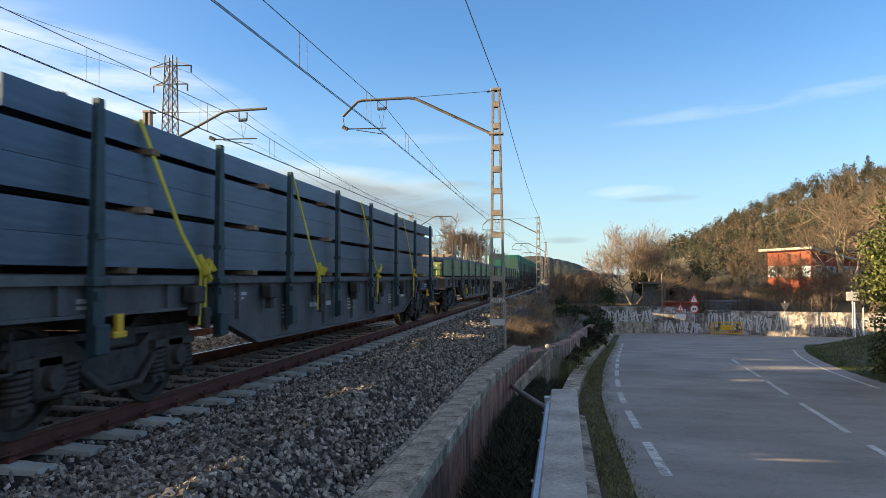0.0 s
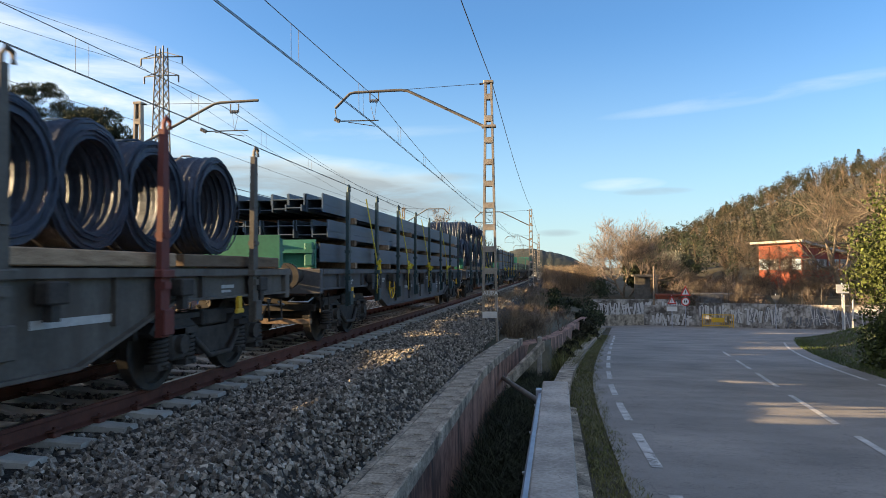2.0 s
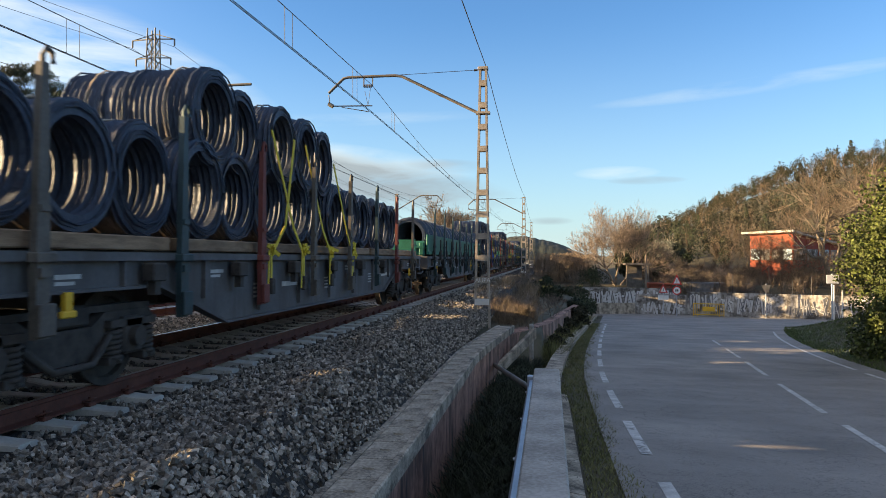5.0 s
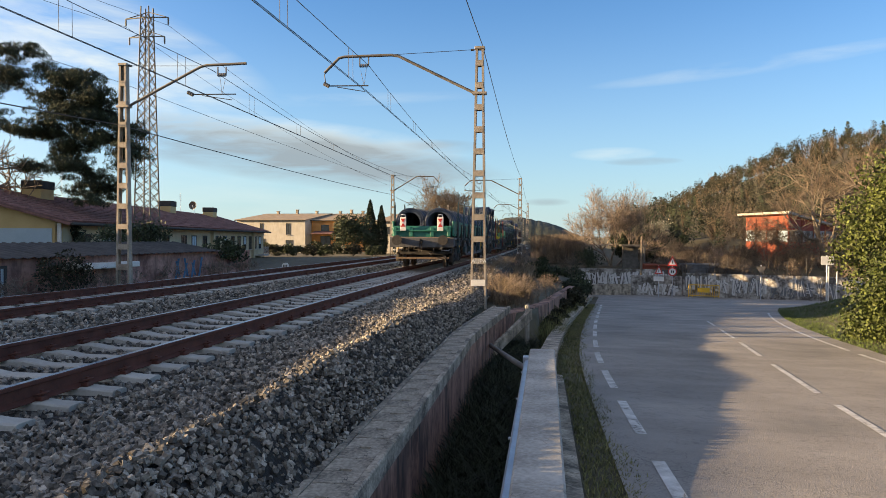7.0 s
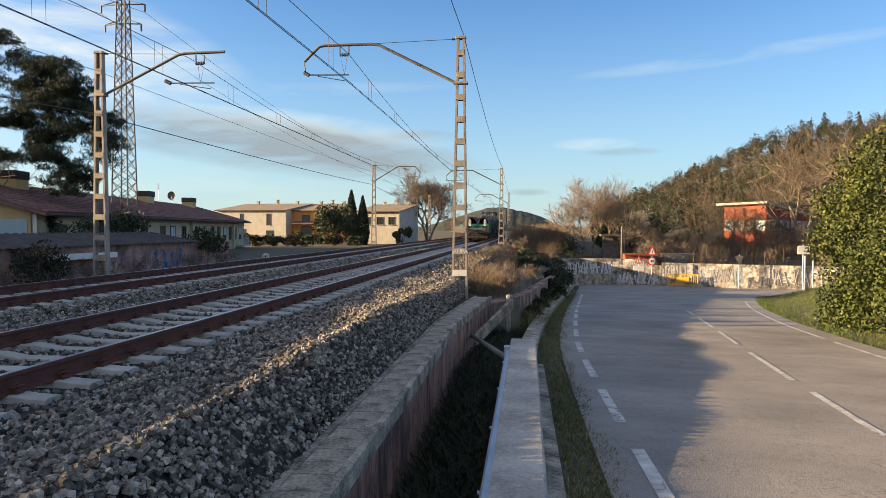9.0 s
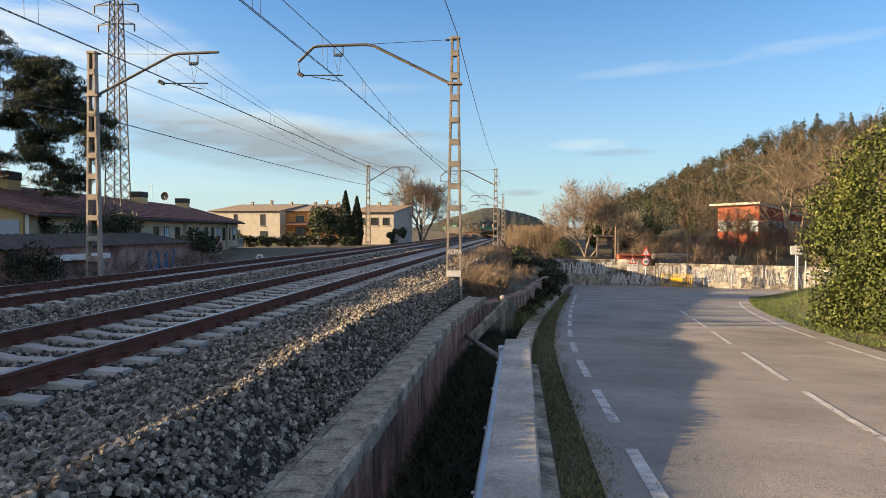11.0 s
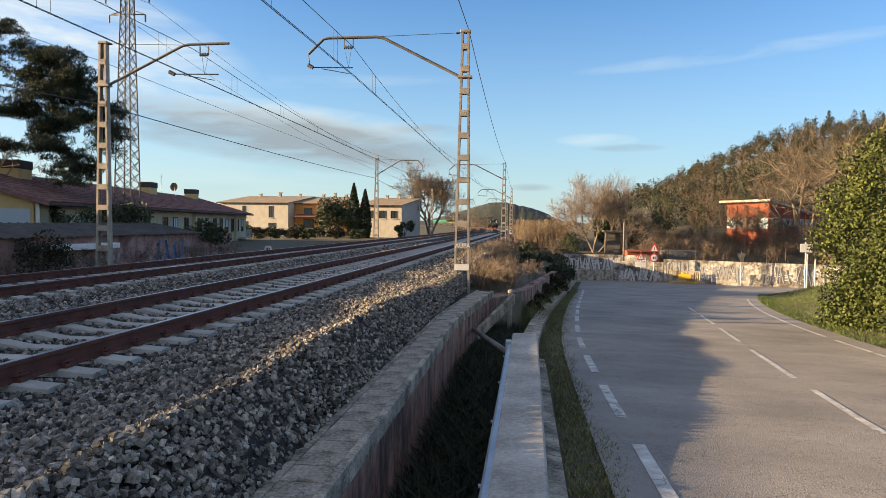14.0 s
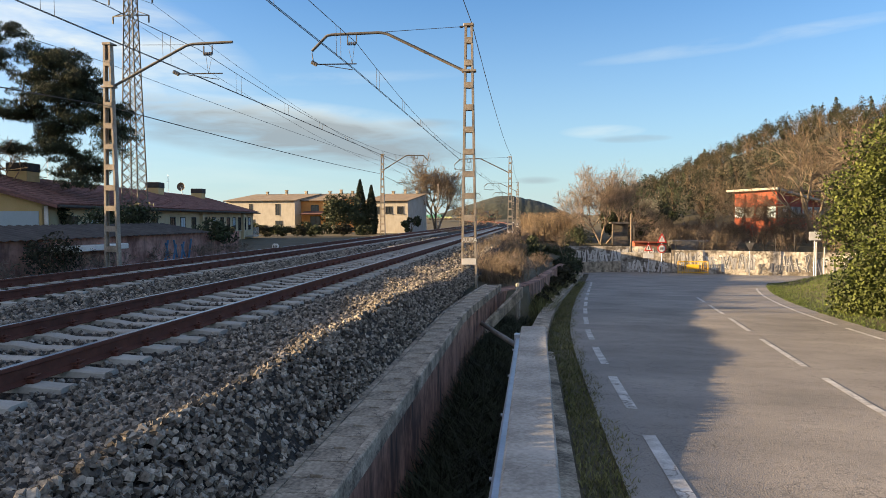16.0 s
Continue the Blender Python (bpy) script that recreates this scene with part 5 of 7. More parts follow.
part("plate", Shape().box(-0.5, 0.5, -0.06, -0.045, 0.45, 0.85), "yellow", barrier)
lamp_pole = thing("wooden_pole", "slim wooden utility pole at the bend", "pole", at=pose(9.1, 70.0, -3.4))
part("shaft", Shape().tube([(0, 0, 0), (0, 0, 5.4)], [0.11, 0.08], 8), "bark", lamp_pole)

# orange shed on the slope
shed = thing("orange_shed", "orange and red painted shed with sprayed panels and a flat roof", "shed", at=pose(30.4, 95.0, 0, 0, 0, 0))
LA, RA = Vector((-4.0, 4.3, 0)), Vector((10.5, 13.0, 0))
ZB, ZT = -1.6, 4.95
for end, mt, nm in ((LA, "shed_wall", "wall"), (RA, "shed_dark", "wall")):
    d = end.normalized()
    nrm = Vector((-d.y, d.x, 0)) * (0.2 if end is RA else -0.2)
    zt = lambda p: ZT - 0.02 * p.length if end is LA else ZT - 0.09 * p.length
    a, b = Vector((0, 0, 0)), end
    v = [Vector((p.x, p.y, z)) + q for q in (Vector((0, 0, 0)), nrm) for p, z in ((a, ZB), (b, ZB), (b, zt(b)), (a, zt(a)))]
    part(nm, Shape().add(v, [(0, 1, 2, 3), (7, 6, 5, 4), (0, 4, 5, 1), (1, 5, 6, 2), (2, 6, 7, 3), (3, 7, 4, 0)]), mt, shed)
    length = end.length
    for k in range(4):
        c0, c1 = d * (length * (k + 0.06) / 4), d * (length * (k + 0.94) / 4)
        o = -nrm.normalized() * 0.03
        v = [Vector((p.x, p.y, z)) + q for q in (o, o * 0.1) for p, z in ((c0, 1.5), (c1, 1.5), (c1, 2.95), (c0, 2.95))]
        part("panel", Shape().add(v, [(0, 1, 2, 3), (7, 6, 5, 4), (0, 4, 5, 1), (1, 5, 6, 2), (2, 6, 7, 3), (3, 7, 4, 0)]),
             "graffiti_white" if (k + (end is RA)) % 3 else "blue_wall", shed, "pale sprayed panel")
        sc = Shape()
        for j in range(5):
            p = c0.lerp(c1, random.uniform(0.08, 0.8)) - nrm.normalized() * 0.04
            sc.tube([p + d * random.uniform(0, 0.7) + Vector((0, 0, random.uniform(1.6, 2.85))) for _ in range(5)], 0.035, 4)
        part("scrawl", sc, "spray_grey" if end is LA else "chimney", shed)
        post = Shape().bar(d * (length * k / 4) - nrm.normalized() * 0.05 + Vector((0, 0, ZB)), d * (length * k / 4) - nrm.normalized() * 0.05 + Vector((0, 0, ZT - 0.4)), 0.12, 0.12)
        part("post", post, "shed_wall", shed)
v = [LA + Vector((-1.2, -0.3, ZT - 0.05)), Vector((-0.3, -1.0, ZT + 0.1)), RA + Vector((0.5, -0.4, ZT - 1.45)), LA + RA + Vector((0, 0, ZT - 1.5))]
part("roof", Shape().add([p for p in v] + [p + Vector((0, 0, 0.28)) for p in v], [(3, 2, 1, 0), (4, 5, 6, 7), (0, 1, 5, 4), (1, 2, 6, 5), (2, 3, 7, 6), (3, 0, 4, 7)]), "concrete", shed)
s = Shape().box(10.0, 12.2, 74.0, 77.0, -3, -1.0).box(9.9, 12.3, 73.8, 77.2, -1.0, -0.88)
hut = solid("brick_hut", s, "shed_wall", "small orange brick hut behind the wall", "hut")
s = Shape().box(14.2, 20.5, 77, 81, -2.5, -0.9, cut=0.02)
solid("grey_hut", s, "spray_grey", "low grey container behind the fence", "hut")
s = Shape().box(8.3, 9.9, 79, 80, -2, 0.9).box(8.0, 10.6, 77.5, 80.5, 0.9, 1.1).box(10.3, 10.45, 77.6, 77.75, -2, 0.9)
solid("porch_hut", s, "tower", "dark wooden porch among the bushes", "hut")

# ---- trees, shrubs, hedges ----
RNG = np.random.default_rng(7)


def leaf_quads(centres, size, rng, aspect=0.6, droop=0.0):
    """Small leaves or needle tufts: one quad at each centre, turned at random."""
    n = len(centres)
    a = rng.normal(size=(n, 3))
    a[:, 2] -= droop
    a /= np.linalg.norm(a, axis=1, keepdims=True)
    b = np.cross(a, rng.normal(size=(n, 3)))
    b /= np.linalg.norm(b, axis=1, keepdims=True) + 1e-9
    s = (size * rng.uniform(0.6, 1.4, n))[:, None]
    a, b = a * s * 0.5, b * s * 0.5 * aspect
    v = np.stack([centres - a, centres + b * 0.9, centres + a, centres - b * 0.9], 1).reshape(-1, 3)
    return v, np.arange(4 * n).reshape(n, 4)


def crown_points(n, centre, radii, rng, clumps=14, hollow=0.55, spread=0.34):
    """Leaf centres gathered in clumps over an uneven crown."""
    d = rng.normal(size=(clumps, 3))
    d /= np.linalg.norm(d, axis=1, keepdims=True)
    d[:, 2] = np.where(d[:, 2] < -0.5, -d[:, 2], d[:, 2])
    c = d * rng.uniform(hollow, 1.0, (clumps, 1)) * (1 - spread * 0.5)
    k = rng.integers(0, clumps, n)
    o = rng.normal(size=(n, 3))
    o /= np.linalg.norm(o, axis=1, keepdims=True)
    p = c[k] + o * spread * rng.uniform(0.3, 1.0, (n, 1)) ** 0.5 * rng.uniform(0.7, 1.2, clumps)[k][:, None]
    return p * np.array(radii) + np.array(centre)


def branch_lines(rng, base, direction, length, radius, levels, fan=(2, 4), angle=0.55, lift=0.12, bend=0.16, rmin=0.006):
    """Branches as (points, radii, level), forking from level to level."""
    out = []

    def grow(p, d, ln, r, lev):
        pts, rad, q, e = [p], [r], p.copy(), d.copy()
        for i in range(3 if lev < 3 else 1):
            e = e + rng.normal(size=3) * bend + np.array([0, 0, lift])
            e /= np.linalg.norm(e)
            q = q + e * ln / (3 if lev < 3 else 1)
            pts.append(q)
            rad.append(r * (1 - 0.22 * (i + 1)))
        out.append((pts, rad, lev))
        if lev >= levels:
            return
        for _ in range(int(rng.integers(fan[0], fan[1] + 1))):
            t = rng.uniform(0.45, 1.0)
            k = len(pts) - 1
            i = min(k - 1, int(t * k))
            s = pts[i] + (pts[i + 1] - pts[i]) * (t * k - i)
            nd = e + rng.normal(size=3) * angle
            nd /= np.linalg.norm(nd)
            grow(s, nd, ln * rng.uniform(0.55, 0.82), max(r * 0.52, rmin), lev + 1)
    grow(np.array(base, float), np.array(direction, float), length, radius, 0)
    return out


def branch_shape(lines, seg_of):
    s = Shape()
    for pts, rad, lev in lines:
        s.tube(pts, rad, seg_of(lev), cap=False)
    return s


def bare_tree(name, label, base, height, seed, levels=5, fan=(3, 4), stems=1, twig="twig", spread=0.55, lift=0.10, thick=None, rmin=0.006):
    rng = np.random.default_rng(seed)
    tr = thing(name, label, "tree")
    lines = []
    for k in range(stems):
        a = 2 * math.pi * k / stems + rng.uniform(0, 1)
        lean = 0.0 if stems == 1 else 0.45
        lines += branch_lines(rng, base, (lean * math.cos(a), lean * math.sin(a), 1), height * 0.34, (thick or height * 0.022) / (stems ** 0.5), levels, fan, spread, lift, rmin=rmin)
    part("trunk", branch_shape([l for l in lines if l[2] <= 1], lambda v: 7), "bark", tr)
    part("branchwork", branch_shape([l for l in lines if 2 <= l[2] <= 3], lambda v: 4), "bark" if twig == "twig" else twig, tr)["kind"] = "stuff"
    part("fine_branchwork", branch_shape([l for l in lines if l[2] > 3], lambda v: 3), twig, tr)["kind"] = "stuff"
    return tr


def leafy_tree(name, label, base, crown, radii, n, size, seed, material="oak", clumps=16, trunk_r=0.14, aspect=0.6, hollow=0.55):
    rng = np.random.default_rng(seed)
    tr = thing(name, label, "tree")
    b, c = np.array(base, float), np.array(crown, float)
    tk = Shape().tube([b, b * 0.5 + c * 0.5 + rng.normal(size=3) * 0.1, c], [trunk_r, trunk_r * 0.8, trunk_r * 0.35], 7)
    for _ in range(6):
        e = c + rng.normal(size=3) * np.array(radii) * 0.45
        m = b * 0.4 + c * 0.6
        tk.tube([m, (m + e) / 2 + rng.normal(size=3) * 0.1, e], [trunk_r * 0.4, trunk_r * 0.28, trunk_r * 0.1], 5)
    part("trunk", tk, "bark", tr)
    v, f = leaf_quads(crown_points(n, crown, radii, rng, clumps, hollow), size, rng, aspect)
    part("crown", mesh_np("crown", v, f, material), None, tr)
    return tr


# umbrella pine behind the far track, with drooping sprays
rng = np.random.default_rng(3)
pine = thing("pine_tree", "large dark umbrella pine with bare limbs and drooping needles", "tree")
lines = []
for bx, dx in ((-33.5, 0.10), (-35.5, -0.15)):
    lines += branch_lines(rng, (bx, 38, -0.6), (dx, 0.0, 1), 5.2, 0.30, 4, (4, 5), 0.66, 0.04, 0.16)
part("trunk", branch_shape([l for l in lines if l[2] <= 1], lambda v: 8), "bark", pine)
part("branchwork", branch_shape([l for l in lines if l[2] > 1], lambda v: 4), "bark", pine)
clouds = []
for cx, cz, rx, rz, n in ((-31.0, 10.6, 2.6, 1.1, 2600), (-27.6, 9.4, 2.7, 1.3, 3600), (-26.0, 7.4, 1.9, 1.5, 3000), (-29.4, 7.6, 2.4, 1.0, 2600), (-26.8, 5.3, 2.0, 0.9, 2200),
                          (-34.0, 9.2, 2.6, 1.2, 2400), (-34.5, 11.8, 2.2, 1.0, 2000), (-29.6, 5.5, 1.6, 0.6, 1000), (-25.3, 4.6, 0.9, 1.0, 700), (-24.5, 5.6, 0.8, 1.1, 600), (-25.6, 8.6, 1.6, 1.2, 2200), (-27.9, 6.4, 2.2, 1.2, 2400), (-32.4, 7.8, 2.2, 1.3, 2200), (-30.6, 12.2, 1.8, 0.9, 1500), (-26.2, 10.3, 1.7, 0.9, 1600), (-24.9, 9.3, 1.2, 1.0, 1500), (-24.7, 7.4, 1.0, 1.0, 1300), (-28.8, 10.9, 2.0, 1.0, 1900), (-27.2, 8.3, 2.0, 1.0, 2000), (-24.4, 6.4, 0.7, 0.8, 700),
                          (-26.4, 4.2, 1.5, 0.9, 1700), (-25.2, 3.6, 0.8, 0.7, 700), (-22.9, 6.2, 0.8, 0.9, 800), (-23.6, 7.6, 0.9, 0.8, 900)):
    clouds.append(crown_points(int(2.3 * n), (cx, 37.5 + rng.uniform(-1, 1), cz), (rx, 2.0, rz), rng, 30, 0.25, 0.24))
v, f = leaf_quads(np.concatenate(clouds), 0.30, rng, 0.11, 0.9)
part("needles", mesh_np("needles", v, f, "pine"), None, pine)

for x, y, h, r in ((-24.2, 96, 7.9, 0.95), (-22.6, 96, 7.1, 0.85)):
    cy = thing("cypress_tree", "tall narrow dark green cypress", "tree", "cypresses by the houses")
    part("trunk", Shape().tube([(x, y, -1.2), (x, y, h * 0.5)], [0.14, 0.05], 6), "bark", cy)
    t = RNG.uniform(0.02, 1, 5200)
    a = RNG.uniform(0, 6.28, 5200)
    rad = r * np.sin(np.clip(t * 1.02, 0, 1) ** 0.6 * math.pi) ** 0.8 * RNG.uniform(0.6, 1.05, 5200) + 0.03
    v, f = leaf_quads(np.stack([x + rad * np.cos(a), y + rad * np.sin(a), -1.0 + t * h], 1), 0.34, RNG, 0.4)
    part("crown", mesh_np("crown", v, f, "pine"), None, cy)
leafy_tree("evergreen_tree", "round dark evergreen tree before the orange house", (-26.0, 93, -1), (-26.0, 93, 2.0), (3.1, 2.6, 2.9), 9000, 0.27, 21, "oak", 34)
leafy_tree("evergreen_shrub", "rounded dark evergreen shrub by the cream house", (-16.8, 95, -1), (-16.8, 95, 0.5), (1.5, 1.3, 1.5), 1500, 0.28, 22, "oak", 12)
bare_tree("bare_tree", "large leafless tree with a dense round crown of fine twigs", (-16.6, 118, -1), 14.0, 31, 5, (4, 5), 3, "twig", 0.45, 0.14, 0.42, 0.016)
for k, (x, y, h, r) in enumerate(((-44, 98.5, 1.2, 2.0), (-40.5, 98.5, 1.4, 2.2), (-36.5, 98.5, 1.3, 2.2), (-33.0, 98.4, 1.5, 2.0), (-30, 98, 1.4, 1.9), (-27.5, 98, 1.1, 1.4))):
    leafy_tree("garden_hedge", "clipped dark green garden hedge", (x, y, -1.2), (x, y, -0.4), (r, 0.8, h), 1500, 0.26, 40 + k, "oak", 12, 0.06)
for k, x in enumerate((-33.7, -31.6, -29.0, -26.7, -23.3, -20.5)):
    leafy_tree("garden_hedge", "dense dark green garden hedge beside the line", (x, 84, -1.0), (x, 84, -0.1), (1.5, 0.8, 0.95), 1500, 0.20, 240 + k, "oak" if k % 2 else "holm", 16, 0.05)
leafy_tree("laurel_bush", "dark laurel bush beside the terrace", (-24.2, 33.0, -0.8), (-24.2, 33.0, 1.0), (1.1, 1.0, 1.5), 1500, 0.20, 51, "pine", 14, 0.06)
leafy_tree("ivy_bush", "sunlit ivy bush on the pink wall", (-14.6, 31.6, -0.3), (-14.7, 31.2, 0.85), (0.7, 2.0, 0.75), 2600, 0.13, 52, "oak", 16, 0.05)
leafy_tree("ivy_bush", "sparse green creeper behind the pink wall", (-17.8, 29.0, -0.3), (-17.8, 28.5, 1.2), (1.3, 3.4, 1.2), 4200, 0.13, 53, "oak", 24, 0.05)
leafy_tree("dry_bush", "dark reddish bush before the pink wall", (-14.0, 18.8, -0.3), (-14.0, 18.9, 0.25), (0.5, 1.4, 1.0), 1900, 0.09, 54, "holm", 24, 0.04)
for k, (x, y) in enumerate(((-14.0, 16.2), (-14.0, 17.3), (-14.0, 20.2), (-14.0, 20.8), (-14.1, 22.4), (-14.1, 25.2), (-14.1, 28.4), (-14.1, 29.5), (-14.0, 31.2), (-14.0, 32.5))):
    bare_tree("dry_bush", "dry grey weeds before the pink wall", (x, y, -0.3), 1.3, 60 + k, 3, (3, 4), 4, "pale_twig", 0.5, 0.05, 0.02)
for k, (x, y, h) in enumerate(((-11, 128, 7), (-8.5, 135, 6), (-13, 140, 8), (-22, 130, 6))):
    bare_tree("bare_tree", "brown leafless tree beside the line", (x, y, -1), h, 70 + k, 4, (3, 5), 2, "twig", 0.5, 0.1)

# bank between the line and the road: dry grass, brambles, reeds
def tufts(name, label, n, place, height, material, width=0.012, lean=0.25, seed=1, category="grass"):
    """Thin blades in tufts over a stretch of ground."""
    rng = np.random.default_rng(seed)
    p = np.array([place(rng) for _ in range(n)])
    h = height * rng.uniform(0.45, 1.15, n)
    d = rng.normal(size=(n, 2)) * lean * h[:, None]
    a = rng.uniform(0, 6.28, n)
    w = np.stack([np.cos(a), np.sin(a), np.zeros(n)], 1) * width
    mid = p + np.stack([d[:, 0] * 0.35, d[:, 1] * 0.35, h * 0.6], 1)
    tip = p + np.stack([d[:, 0], d[:, 1], h], 1)
    v = np.stack([p - w, p + w, mid + w * 0.8, mid - w * 0.8, tip + w * 0.25, tip - w * 0.25], 1).reshape(-1, 3)
    i = np.arange(n)[:, None] * 6
    f = np.concatenate([i + np.array([[0, 1, 2, 3]]), i + np.array([[3, 2, 4, 5]])])
    return tagged(new(name, mesh_np(name, v, f, material)), label, category, kind="stuff")


def in_box(x0, x1, y0, y1, lift=0.0, knots=0):
    spots = [(random.uniform(x0, x1), random.uniform(y0, y1)) for _ in range(knots)]

    def f(rng):
        if knots:
            cx, cy = spots[int(rng.integers(knots))]
            x, y = cx + rng.normal() * 0.20, cy + rng.normal() * 0.45
        else:
            x, y = rng.uniform(x0, x1), rng.uniform(y0, y1)
        return (x, y, ground_z(x, y) + lift)
    return f


random.seed(3)
tufts("dry_grass", "tall straw-coloured dry grass on the bank", 3000, in_box(-2.3, -0.7, 22.0, 31, 0.0, 60), 0.70, "straw", 0.0045, 0.5, 5)
tufts("dry_grass", "sparse straw-coloured grass along the bank", 2600, in_box(-3.2, -0.6, 30, 60, 0.0, 80), 0.7, "straw", 0.012, 0.3, 6)
tufts("dry_undergrowth", "dry brown brushwood covering the slope behind the wall", 9000, in_box(11, 44, 73, 112, 0.0, 700), 1.5, "twig", 0.018, 0.5, 17, "brushwood")
tufts("reed_bed", "dense pale brown reeds beside the line", 8000, in_box(-1.5, 4.5, 82, 104, 0.2, 420), 3.0, "straw", 0.016, 0.2, 7, "reeds")
for k, (x, y, z, r, h, m) in enumerate(((1.9, 48, -1.8, 1.2, 0.8, "pine"), (2.6, 55, -2.1, 1.2, 0.8, "oak"), (0.2, 46, -0.8, 1.2, 0.7, "oak"),
                                        (-0.6, 55, -0.6, 1.4, 0.9, "oak"), (4.0, 77, -1.2, 1.8, 1.7, "oak"), (2.0, 62, -1.6, 1.5, 0.9, "oak"), (5.0, 82, -0.8, 1.8, 1.8, "oak"),
                                        (0.45, 27, -1.5, 0.5, 0.5, "holm"), (0.9, 33, -1.7, 0.6, 0.55, "holm"), (1.5, 39, -1.7, 0.7, 0.7, "holm"), (0.1, 22.5, -1.35, 0.45, 0.5, "holm"))):
    leafy_tree("bramble_bush", "dark green bramble bush on the bank", (x, y, z - 0.6), (x, y, z), (r, r * 1.2, h), 1700, 0.17, 80 + k, m, 18, 0.05)
for k, (x, y, h) in enumerate(((-0.9, 24.5, 1.3), (-0.6, 21.6, 1.0), (0.1, 29, 1.5), (1.0, 38, 2.0), (-1.6, 44, 2.0), (2.2, 58, 3.4), (-1.0, 68, 4.0), (0.9, 80, 5.0), (-1.5, 90, 4.5))):
    bare_tree("bare_shrub", "leafless grey-brown shrub on the bank", (x, y, ground_z(x, y)), h, 100 + k, 4, (3, 4), 4, "twig" if k % 2 else "pale_twig", 0.5, 0.06, 0.03)

# behind the graffiti wall
bare_tree("bare_tree", "leafless tree with pinkish fine twigs behind the wall", (7.2, 80, -2.4), 12.0, 131, 5, (4, 5), 3, "pale_twig", 0.50, 0.10, 0.28, 0.012)
bare_tree("bare_tree", "large leafless pale tree on the slope", (30.0, 82, -0.5), 15.5, 133, 5, (3, 5), 2, "twig", 0.62, 0.08, 0.46, 0.014)
bare_tree("bare_tree", "tall leafless tree behind the hedge", (19.5, 43, -0.5), 11.0, 134, 5, (3, 4), 2, "twig", 0.55, 0.1, 0.32)
for k in range(40):
    x = 10.0 + k * 0.66 + RNG.uniform(-0.6, 0.6)
    y = 74 + RNG.uniform(0, 15)
    bare_tree("bare_shrub", "leafless brown shrub behind the wall", (x, y, ground_z(x, y) - 0.1), RNG.uniform(2.6, 4.6) if x < 19 else RNG.uniform(2.0, 3.3), 150 + k, 4, (3, 4), 4, "twig" if k % 4 else "pale_twig", 0.5, 0.06, 0.05, 0.010)
for k, (x, y, h) in enumerate(((22.8, 84, 8.5), (24.1, 82, 6.5), (27.6, 80, 5.5))):
    bare_tree("bare_shrub", "tall olive-brown leafless shrub before the shed", (x, y, ground_z(x, y) - 0.1), h, 210 + k, 5, (3, 4), 4, "twig", 0.5, 0.07, 0.09, 0.010)
leafy_tree("blossom_shrub", "pale grey-white flowering shrub behind the wall", (13.1, 86, 0.0), (13.1, 86, 2.6), (1.7, 1.4, 1.7), 1600, 0.17, 220, "blossom", 22, 0.06)
for k, (x, y, r, h) in enumerate(((11.5, 88, 2.2, 2.6), (14.5, 92, 2.4, 3.0), (17.0, 96, 2.2, 2.2), (12.8, 84, 1.5, 1.6), (9.0, 86, 1.8, 2.2), (15.5, 108, 2.6, 4.0), (11.0, 104, 2.4, 3.6))):
    leafy_tree("evergreen_tree", "dark evergreen oak behind the wall", (x, y, ground_z(x, y)), (x, y, ground_z(x, y) + h), (r, r, h), 2200, 0.30, 180 + k, "pine" if k % 2 else "oak", 18, 0.12)

# woods on the slope, as one stretch of far forest
def woods(name, label, n, material, kind, seed, size, leaves):
    rng = np.random.default_rng(seed)
    vs, fs, o = [], [], 0
    for _ in range(n):
        y = 92 + 240 * rng.uniform(0, 1) ** 1.3
        x = y * rng.uniform(0.10, 0.72)
        if 14 < x < 48 and 88 < y < 114 and (kind != "bare" or (24 < x < 46 and y > 92)):
            continue
        low = 14 < x < 48 and 88 < y < 116
        z = ground_z(x, y)
        if kind == "leafy":
            h = rng.uniform(2.2, 4.2) * (1.0 if y < 140 else 1.15)
            p = crown_points(leaves, (x, y, z + h), (h * 0.62, h * 0.62, h * 0.85), rng, 12, 0.5, 0.36)
            v, f = leaf_quads(p, size * (0.7 + y / 260), rng, 0.6)
        elif kind == "pine":
            h = rng.uniform(5, 8.5)
            t = rng.uniform(0.15, 1, leaves)
            a = rng.uniform(0, 6.28, leaves)
            rad = (1.05 - t) ** 0.75 * h * 0.27 * rng.uniform(0.3, 1.0, leaves)
            v, f = leaf_quads(np.stack([x + rad * np.cos(a), y + rad * np.sin(a), z + t * h], 1), size * (0.7 + y / 260), rng, 0.45)
        else:
            h = rng.uniform(4.5, 8) * (0.4 if low else 1.0)
            t = rng.uniform(0.1, 1, leaves)
            a = rng.uniform(0, 6.28, leaves)
            base = np.stack([np.full(leaves, x), np.full(leaves, y), z + t * h * 0.55], 1)
            tip = base + np.stack([np.cos(a) * h * 0.33, np.sin(a) * h * 0.33, rng.uniform(0.15, 0.5, leaves) * h], 1)
            w = np.stack([-np.sin(a), np.cos(a), np.zeros(leaves)], 1) * 0.022 * (0.6 + y / 160)
            mid = base * 0.5 + tip * 0.5 + rng.normal(size=(leaves, 3)) * 0.2
            v = np.stack([base - w, base + w, mid + w * 0.7, mid - w * 0.7, tip + w * 0.2, tip - w * 0.2], 1).reshape(-1, 3)
            i = np.arange(leaves)[:, None] * 6
            f = np.concatenate([i + np.array([[0, 1, 2, 3]]), i + np.array([[3, 2, 4, 5]])])
        vs.append(v)
        fs.append(f + o)
        o += len(v)
    return tagged(new(name, mesh_np(name, np.concatenate(vs), np.concatenate(fs), material)), label, "woods", kind="stuff")


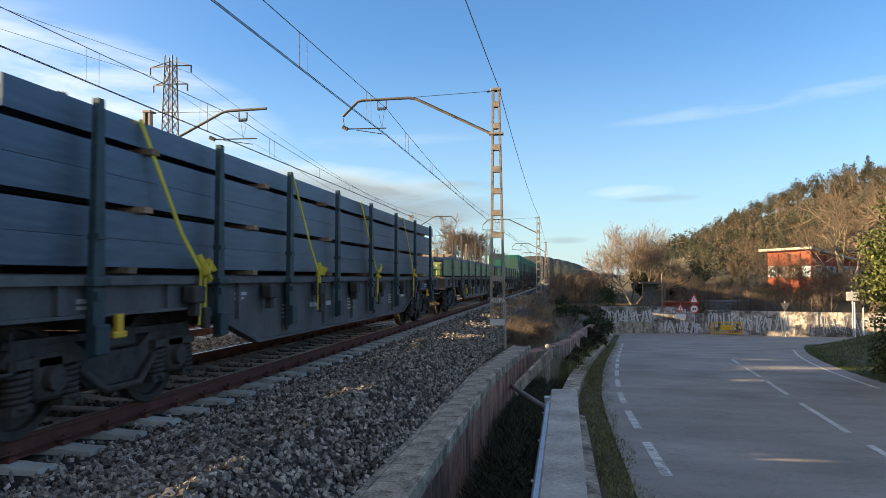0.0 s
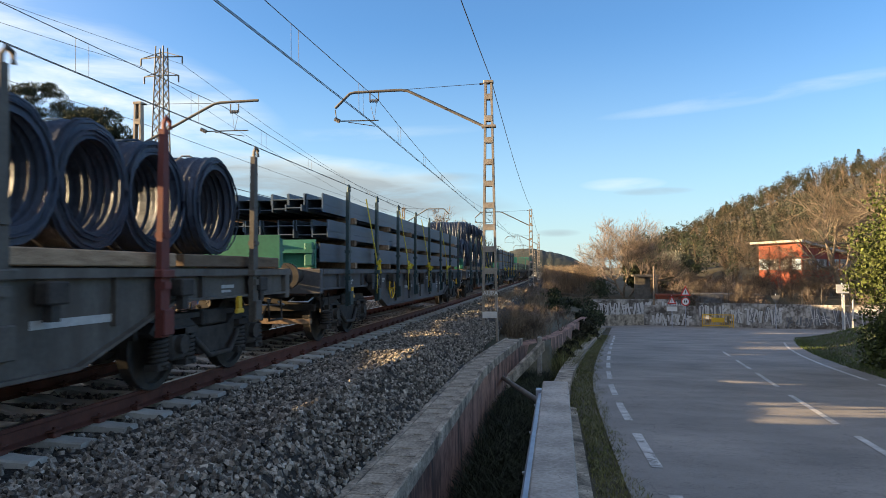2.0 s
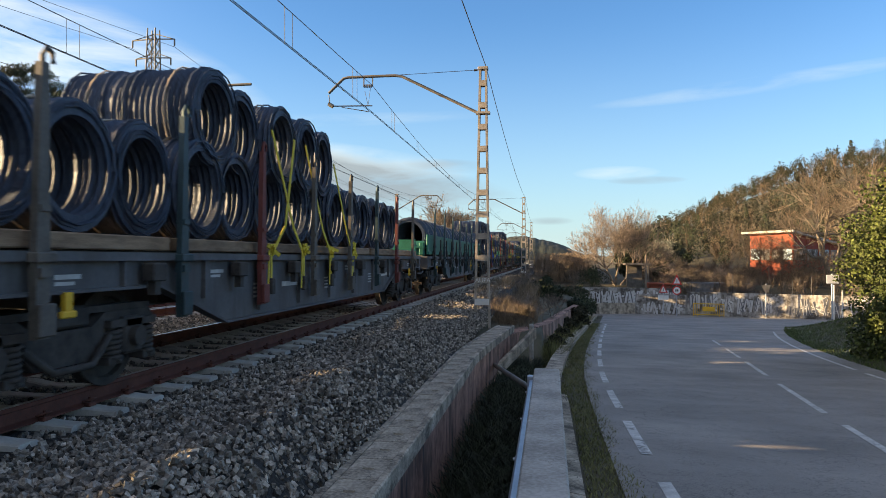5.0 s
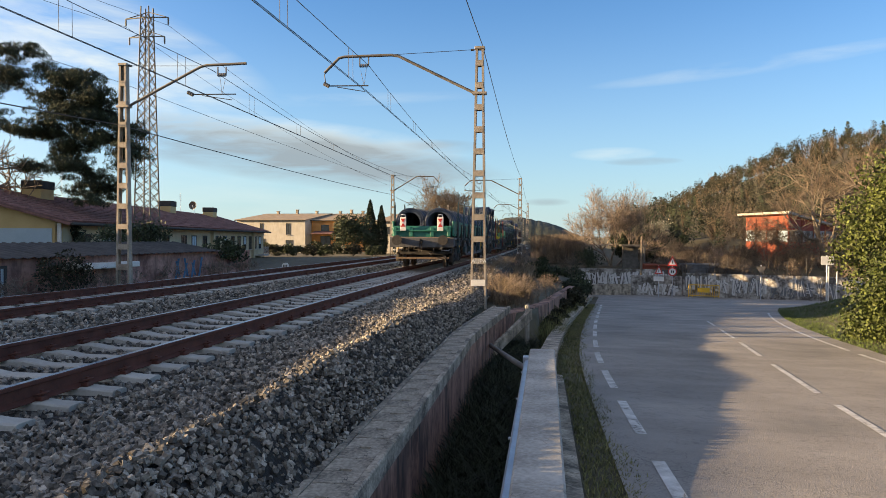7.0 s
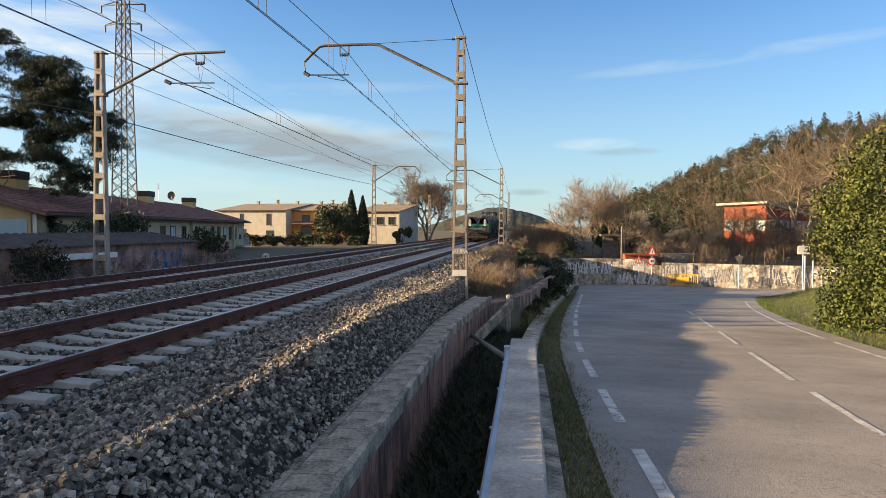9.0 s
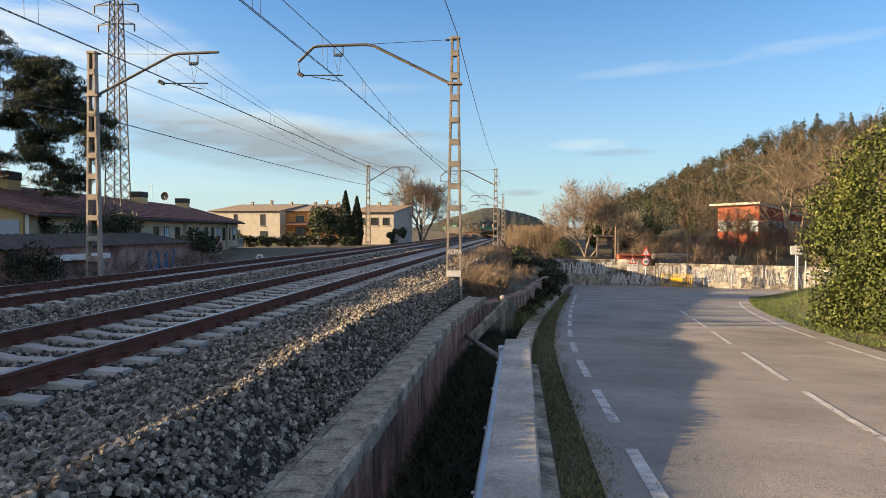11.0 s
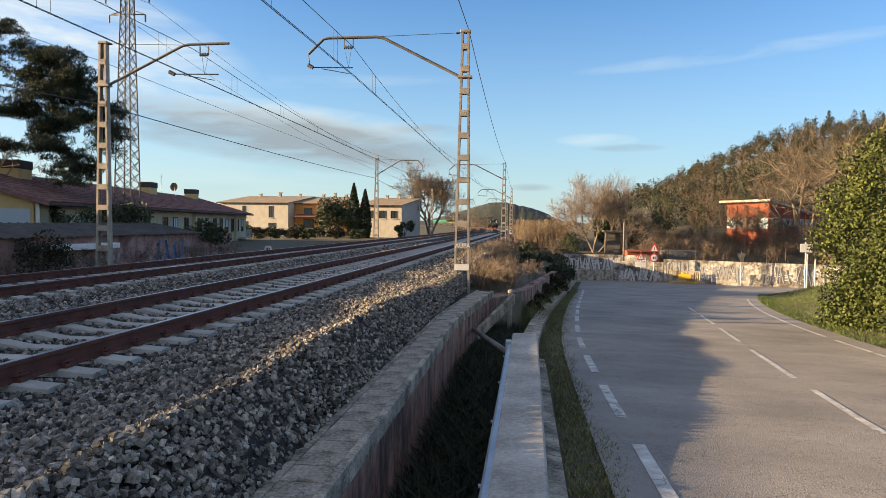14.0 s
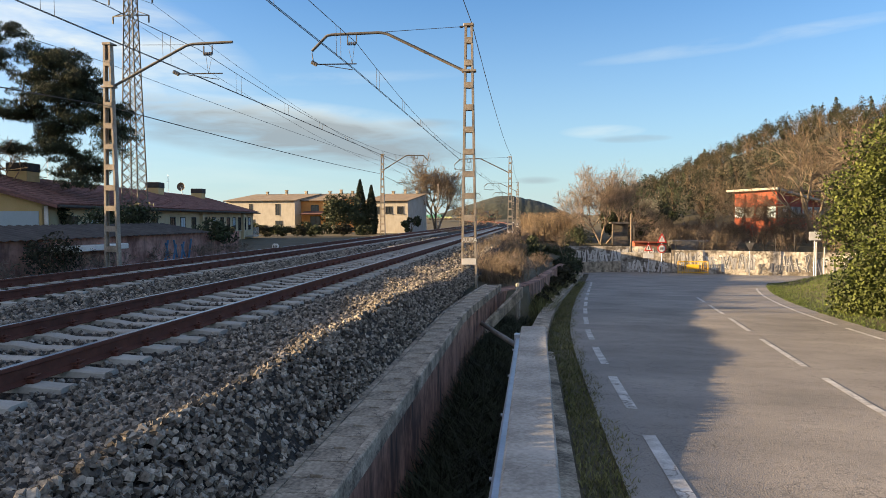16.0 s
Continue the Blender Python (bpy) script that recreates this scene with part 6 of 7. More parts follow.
woods("wooded_slope", "dark evergreen oak woods on the slope", 640, "holm", "leafy", 1, 0.27, 260)
woods("wooded_slope", "scattered dark pines on the slope", 120, "pine", "pine", 2, 0.35, 300)
woods("wooded_slope", "brown leafless trees on the slope", 560, "twig", "bare", 3, 0.4, 70)

# ivy hedge beside the road
hedge = thing("ivy_hedge", "tall thick ivy hedge with sunlit yellow-green leaves", "hedge")
pts = []
hr = np.random.default_rng(9)
cells = []
for k in range(420):
    u = hr.uniform(0, 1)
    base = np.array([8.75 + 2.1 * u, 21.8 - 9.8 * u, 0])
    top = 3.1 + 2.9 * min(1, u * 1.6) + hr.uniform(-0.3, 0.3)
    z = hr.uniform(-1.0, 1.0) if hr.uniform() < 0.2 else hr.uniform(-0.9, top)
    cells.append(base + np.array([hr.normal() * 0.16 + 0.25 * (z / 4), hr.normal() * 0.3, 0]) + np.array([0, 0, z]))
cells = np.array(cells)
k = hr.integers(0, len(cells), 110000)
o = hr.normal(size=(110000, 3))
o /= np.linalg.norm(o, axis=1, keepdims=True)
p = cells[k] + o * (hr.uniform(0.35, 0.75, len(cells))[k] * hr.uniform(0.5, 1.0, 110000))[:, None]
v, f = leaf_quads(p, 0.088, hr, 0.85)
part("leaves", mesh_np("leaves", v, f, "ivy"), None, hedge)
core = Shape()
for i in range(7):
    u = i / 6
    core.tube([(9.5 + 1.9 * u, 21.2 - 9.5 * u, -1.2), (9.6 + 1.9 * u, 21.2 - 9.5 * u, 2.4 + 2.4 * min(1, u * 1.6))], [0.10, 0.05], 6)
part("stems", core, "bark", hedge)

# grass on the verge and on the bank beside the hedge
def verge_spot(rng):
    y = 1.0 + 44 * rng.uniform(0, 1) ** 1.6
    x = rng.uniform(0.32 if y < 11 else road_left(y) - 0.76, road_left(y) - 0.24 + 0.07 * math.sin(y * 2.3) + abs(rng.normal()) * 0.05)
    return (x, y, road_z(y) - 0.02)


def bank_spot(rng):
    y = 16 + 27 * rng.uniform(0, 1)
    x = road_right(y) + 0.5 + rng.uniform(0, 1) ** 1.2 * 7
    return (x, y, ground_z(x, y) - 0.01)


tufts("verge_grass", "short worn grass on the verge beside the parapet", 20000, verge_spot, 0.045, "verge", 0.005, 0.6, 12)
tufts("bank_grass", "fresh green grass on the bank by the hedge", 26000, bank_spot, 0.11, "grass", 0.008, 0.6, 13)
tufts("ditch_weeds", "dark weeds in the ditch", 15000, lambda r: (r.uniform(-1.25, -0.25), r.uniform(2, 19), -1.30), 0.34, "pine", 0.008, 0.8, 14)

def far_ditch_spot(rng):
    y = 19 + 34 * rng.uniform(0, 1) ** 1.2
    a, b = bank_edge(y)[0] + 0.05, road_left(y) - 1.15
    x = a + (b - a) * rng.uniform(0, 1)
    return (x, y, min(-1.3, road_z(y) - 0.75))


tufts("ditch_grass", "tall rank green-brown grass in the ditch along the bank", 9000, far_ditch_spot, 1.0, "verge", 0.010, 0.35, 15)

# far ridges
def ridge(name, label, dist, pts, material):
    s = Shape()
    rows = []
    for az_k, h in pts:
        c, sn = math.cos(az_k), math.sin(az_k)
        rows.append([(dist * sn, dist * c, -6), (dist * 1.02 * sn, dist * 1.02 * c, h * 0.6), (dist * 1.06 * sn, dist * 1.06 * c, h), (dist * 1.3 * sn, dist * 1.3 * c, -6)])
    return tagged(part(name, s.loft(rows, smooth=True), material), label, "hill", kind="structure")


ridge("backdrop_hill", "distant wooded hill", 900, [(a, 3 + 23 * math.exp(-((a + 0.02) / 0.055) ** 2) + 14 * math.exp(-((a + 0.08) / 0.05) ** 2) + 2.5 * noise.noise((a * 30, 0, 0)) + 1.2 * noise.noise((a * 170, 3, 0))) for a in np.linspace(-0.3, 0.4, 260)], "far_hill")
ridge("backdrop_hill", "distant wooded ridge behind the houses", 1100, [(a, 40 + 34 * math.exp(-((a + 0.75) / 0.14) ** 2) * 1.0 - 36 * smooth(-0.75, -0.45, a) + 3 * noise.noise((a * 20, 4, 0))) for a in np.linspace(-1.6, -0.3, 60)], "far_hill")

# ---- freight train ----
SPEED = 22.5
PITCH, HALF, LIFT = 18.82, 8.66, 0.14
RIDERS = []                      # (object, its pose on the wagon, the wagon's middle at 0 s)
random.seed(5)


def wheel_mesh():
    s, seg = Shape(), 28
    prof = [(-0.02, 0.06), (-0.02, 0.40), (-0.065, 0.41), (-0.065, 0.452), (0.055, 0.448), (0.07, 0.475), (0.085, 0.47), (0.085, 0.40), (0.03, 0.39), (0.02, 0.12), (0.06, 0.09), (0.06, 0.05)]
    s.loft([[(x, rr * math.cos(2 * math.pi * k / seg), rr * math.sin(2 * math.pi * k / seg)) for x, rr in prof] for k in range(seg + 1)], smooth=False)
    return s.mesh("wheel", "running")


def spring_mesh():
    s = Shape()
    s.tube([(0.09 * math.cos(a), 0.09 * math.sin(a), -0.15 + 0.30 * a / 40.8) for a in np.linspace(0, 40.8, 40)], 0.024, 4)
    return s.mesh("spring", "running")


WHEEL, SPRING = wheel_mesh(), spring_mesh()


def bogie_frame():
    s = Shape()
    for sx in (-1, 1):
        x = sx * 1.10
        s.prism([(-1.35, 0.62), (-1.25, 0.72), (-0.55, 0.72), (-0.35, 0.60), (0.35, 0.60), (0.55, 0.72), (1.25, 0.72), (1.35, 0.62), (1.25, 0.56), (0.62, 0.54),
                 (0.36, 0.30), (-0.36, 0.30), (-0.62, 0.54), (-1.25, 0.56)], 0, x - 0.08, x + 0.08)
        s.box(x - 0.10, x + 0.10, -0.30, 0.30, 0.62, 0.80, cut=0.02).box(x - 0.06, x + 0.06, -1.3, 1.3, 0.72, 0.78)
        s.tube([(x + sx * 0.12, -0.55, 0.50), (x + sx * 0.16, -0.25, 0.28), (x + sx * 0.16, 0.25, 0.28), (x + sx * 0.12, 0.55, 0.50)], 0.035, 6)
    s.box(-1.1, 1.1, -0.22, 0.22, 0.45, 0.75, cut=0.03)
    s.box(-1.05, 1.05, -1.42, -1.34, 0.55, 0.66).box(-1.05, 1.05, 1.34, 1.42, 0.55, 0.66)
    return s.mesh("bogie", "running")


BOGIE = bogie_frame()
axlebox = Shape()
axlebox.box(-0.1, 0.1, -0.16, 0.16, -0.17, 0.19, cut=0.03).tube([(0.1, 0, 0), (0.17, 0, 0)], 0.10, 10)
axlebox.box(-0.07, 0.09, -0.38, -0.16, -0.24, -0.17).box(-0.07, 0.09, 0.16, 0.38, -0.24, -0.17).box(-0.07, 0.10, -0.37, 0.37, 0.10, 0.17)
AXLEBOX = axlebox.mesh("axlebox", "running")
axle = Shape().tube([(-1.0, 0, 0), (1.0, 0, 0)], 0.08, 10).mesh("axle", "running")
hand = Shape()
hand.tube([(0, 0.25 * math.cos(a), 0.25 * math.sin(a)) for a in np.linspace(0, 2 * math.pi, 25)], 0.017, 6)
for k in range(5):
    a = 2 * math.pi * k / 5
    hand.tube([(0, 0, 0), (0, 0.25 * math.cos(a), 0.25 * math.sin(a))], 0.013, 5)
hand.tube([(-0.06, 0, 0), (0.03, 0, 0)], 0.04, 8)
HANDWHEEL = hand.mesh("handwheel", "yellow")
buf = Shape()
buf.tube([(0, 0.0, 0), (0, 0.34, 0)], 0.12, 12).tube([(0, 0.34, 0), (0, 0.58, 0)], 0.085, 12).tube([(0, 0.57, 0), (0, 0.62, 0)], [0.215, 0.21], 18)
BUFFER = buf.mesh("buffer", "running")
hookm = Shape()
hookm.box(-0.05, 0.05, 0, 0.3, -0.06, 0.06, cut=0.01).tube([(0, 0.28, 0.05), (0, 0.42, 0.06), (0, 0.46, -0.04), (0, 0.36, -0.10)], 0.04, 6)
hookm.tube([(-0.05, 0.30, 0), (-0.06, 0.42, -0.45), (0.06, 0.42, -0.45), (0.05, 0.30, 0)], 0.022, 6)
HOOK = hookm.mesh("coupling_hook", "running")


def stake_mesh(name, top, material, hooked):
    """A tapered stake in a pocket, bent to a hook on top where it has one; its foot is on the sill, outwards is +x."""
    s = Shape()
    s.prism([(-0.075, -0.62), (0.075, -0.62), (0.075, 0.0), (0.04, top), (-0.04, top), (-0.075, 0.0)], 0, 0.0, 0.06)
    s.box(0.06, 0.11, -0.09, 0.09, -0.60, -0.35, cut=0.01).box(0.0, 0.10, -0.11, 0.11, -0.04, 0.04, cut=0.01)
    s.box(-0.02, 0.08, -0.055, 0.055, 0.35, 0.40).box(-0.02, 0.09, -0.06, 0.06, -0.15, -0.08)
    if hooked:
        s.tube([(0.03, 0, top - 0.35), (0.03, 0, top + 0.06), (0.03, 0.05, top + 0.13), (0.03, 0.11, top + 0.10), (0.03, 0.12, top + 0.02)], 0.022, 6)
    return s.mesh(name, material)


STAKES = {k: stake_mesh("stake", *v) for k, v in dict(teal=(1.52, "stake", False), hook=(1.48, "stake", True), red=(1.42, "stake_red", True), taupe=(1.48, "stake_taupe", True),
                                                       post=(1.35, "stake_taupe", False)).items()}
pocket = Shape()
pocket.box(0.0, 0.13, -0.12, 0.12, -0.20, -0.02, cut=0.015).box(0.02, 0.10, -0.05, 0.05, -0.33, -0.2)
POCKET = pocket.mesh("stake_pocket", "running")


def wagon(label, s0, paint="wagon_grey", stakes=("hook",), green_side=False, strap=None, end_paint="wagon_green", wheel_at=(-3.8,), board=None, front_paint="wagon_green", digit="1"):
    """A bogie flat wagon with fish-bellied sills. Origin on the rails at its middle; +y is the way it goes, +x the side seen."""
    w = thing("flat_wagon", label, "freight wagon", "wagons of the train")
    RIDERS.append((w, pose(0, 0, LIFT), s0))
    for sx in (-1, 1):
        x = sx * 1.34
        s = Shape()
        s.prism([(-HALF, 0.80), (-5.6, 0.80), (-4.1, 0.31), (4.1, 0.31), (5.6, 0.80), (HALF, 0.80), (HALF, 1.06), (-HALF, 1.06)], 0, x - sx * 0.03, x - sx * 0.05)
        s.box(x - sx * 0.12, x + sx * 0.05, -HALF, HALF, 1.05, 1.13)
        for a, b in (((-HALF, 0.80), (-5.6, 0.80)), ((-5.6, 0.80), (-4.1, 0.31)), ((-4.1, 0.31), (4.1, 0.31)), ((4.1, 0.31), (5.6, 0.80)), ((5.6, 0.80), (HALF, 0.80))):
            s.bar((x - sx * 0.03, a[0], a[1]), (x - sx * 0.03, b[0], b[1]), 0.13, 0.03)
        sill = part("side_sill", s, paint, w)
        for k in range(11):
            y = -7.7 + 1.54 * k
            zb = 0.82 if abs(y) > 5.4 else (0.62 if abs(y) > 4.4 else 0.38)
            part("rib", Shape().box(x - sx * 0.03, x + sx * 0.02, y - 0.03, y + 0.03, zb, 1.05), paint, sill)
        for k in range(6):
            y = -6.9 + 2.76 * k + random.uniform(-0.4, 0.4)
            part("stencil", Shape().box(x - sx * 0.03, x - sx * 0.026, y - 0.16, y + 0.16, 0.90, 0.94).box(x - sx * 0.03, x - sx * 0.026, y - 0.16, y + 0.08, 0.85, 0.88)
                 if abs(y) > 4.4 or k % 2 else Shape().box(x - sx * 0.03, x - sx * 0.026, y - 0.5, y + 0.5, 0.66, 0.73), "stencil", sill, "white stencilled lettering")
        if sx > 0:
            for k in range(3):
                y = -3.0 + 3.0 * k
                part("lettering_panel", Shape().box(x - 0.0295, x - 0.026, y - 0.22, y + 0.22, 0.55, 0.58).box(x - 0.0295, x - 0.026, y - 0.22, y + 0.18, 0.61, 0.635)
                     .box(x - 0.0295, x - 0.026, y - 0.22, y + 0.2, 0.665, 0.69).box(x - 0.0295, x - 0.026, y - 0.22, y + 0.1, 0.72, 0.745), "stencil", sill)
    part("floor", Shape().box(-1.22, 1.22, -HALF, HALF, 1.06, 1.145), "running", w)
    part("centre_sill", Shape().box(-0.28, 0.28, -HALF, HALF, 0.70, 1.05), "running", w)
    for k, y in enumerate((-3.4, 0.2, 3.1)):
        part("air_tank" if k == 1 else "brake_box", Shape().tube([(0.5, y - 0.5, 0.62), (0.5, y + 0.5, 0.62)], 0.19, 12) if k == 1 else Shape().box(0.2, 0.8, y - 0.3, y + 0.3, 0.5, 0.95, cut=0.02), "running", w)
    for sy in (-1, 1):
        end = part("end_sill", Shape().box(-1.38, 1.38, sy * HALF - 0.14, sy * HALF, 0.72, 1.14, cut=0.015), paint, w)
        m = Matrix.Rotation(0 if sy > 0 else math.pi, 4, "Z")
        for sx in (-1, 1):
            part("buffer", BUFFER, None, end, m=m @ pose(sx * 0.975, HALF, 1.02))
        part("coupling_hook", HOOK, None, end, m=m @ pose(0, HALF, 0.98))
        for sx in (-1, 1):
            s = Shape().tube([(sx * 0.5, sy * HALF, 0.85), (sx * 0.55, sy * (HALF + 0.25), 0.62), (sx * 0.45, sy * (HALF + 0.30), 0.40), (sx * 0.3, sy * (HALF + 0.15), 0.5)], 0.022, 6)
            part("brake_hose", s, "running", end)
            s = Shape().tube([(sx * 1.28, sy * (HALF - 0.1), 0.72), (sx * 1.30, sy * (HALF - 0.1), 0.42), (sx * 1.30, sy * (HALF - 0.55), 0.42), (sx * 1.28, sy * (HALF - 0.55), 0.72)], 0.018, 6)
            part("step", s, "running", end)
            s = Shape().tube([(sx * 1.2, sy * HALF, 0.66), (sx * 1.2, sy * (HALF + 0.24), 0.60), (sx * 0.86, sy * (HALF + 0.24), 0.60), (sx * 0.86, sy * HALF, 0.66)], 0.014, 5)
            part("shunter_handle", s, "galv", end)
        if sy < 0:
            me = lettering(digit, 0.16)
            me.materials.append(M["stencil"])
            part("numeral", me, None, end, "white painted numeral", m=pose(0.98, -HALF - 0.004, 0.86))
        eb = part("end_board", Shape().prism([(sy * (HALF - 0.05), 1.15), (sy * (HALF + 0.03), 1.15), (sy * (HALF + 0.03), 1.46), (sy * (HALF - 0.01), 1.63), (sy * (HALF - 0.05), 1.63)], 0, -1.24, 1.24), end_paint if sy < 0 else front_paint, w,
                  "painted hinged end board")
        for x in (-1.16, -0.45, 0.45, 1.16):
            part("board_rib", Shape().box(x - 0.07, x + 0.07, sy * (HALF + 0.03), sy * (HALF + 0.12), 1.18, 1.58, cut=0.015), end_paint if sy < 0 else front_paint, eb)
        part("board_ledge", Shape().box(-1.24, 1.24, sy * (HALF + 0.03), sy * (HALF + 0.14), 1.40, 1.46), end_paint if sy < 0 else front_paint, eb)
        part("hinge_plate", Shape().box(-1.2, 1.2, sy * (HALF - 0.1), sy * (HALF + 0.12), 1.11, 1.16), "wood", eb)
        bg = part("bogie", BOGIE, None, w, m=pose(0, sy * 6.75, -LIFT))
        for ay in (-0.9, 0.9):
            part("axle", axle, None, bg, m=pose(0, ay, 0.45))
            for sx in (-1, 1):
                part("wheel", WHEEL, None, bg, m=pose(sx * 0.87, ay, 0.45, 0, 0, 180 if sx < 0 else 0))
                part("axlebox", AXLEBOX, None, bg, m=pose(sx * 1.15, ay, 0.47, 0, 0, 180 if sx < 0 else 0))
                for dy in (-0.27, 0.27):
                    part("spring", SPRING, None, bg, m=pose(sx * 1.17, ay + dy, 0.40))
        for sx in (-1, 1):
            part("brake_lever", Shape().box(sx * 1.36, sx * 1.40, sy * 7.0 - 0.045, sy * 7.0 + 0.045, 0.64, 0.80).box(sx * 1.36, sx * 1.41, sy * 7.0 - 0.09, sy * 7.0 + 0.09, 0.59, 0.65, cut=0.012), "yellow", w, "yellow brake lever")
    part("track_beam", Shape().box(-1.15, 1.15, -HALF - 0.02, -HALF + 0.1, 0.22, 0.30), "wood", w)
    for y in wheel_at:
        for sx in (-1, 1):
            part("handwheel", HANDWHEEL, None, w, "yellow spoked handwheel", m=pose(sx * 1.40, sx * y, 0.72))
    ys_st = (-7.6, -5.4, -3.15, -0.9, 1.45, 3.65, 5.9, 8.0) if green_side else (-7.35, -5.25, -3.18, -1.06, 1.06, 3.18, 5.25, 7.35)
    for i, y in enumerate(ys_st):
        for sx in (-1, 1):
            kind = stakes[(i + (sx < 0)) % len(stakes)]
            part("stake", STAKES[kind], None, w, m=pose(sx * 1.38, y, 1.08, 0, 0, 180 if sx < 0 else 0))
    for k in range(8):
        y = -5.8 + 1.9 * k
        if abs(y) < 8:
            for sx in (-1, 1):
                part("stake_pocket", POCKET, None, w, m=pose(sx * 1.36, y, 1.05, 0, 0, 180 if sx < 0 else 0))
    if green_side:
        for sx in (-1, 1):
            for k in range(6):
                y0, y1 = -8.5 + k * 2.84, -8.5 + k * 2.84 + 2.80
                sd = part("side_board", Shape().box(sx * 1.27, sx * 1.33, y0, y1, 1.20, 1.84, cut=0.012), "wagon_green", w, "green painted drop side")
                part("side_rib", Shape().box(sx * 1.33, sx * 1.37, y0 + 0.02, y1 - 0.02, 1.20, 1.29).box(sx * 1.33, sx * 1.36, y0 + 0.02, y1 - 0.02, 1.74, 1.83)
                     .box(sx * 1.33, sx * 1.355, y0 + 0.02, y1 - 0.02, 1.48, 1.54), "wagon_green", sd)
                for yy in (y0 + 0.7, y1 - 0.7):
                    latch = Shape().box(sx * 1.34, sx * 1.46, yy - 0.06, yy + 0.06, 1.02, 1.30, cut=0.01).tube([(sx * 1.40, yy - 0.16, 1.05), (sx * 1.42, yy, 1.45), (sx * 1.42, yy + 0.03, 1.72)], 0.028, 6)
                    latch.tube([(sx * 1.42, yy + 0.15, 1.02), (sx * 1.44, yy - 0.02, 1.35)], 0.022, 6)
                    part("latch", latch, "running", sd)
    if board:
        for k in range(6):
            y = -7.9 + 2.75 * k
            for sx in (-1, 1):
                part("deck_timber", Shape().box(sx * 0.82, sx * 1.30, y - 0.0, y + 2.6, 1.15, 1.29, cut=0.012), "wood", w, "rough timber bearer")
    for y, lean, colour, top in strap or ():
        p = [(1.30, y + lean, top), (1.42, y + lean * 0.45, 1.55), (1.43, y, 1.12), (1.42, y + 0.02, 0.62)]
        s = Shape()
        for a, b in zip(p, p[1:]):
            s.bar(a, b, 0.012, 0.055, up=(0, 1, 0.2))
        st = part("strap", s, colour, w, "webbing lashing strap")
        part("ratchet", Shape().box(1.40, 1.47, y - 0.05, y + 0.06, 0.58, 0.80, cut=0.012), "running", st)
        knot = Shape()
        rk = random.Random(int(y * 10) + 77)
        for _ in range(6):
            c = Vector((1.45, y + rk.uniform(-0.10, 0.10), 1.22 + rk.uniform(-0.07, 0.07)))
            dv = Vector((rk.uniform(-0.2, 0.5), rk.uniform(-1, 1), rk.uniform(-0.8, 0.8))).normalized() * rk.uniform(0.05, 0.13)
            knot.bar(c - dv, c + dv, 0.03, 0.05, up=(0.3, 0.2, 1))
        part("strap_knot", knot, colour, st, "bunched end of the strap")
        part("strap_tail", Shape().bar((1.44, y - 0.10, 1.18), (1.44, y - 0.13, 0.62), 0.012, 0.035, up=(0, 1, 0)), colour, st)
    return w


def coil_mesh(length, r_out, r_in, seed, along_x=True, rings=46):
    """Wire rod coil: a hollow body ribbed by its loops of rod, with loose loops at both ends and binding wires."""
    rnd = random.Random(seed)
    s, seg, prof = Shape(), 24, []
    for i in range(rings + 1):
        t = -length / 2 + length * i / rings
        prof.append((t + rnd.uniform(-0.006, 0.006), r_out - (0.035 if i % 2 else 0.0) - rnd.uniform(0.0, 0.022)))
    for i in range(45):
        t = length / 2 - length * i / 44
        prof.append((t + rnd.uniform(-0.010, 0.010), r_in + (0.034 if i % 2 else 0.0) + rnd.uniform(-0.022, 0.018)))
    prof.append(prof[0])
    wob = [(rnd.uniform(0, 6.28), rnd.uniform(-0.012, 0.012)) for _ in prof]
    wob[-1] = wob[0]
    s.loft([[(t, (rr + w * math.sin(2 * a + ph)) * math.cos(a), (rr + w * math.sin(2 * a + ph)) * math.sin(a)) for (t, rr), (ph, w) in zip(prof, wob)]
            for a in np.linspace(0, 2 * math.pi, seg + 1)], smooth=False)
    loops = [(-length / 2 + length * rnd.random(), r_out - rnd.uniform(-0.012, 0.01), 0.014) for _ in range(5)]
    for sx in (-1, 1):
        loops += [(sx * (length / 2 + rnd.uniform(-0.01, 0.04)), rnd.uniform(r_in + 0.02, r_out - 0.01), 0.012) for _ in range(4)]
    lp, bind = Shape(), []
    for t, rr, w in loops:
        ph, sk = rnd.uniform(0, 6.28), rnd.uniform(-0.05, 0.05)
        lp.tube([(t + sk * math.sin(a + ph), rr * math.cos(a), rr * math.sin(a)) for a in np.linspace(0, 2 * math.pi, 17)], w, 3, cap=False)
    for t in (-0.3 * length, 0.3 * length):
        bind.append(Shape().tube([(t, (r_out + 0.008) * math.cos(a), (r_out + 0.008) * math.sin(a)) for a in np.linspace(0, 2 * math.pi, 21)], 0.014, 3, cap=False))
    if along_x:
        for q in (s, lp, *bind):
            q.v = [(x, y * 0.935, z) for x, y, z in q.v]
    return s.mesh("body", "coil"), lp.mesh("loose_rod", "coil"), [b.mesh("binding_wire", "mast") for b in bind]


def wire_coil(meshes, label, group):
    """One coil: its body, its loose loops and two binding wires."""
    ob = thing("wire_coil", label, "wire coil", group)
    part("body", meshes[0], None, ob)
    part("loose_rod", meshes[1], None, ob)["kind"] = "stuff"
    for b in meshes[2]:
        part("binding_wire", b, None, ob, "pale binding wire")
    return ob


COILS_X = [coil_mesh(1.78, 0.64, 0.46, k) for k in range(3)]
COILS_Y = [coil_mesh(1.62, 0.63, 0.46, 10 + k, along_x=False, rings=34) for k in range(2)]


def ride(ob, m, s0):
    RIDERS.append((ob, m, s0))
    return ob


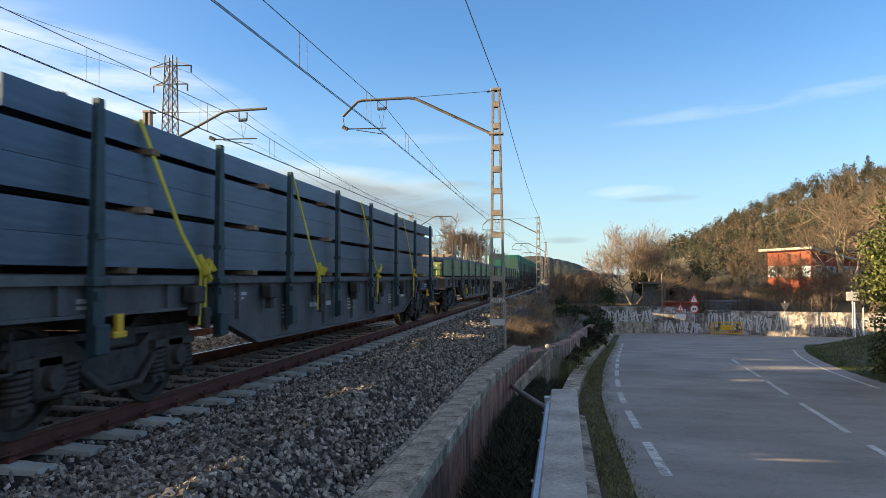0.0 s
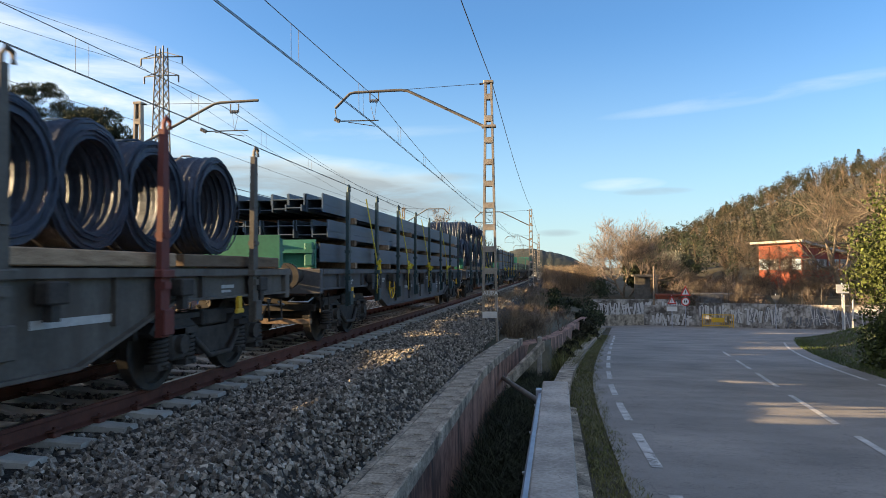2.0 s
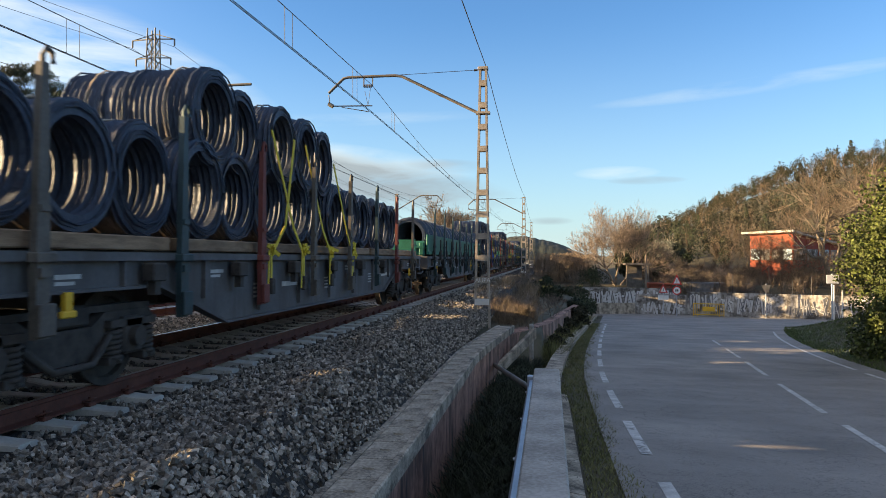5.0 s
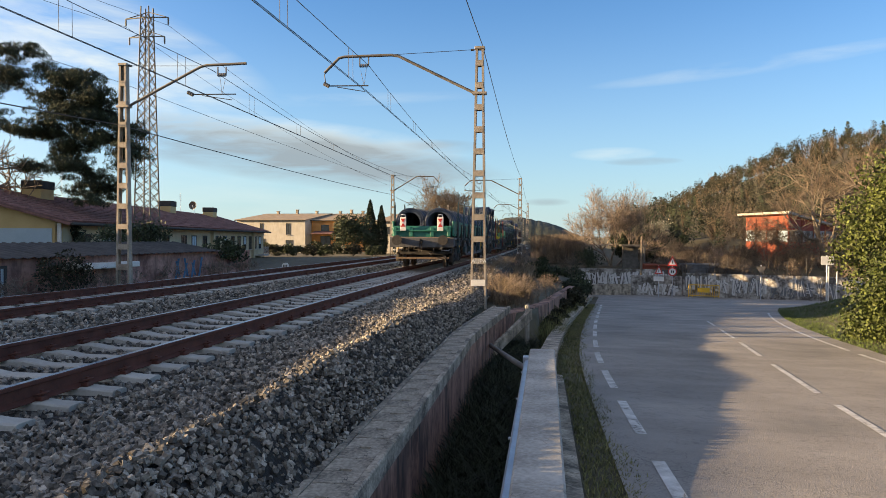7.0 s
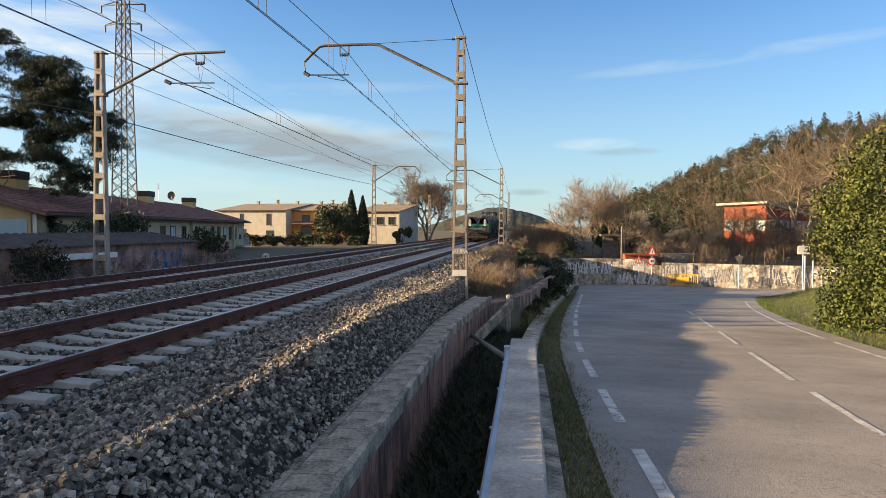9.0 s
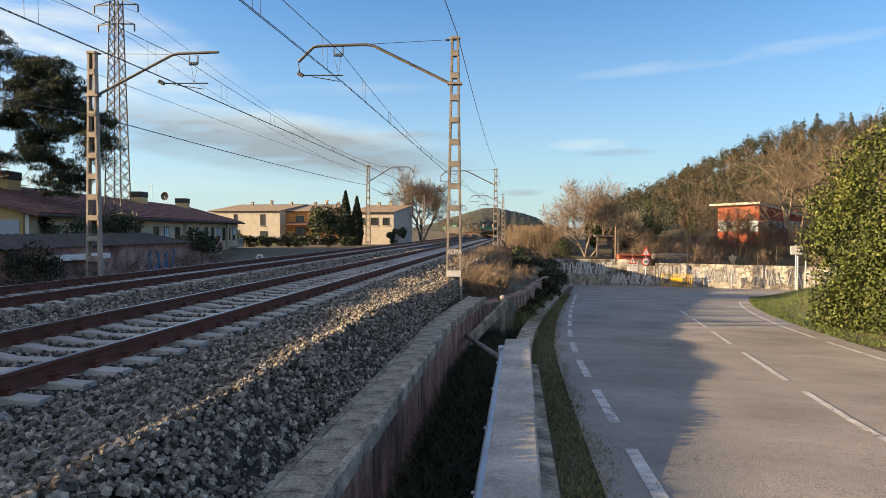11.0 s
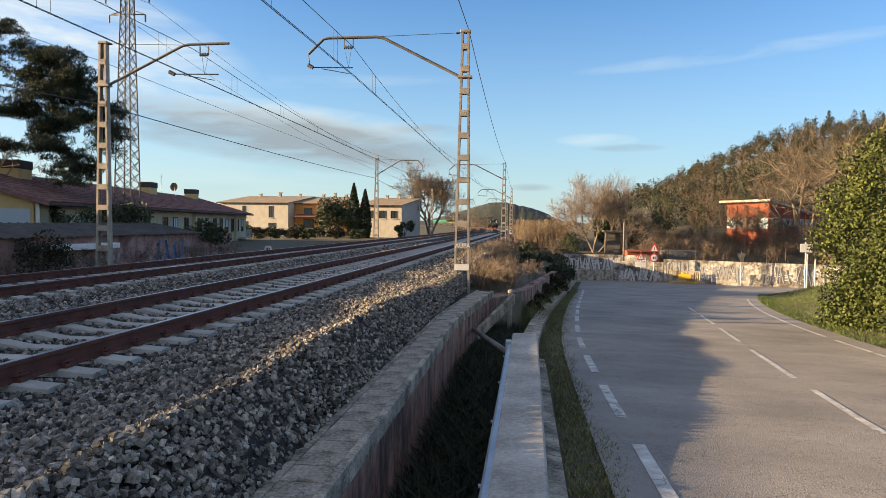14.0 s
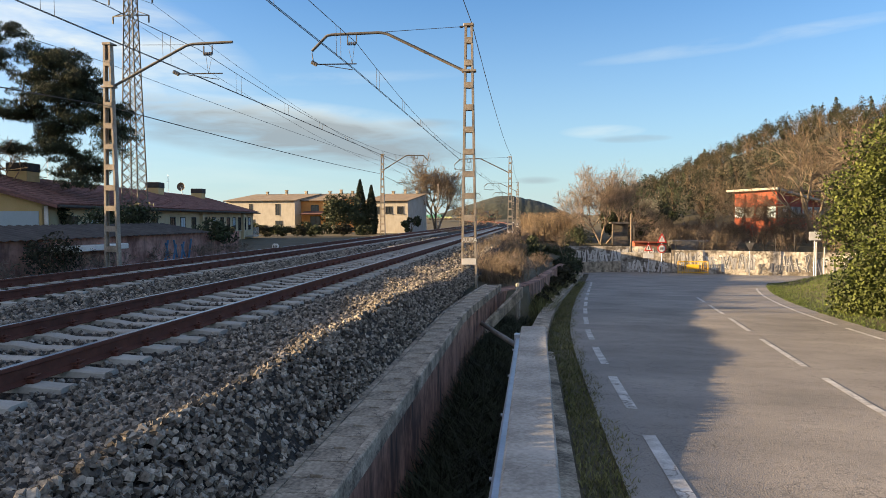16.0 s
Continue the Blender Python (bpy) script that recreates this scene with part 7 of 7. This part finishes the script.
def coil_load(s0, upper, seed):
    rnd = random.Random(seed)
    step = 1.12
    for i in range(15):
        y = -8.45 + step * i
        ob = wire_coil(COILS_X[(i + seed) % 3], "dark blue-grey coil of steel wire rod lying on the wagon", "wire coils on the train")
        ride(ob, pose(rnd.uniform(-0.08, 0.08), y, 1.29 + 0.64 + LIFT, rnd.choice((0, 180)), 0, rnd.uniform(-2, 2)), s0)
    for i in range(upper):
        y = -8.2 + step * (i + (3 if upper == 7 else 3.6) + 0.5)
        ob = wire_coil(COILS_X[(i * 2 + seed) % 3], "dark blue-grey coil of steel wire rod stacked on others", "wire coils on the train")
        ride(ob, pose(rnd.uniform(-0.1, 0.1), y, 1.29 + 0.64 + 0.95 + LIFT, rnd.choice((0, 180)), 0, rnd.uniform(-2, 2)), s0)


def tube_load(s0, seed):
    rnd = random.Random(seed)
    for sx in (-1, 1):
        for i in range(10):
            ob = wire_coil(COILS_Y[(i + (sx > 0)) % 2], "dark coil of steel wire rod in a long row", "wire coils in green wagons")
            ride(ob, pose(sx * 0.63, -7.38 + 1.64 * i, 1.16 + 0.63 + LIFT, 0, 0, 90) @ pose(0, 0, 0, rnd.uniform(0, 360)), s0)


def i_beam(length, h, w, tf=0.022, tw=0.016):
    """An H section laid on its flanges' edges: the flanges stand upright, so that a flange shows on the wagon's side."""
    s = Shape()
    s.prism([(-w / 2, -h / 2), (-w / 2 + tf, -h / 2), (-w / 2 + tf, -tw / 2), (w / 2 - tf, -tw / 2), (w / 2 - tf, -h / 2), (w / 2, -h / 2),
             (w / 2, h / 2), (w / 2 - tf, h / 2), (w / 2 - tf, tw / 2), (-w / 2 + tf, tw / 2), (-w / 2 + tf, h / 2), (-w / 2, h / 2)], 1, -length / 2, length / 2)
    return s.mesh("steel_beam", "beam")


def beam_load(s0, layers, w, gap, seed, label):
    """Layers of sections; each layer is (height, laid on spacers or not)."""
    rnd = random.Random(seed)
    meshes = {h: i_beam(16.7, h, w) for h, _ in layers}
    sp = Shape().box(-1.28, 1.36, -0.07, 0.07, -gap / 2, gap / 2, cut=0.006).mesh("spacer", "wood")
    n = int(2.52 / (w + 0.012))
    z = 1.15 + LIFT
    for h, spaced in layers:
        if spaced:
            z += gap
            off = rnd.uniform(-0.3, 0.3)
        b = thing("beam_bundle", label, "steel beams", "bundles of steel beams")
        for i in range(n):
            part("steel_beam", meshes[h], None, b, m=pose(1.27 - w / 2 - i * (w + 0.012), off + (rnd.uniform(-0.22, 0.22) if i % 2 else 0.0), h / 2))
        if spaced:
            for y in (-6.6, -4.0, -1.4, 1.2, 3.8, 6.6):
                part("spacer", sp, None, b, "wooden spacer", m=pose(0, y + rnd.uniform(-0.2, 0.2), -gap / 2))
        ride(b, pose(0, 0, z), s0)
        z += h + 0.004


# middles of the wagons at the clip's start, from the front to the tail
C = [12.60 - PITCH * k for k in range(-5, 8)]
YS = "strap"
for k, s0 in enumerate(C):
    if k in (0, 1, 2):
        wg = wagon("green high-sided wagon with a covered load", s0, stakes=("post",), green_side=True)
        body = Shape().box(-1.3, 1.3, -HALF + 0.2, HALF - 0.2, 1.15, 3.05, cut=0.06)
        part("cover", body, "wagon_green", wg, "dark green tarpaulin cover")
        for j in range(9):
            part("cover_rib", Shape().box(-1.34, 1.34, -7.6 + 1.9 * j - 0.04, -7.6 + 1.9 * j + 0.04, 1.15, 3.09, cut=0.02), "wagon_green", wg)
    elif k in (3, 4):
        wg = wagon("grey flat wagon with faded green boards and stakes", s0, "wagon_taupe", ("post", "taupe"), end_paint="pale_green")
        for sx in (-1, 1):
            for j in range(6):
                part("side_board", Shape().box(sx * 1.26, sx * 1.31, -8.5 + 2.84 * j, -5.7 + 2.84 * j, 1.18, 1.72, cut=0.01), "pale_green", wg, "faded yellow-green side board")
        beam_load(s0, ((0.28, True), (0.28, False)), 0.28, 0.10, k, "rust-brown steel sections on a wagon")
    elif k == 5:
        wagon("grey flat wagon carrying steel sections, with teal stakes", s0, "wagon_grey", ("teal",), digit="2", strap=[(-5.6, -1.0, YS, 2.6), (-2.0, -0.8, YS, 2.6), (1.5, -0.8, YS, 2.6), (5.0, -0.6, YS, 2.6)], wheel_at=())
        beam_load(s0, ((0.25, True), (0.25, False), (0.25, True), (0.25, False), (0.24, True)), 0.29, 0.06, 3, "blue-grey steel H sections in a strapped layer")
    elif k in (6, 8, 9, 11):
        taupe = k in (8, 9)
        st = ("hook", "hook", "hook") if k == 6 else (("red", "taupe", "taupe") if k == 8 else ("taupe", "hook", "red", "taupe"))
        straps = [(-2.9, 1.2, YS, 2.9), (-1.6, -1.0, YS, 2.9), (-0.2, -1.0, YS, 2.9), (1.2, -0.9, YS, 2.8)] if k != 9 else [(-2.2, -1.0, "blue_strap", 2.9), (-1.0, -0.9, YS, 2.7), (1.4, -1.1, "blue_strap", 2.9)]
        wagon("taupe flat wagon loaded with wire rod coils" if taupe else "grey flat wagon loaded with wire rod coils", s0, "wagon_taupe" if taupe else "wagon_grey", st,
              strap=straps, board=True, end_paint="pale_green" if k == 9 else "wagon_green", wheel_at=(3.6,) if k == 6 else ())
        coil_load(s0, 7 if k == 6 else 5, k)
    elif k == 7:
        wagon("grey flat wagon carrying layers of steel sections, with hooked stakes", s0, "wagon_grey", ("hook",), strap=[(-5.2, -0.5, YS, 2.6), (-2.0, -0.5, YS, 2.6), (0.9, -0.5, YS, 2.6), (4.4, -0.4, YS, 2.6)])
        beam_load(s0, ((0.11, True), (0.20, False)) * 3, 0.30, 0.112, 4, "blue-grey steel sections in a layer on wooden spacers")
    else:
        wg = wagon("green-sided flat wagon with rows of wire rod coils", s0, "wagon_grey", ("hook",), green_side=True, wheel_at=(3.6,))
        tube_load(s0, k)
        if k == 12:
            for sx in (-1, 1):
                bd = part("tail_board", Shape().box(sx * 0.80 - 0.13, sx * 0.80 + 0.13, -HALF - 0.16, -HALF - 0.12, 1.42, 2.0, cut=0.01), "white_paint", wg, "white tail board with red triangles")
                for up in (-1, 1):
                    v = [(sx * 0.80 + dx, -HALF - 0.164 - dy, 1.76 + up * dz) for dy in (0, 0.004) for dx, dz in ((-0.10, 0.17), (0.10, 0.17), (0, 0.0))]
                    part("red_triangle", Shape().add(v, [(0, 1, 2), (5, 4, 3), (0, 3, 4, 1), (1, 4, 5, 2), (2, 5, 3, 0)]), "red", bd, "red triangle")
                part("handle", Shape().tube([(sx * 0.80 - 0.09, -HALF - 0.14, 2.0), (sx * 0.80 - 0.09, -HALF - 0.14, 2.10), (sx * 0.80 + 0.09, -HALF - 0.14, 2.10), (sx * 0.80 + 0.09, -HALF - 0.14, 2.0)], 0.016, 5), "galv", bd)

# ---- ballast stones ----
def stones(name, label, n, place, size, seed, flat=0.75):
    """Loose angular stones, each a small dented solid."""
    rng = np.random.default_rng(seed)
    ico = np.array([(x, y, z) for x in (-1, 1) for y in (-1, 1) for z in (-1, 1)], float) * 0.66
    tri = np.array([(0, 1, 3), (0, 3, 2), (4, 6, 7), (4, 7, 5), (0, 4, 5), (0, 5, 1), (2, 3, 7), (2, 7, 6), (0, 2, 6), (0, 6, 4), (1, 5, 7), (1, 7, 3)])
    p = place(rng, n)
    n = len(p)
    rad = size * rng.uniform(0.6, 1.35, n)
    shape = ico[None] * rng.uniform(0.60, 1.22, (n, 8, 3)) * (np.stack([rng.uniform(0.8, 1.3, n), rng.uniform(0.7, 1.1, n), rng.uniform(0.5, 0.9, n)], 1))[:, None]
    q = rng.normal(size=(n, 4))
    q /= np.linalg.norm(q, axis=1, keepdims=True)
    w, x, y, z = q.T
    rot = np.stack([np.stack([1 - 2 * (y * y + z * z), 2 * (x * y - z * w), 2 * (x * z + y * w)], 1), np.stack([2 * (x * y + z * w), 1 - 2 * (x * x + z * z), 2 * (y * z - x * w)], 1),
                    np.stack([2 * (x * z - y * w), 2 * (y * z + x * w), 1 - 2 * (x * x + y * y)], 1)], 1)
    v = np.einsum("nij,nkj->nki", rot, shape) * rad[:, None, None] + p[:, None]
    f = (np.arange(n)[:, None, None] * 8 + tri[None]).reshape(-1, 3)
    return tagged(new(name, mesh_np(name, v.reshape(-1, 3), f, "stone")), label, "ballast", kind="stuff")


BX, BZ = [b[0] for b in bed], [b[1] for b in bed]


def shoulder(rng, n):
    y = 1.2 + 20.5 * rng.uniform(0, 1, n) ** 1.5
    x = rng.uniform(-3.75, -1.72, n)
    right = np.array([edge_x(t) - 0.44 for t in y])
    x = np.minimum(x, right + (x - right) * (x < right))
    keep = x < right - 0.01
    z = np.interp(x, BX, BZ) - heap_drop(x, y) + rng.uniform(-0.02, 0.05, n) + 0.05 * np.sin(y * 1.7 + x * 2) * (x > -3.4) * 0.5
    return np.stack([x, y, z], 1)[keep]


def between(rng, n):
    y = 2.5 + 28 * rng.uniform(0, 1, n) ** 1.3
    x = rng.uniform(-8.7, -3.72, n)
    z = np.interp(x, BX, BZ) + rng.uniform(-0.02, 0.03, n)
    ph = ((y - 5.47) / 0.6 + 0.5) % 1.0
    on_sleeper = (np.abs(ph - 0.5) < 0.24) & (np.abs(x - AXIS) < 1.32)
    near_rail = np.abs(np.abs(x - AXIS) - GAUGE / 2) < 0.10
    z = np.where(near_rail, z - 0.03, z)
    return np.stack([x, y, z], 1)[~on_sleeper]


def beyond(rng, n):
    y = 8 + 46 * rng.uniform(0, 1, n) ** 1.5
    x = np.where(rng.uniform(0, 1, n) < 0.6, rng.uniform(-8.9, -6.6, n), rng.uniform(-13.2, -8.9, n))
    z = np.interp(x, BX, BZ) + rng.uniform(-0.02, 0.03, n)
    return np.stack([x, y, z], 1)


def far_shoulder(rng, n):
    y = 18 + 42 * rng.uniform(0, 1, n)
    x = rng.uniform(-4.0, -2.2, n)
    return np.stack([x, y, np.interp(x, BX, BZ) - heap_drop(x, y) + rng.uniform(-0.02, 0.05, n)], 1)


stones("ballast_stones", "angular grey and brown ballast stones on the shoulder", 40000, shoulder, 0.029, 1)
stones("ballast_stones", "angular grey ballast stones between the sleepers", 22000, between, 0.032, 2)
stones("ballast_stones", "pale grey ballast stones around the far track", 13000, beyond, 0.050, 3)
stones("ballast_stones", "grey ballast stones along the line", 5000, far_shoulder, 0.042, 4)


def motions():
    """The train runs away along the near track at a steady speed."""
    ticks = [0, 2, 4, 6, 8, 10, 12, 14, 16]
    for ob, local, s0 in RIDERS:
        rows = []
        for t in ticks:
            mid = s0 + SPEED * t
            front, back = along(mid + 6.75, 0, RAIL_Z + 0.002)[0], along(mid - 6.75, 0, RAIL_Z + 0.002)[0]
            turn = math.atan2(-(front.x - back.x), front.y - back.y)
            rows.append((t, Matrix.Translation((front + back) / 2) @ Matrix.Rotation(turn, 4, "Z") @ local))
        walk(ob, rows)


motions()
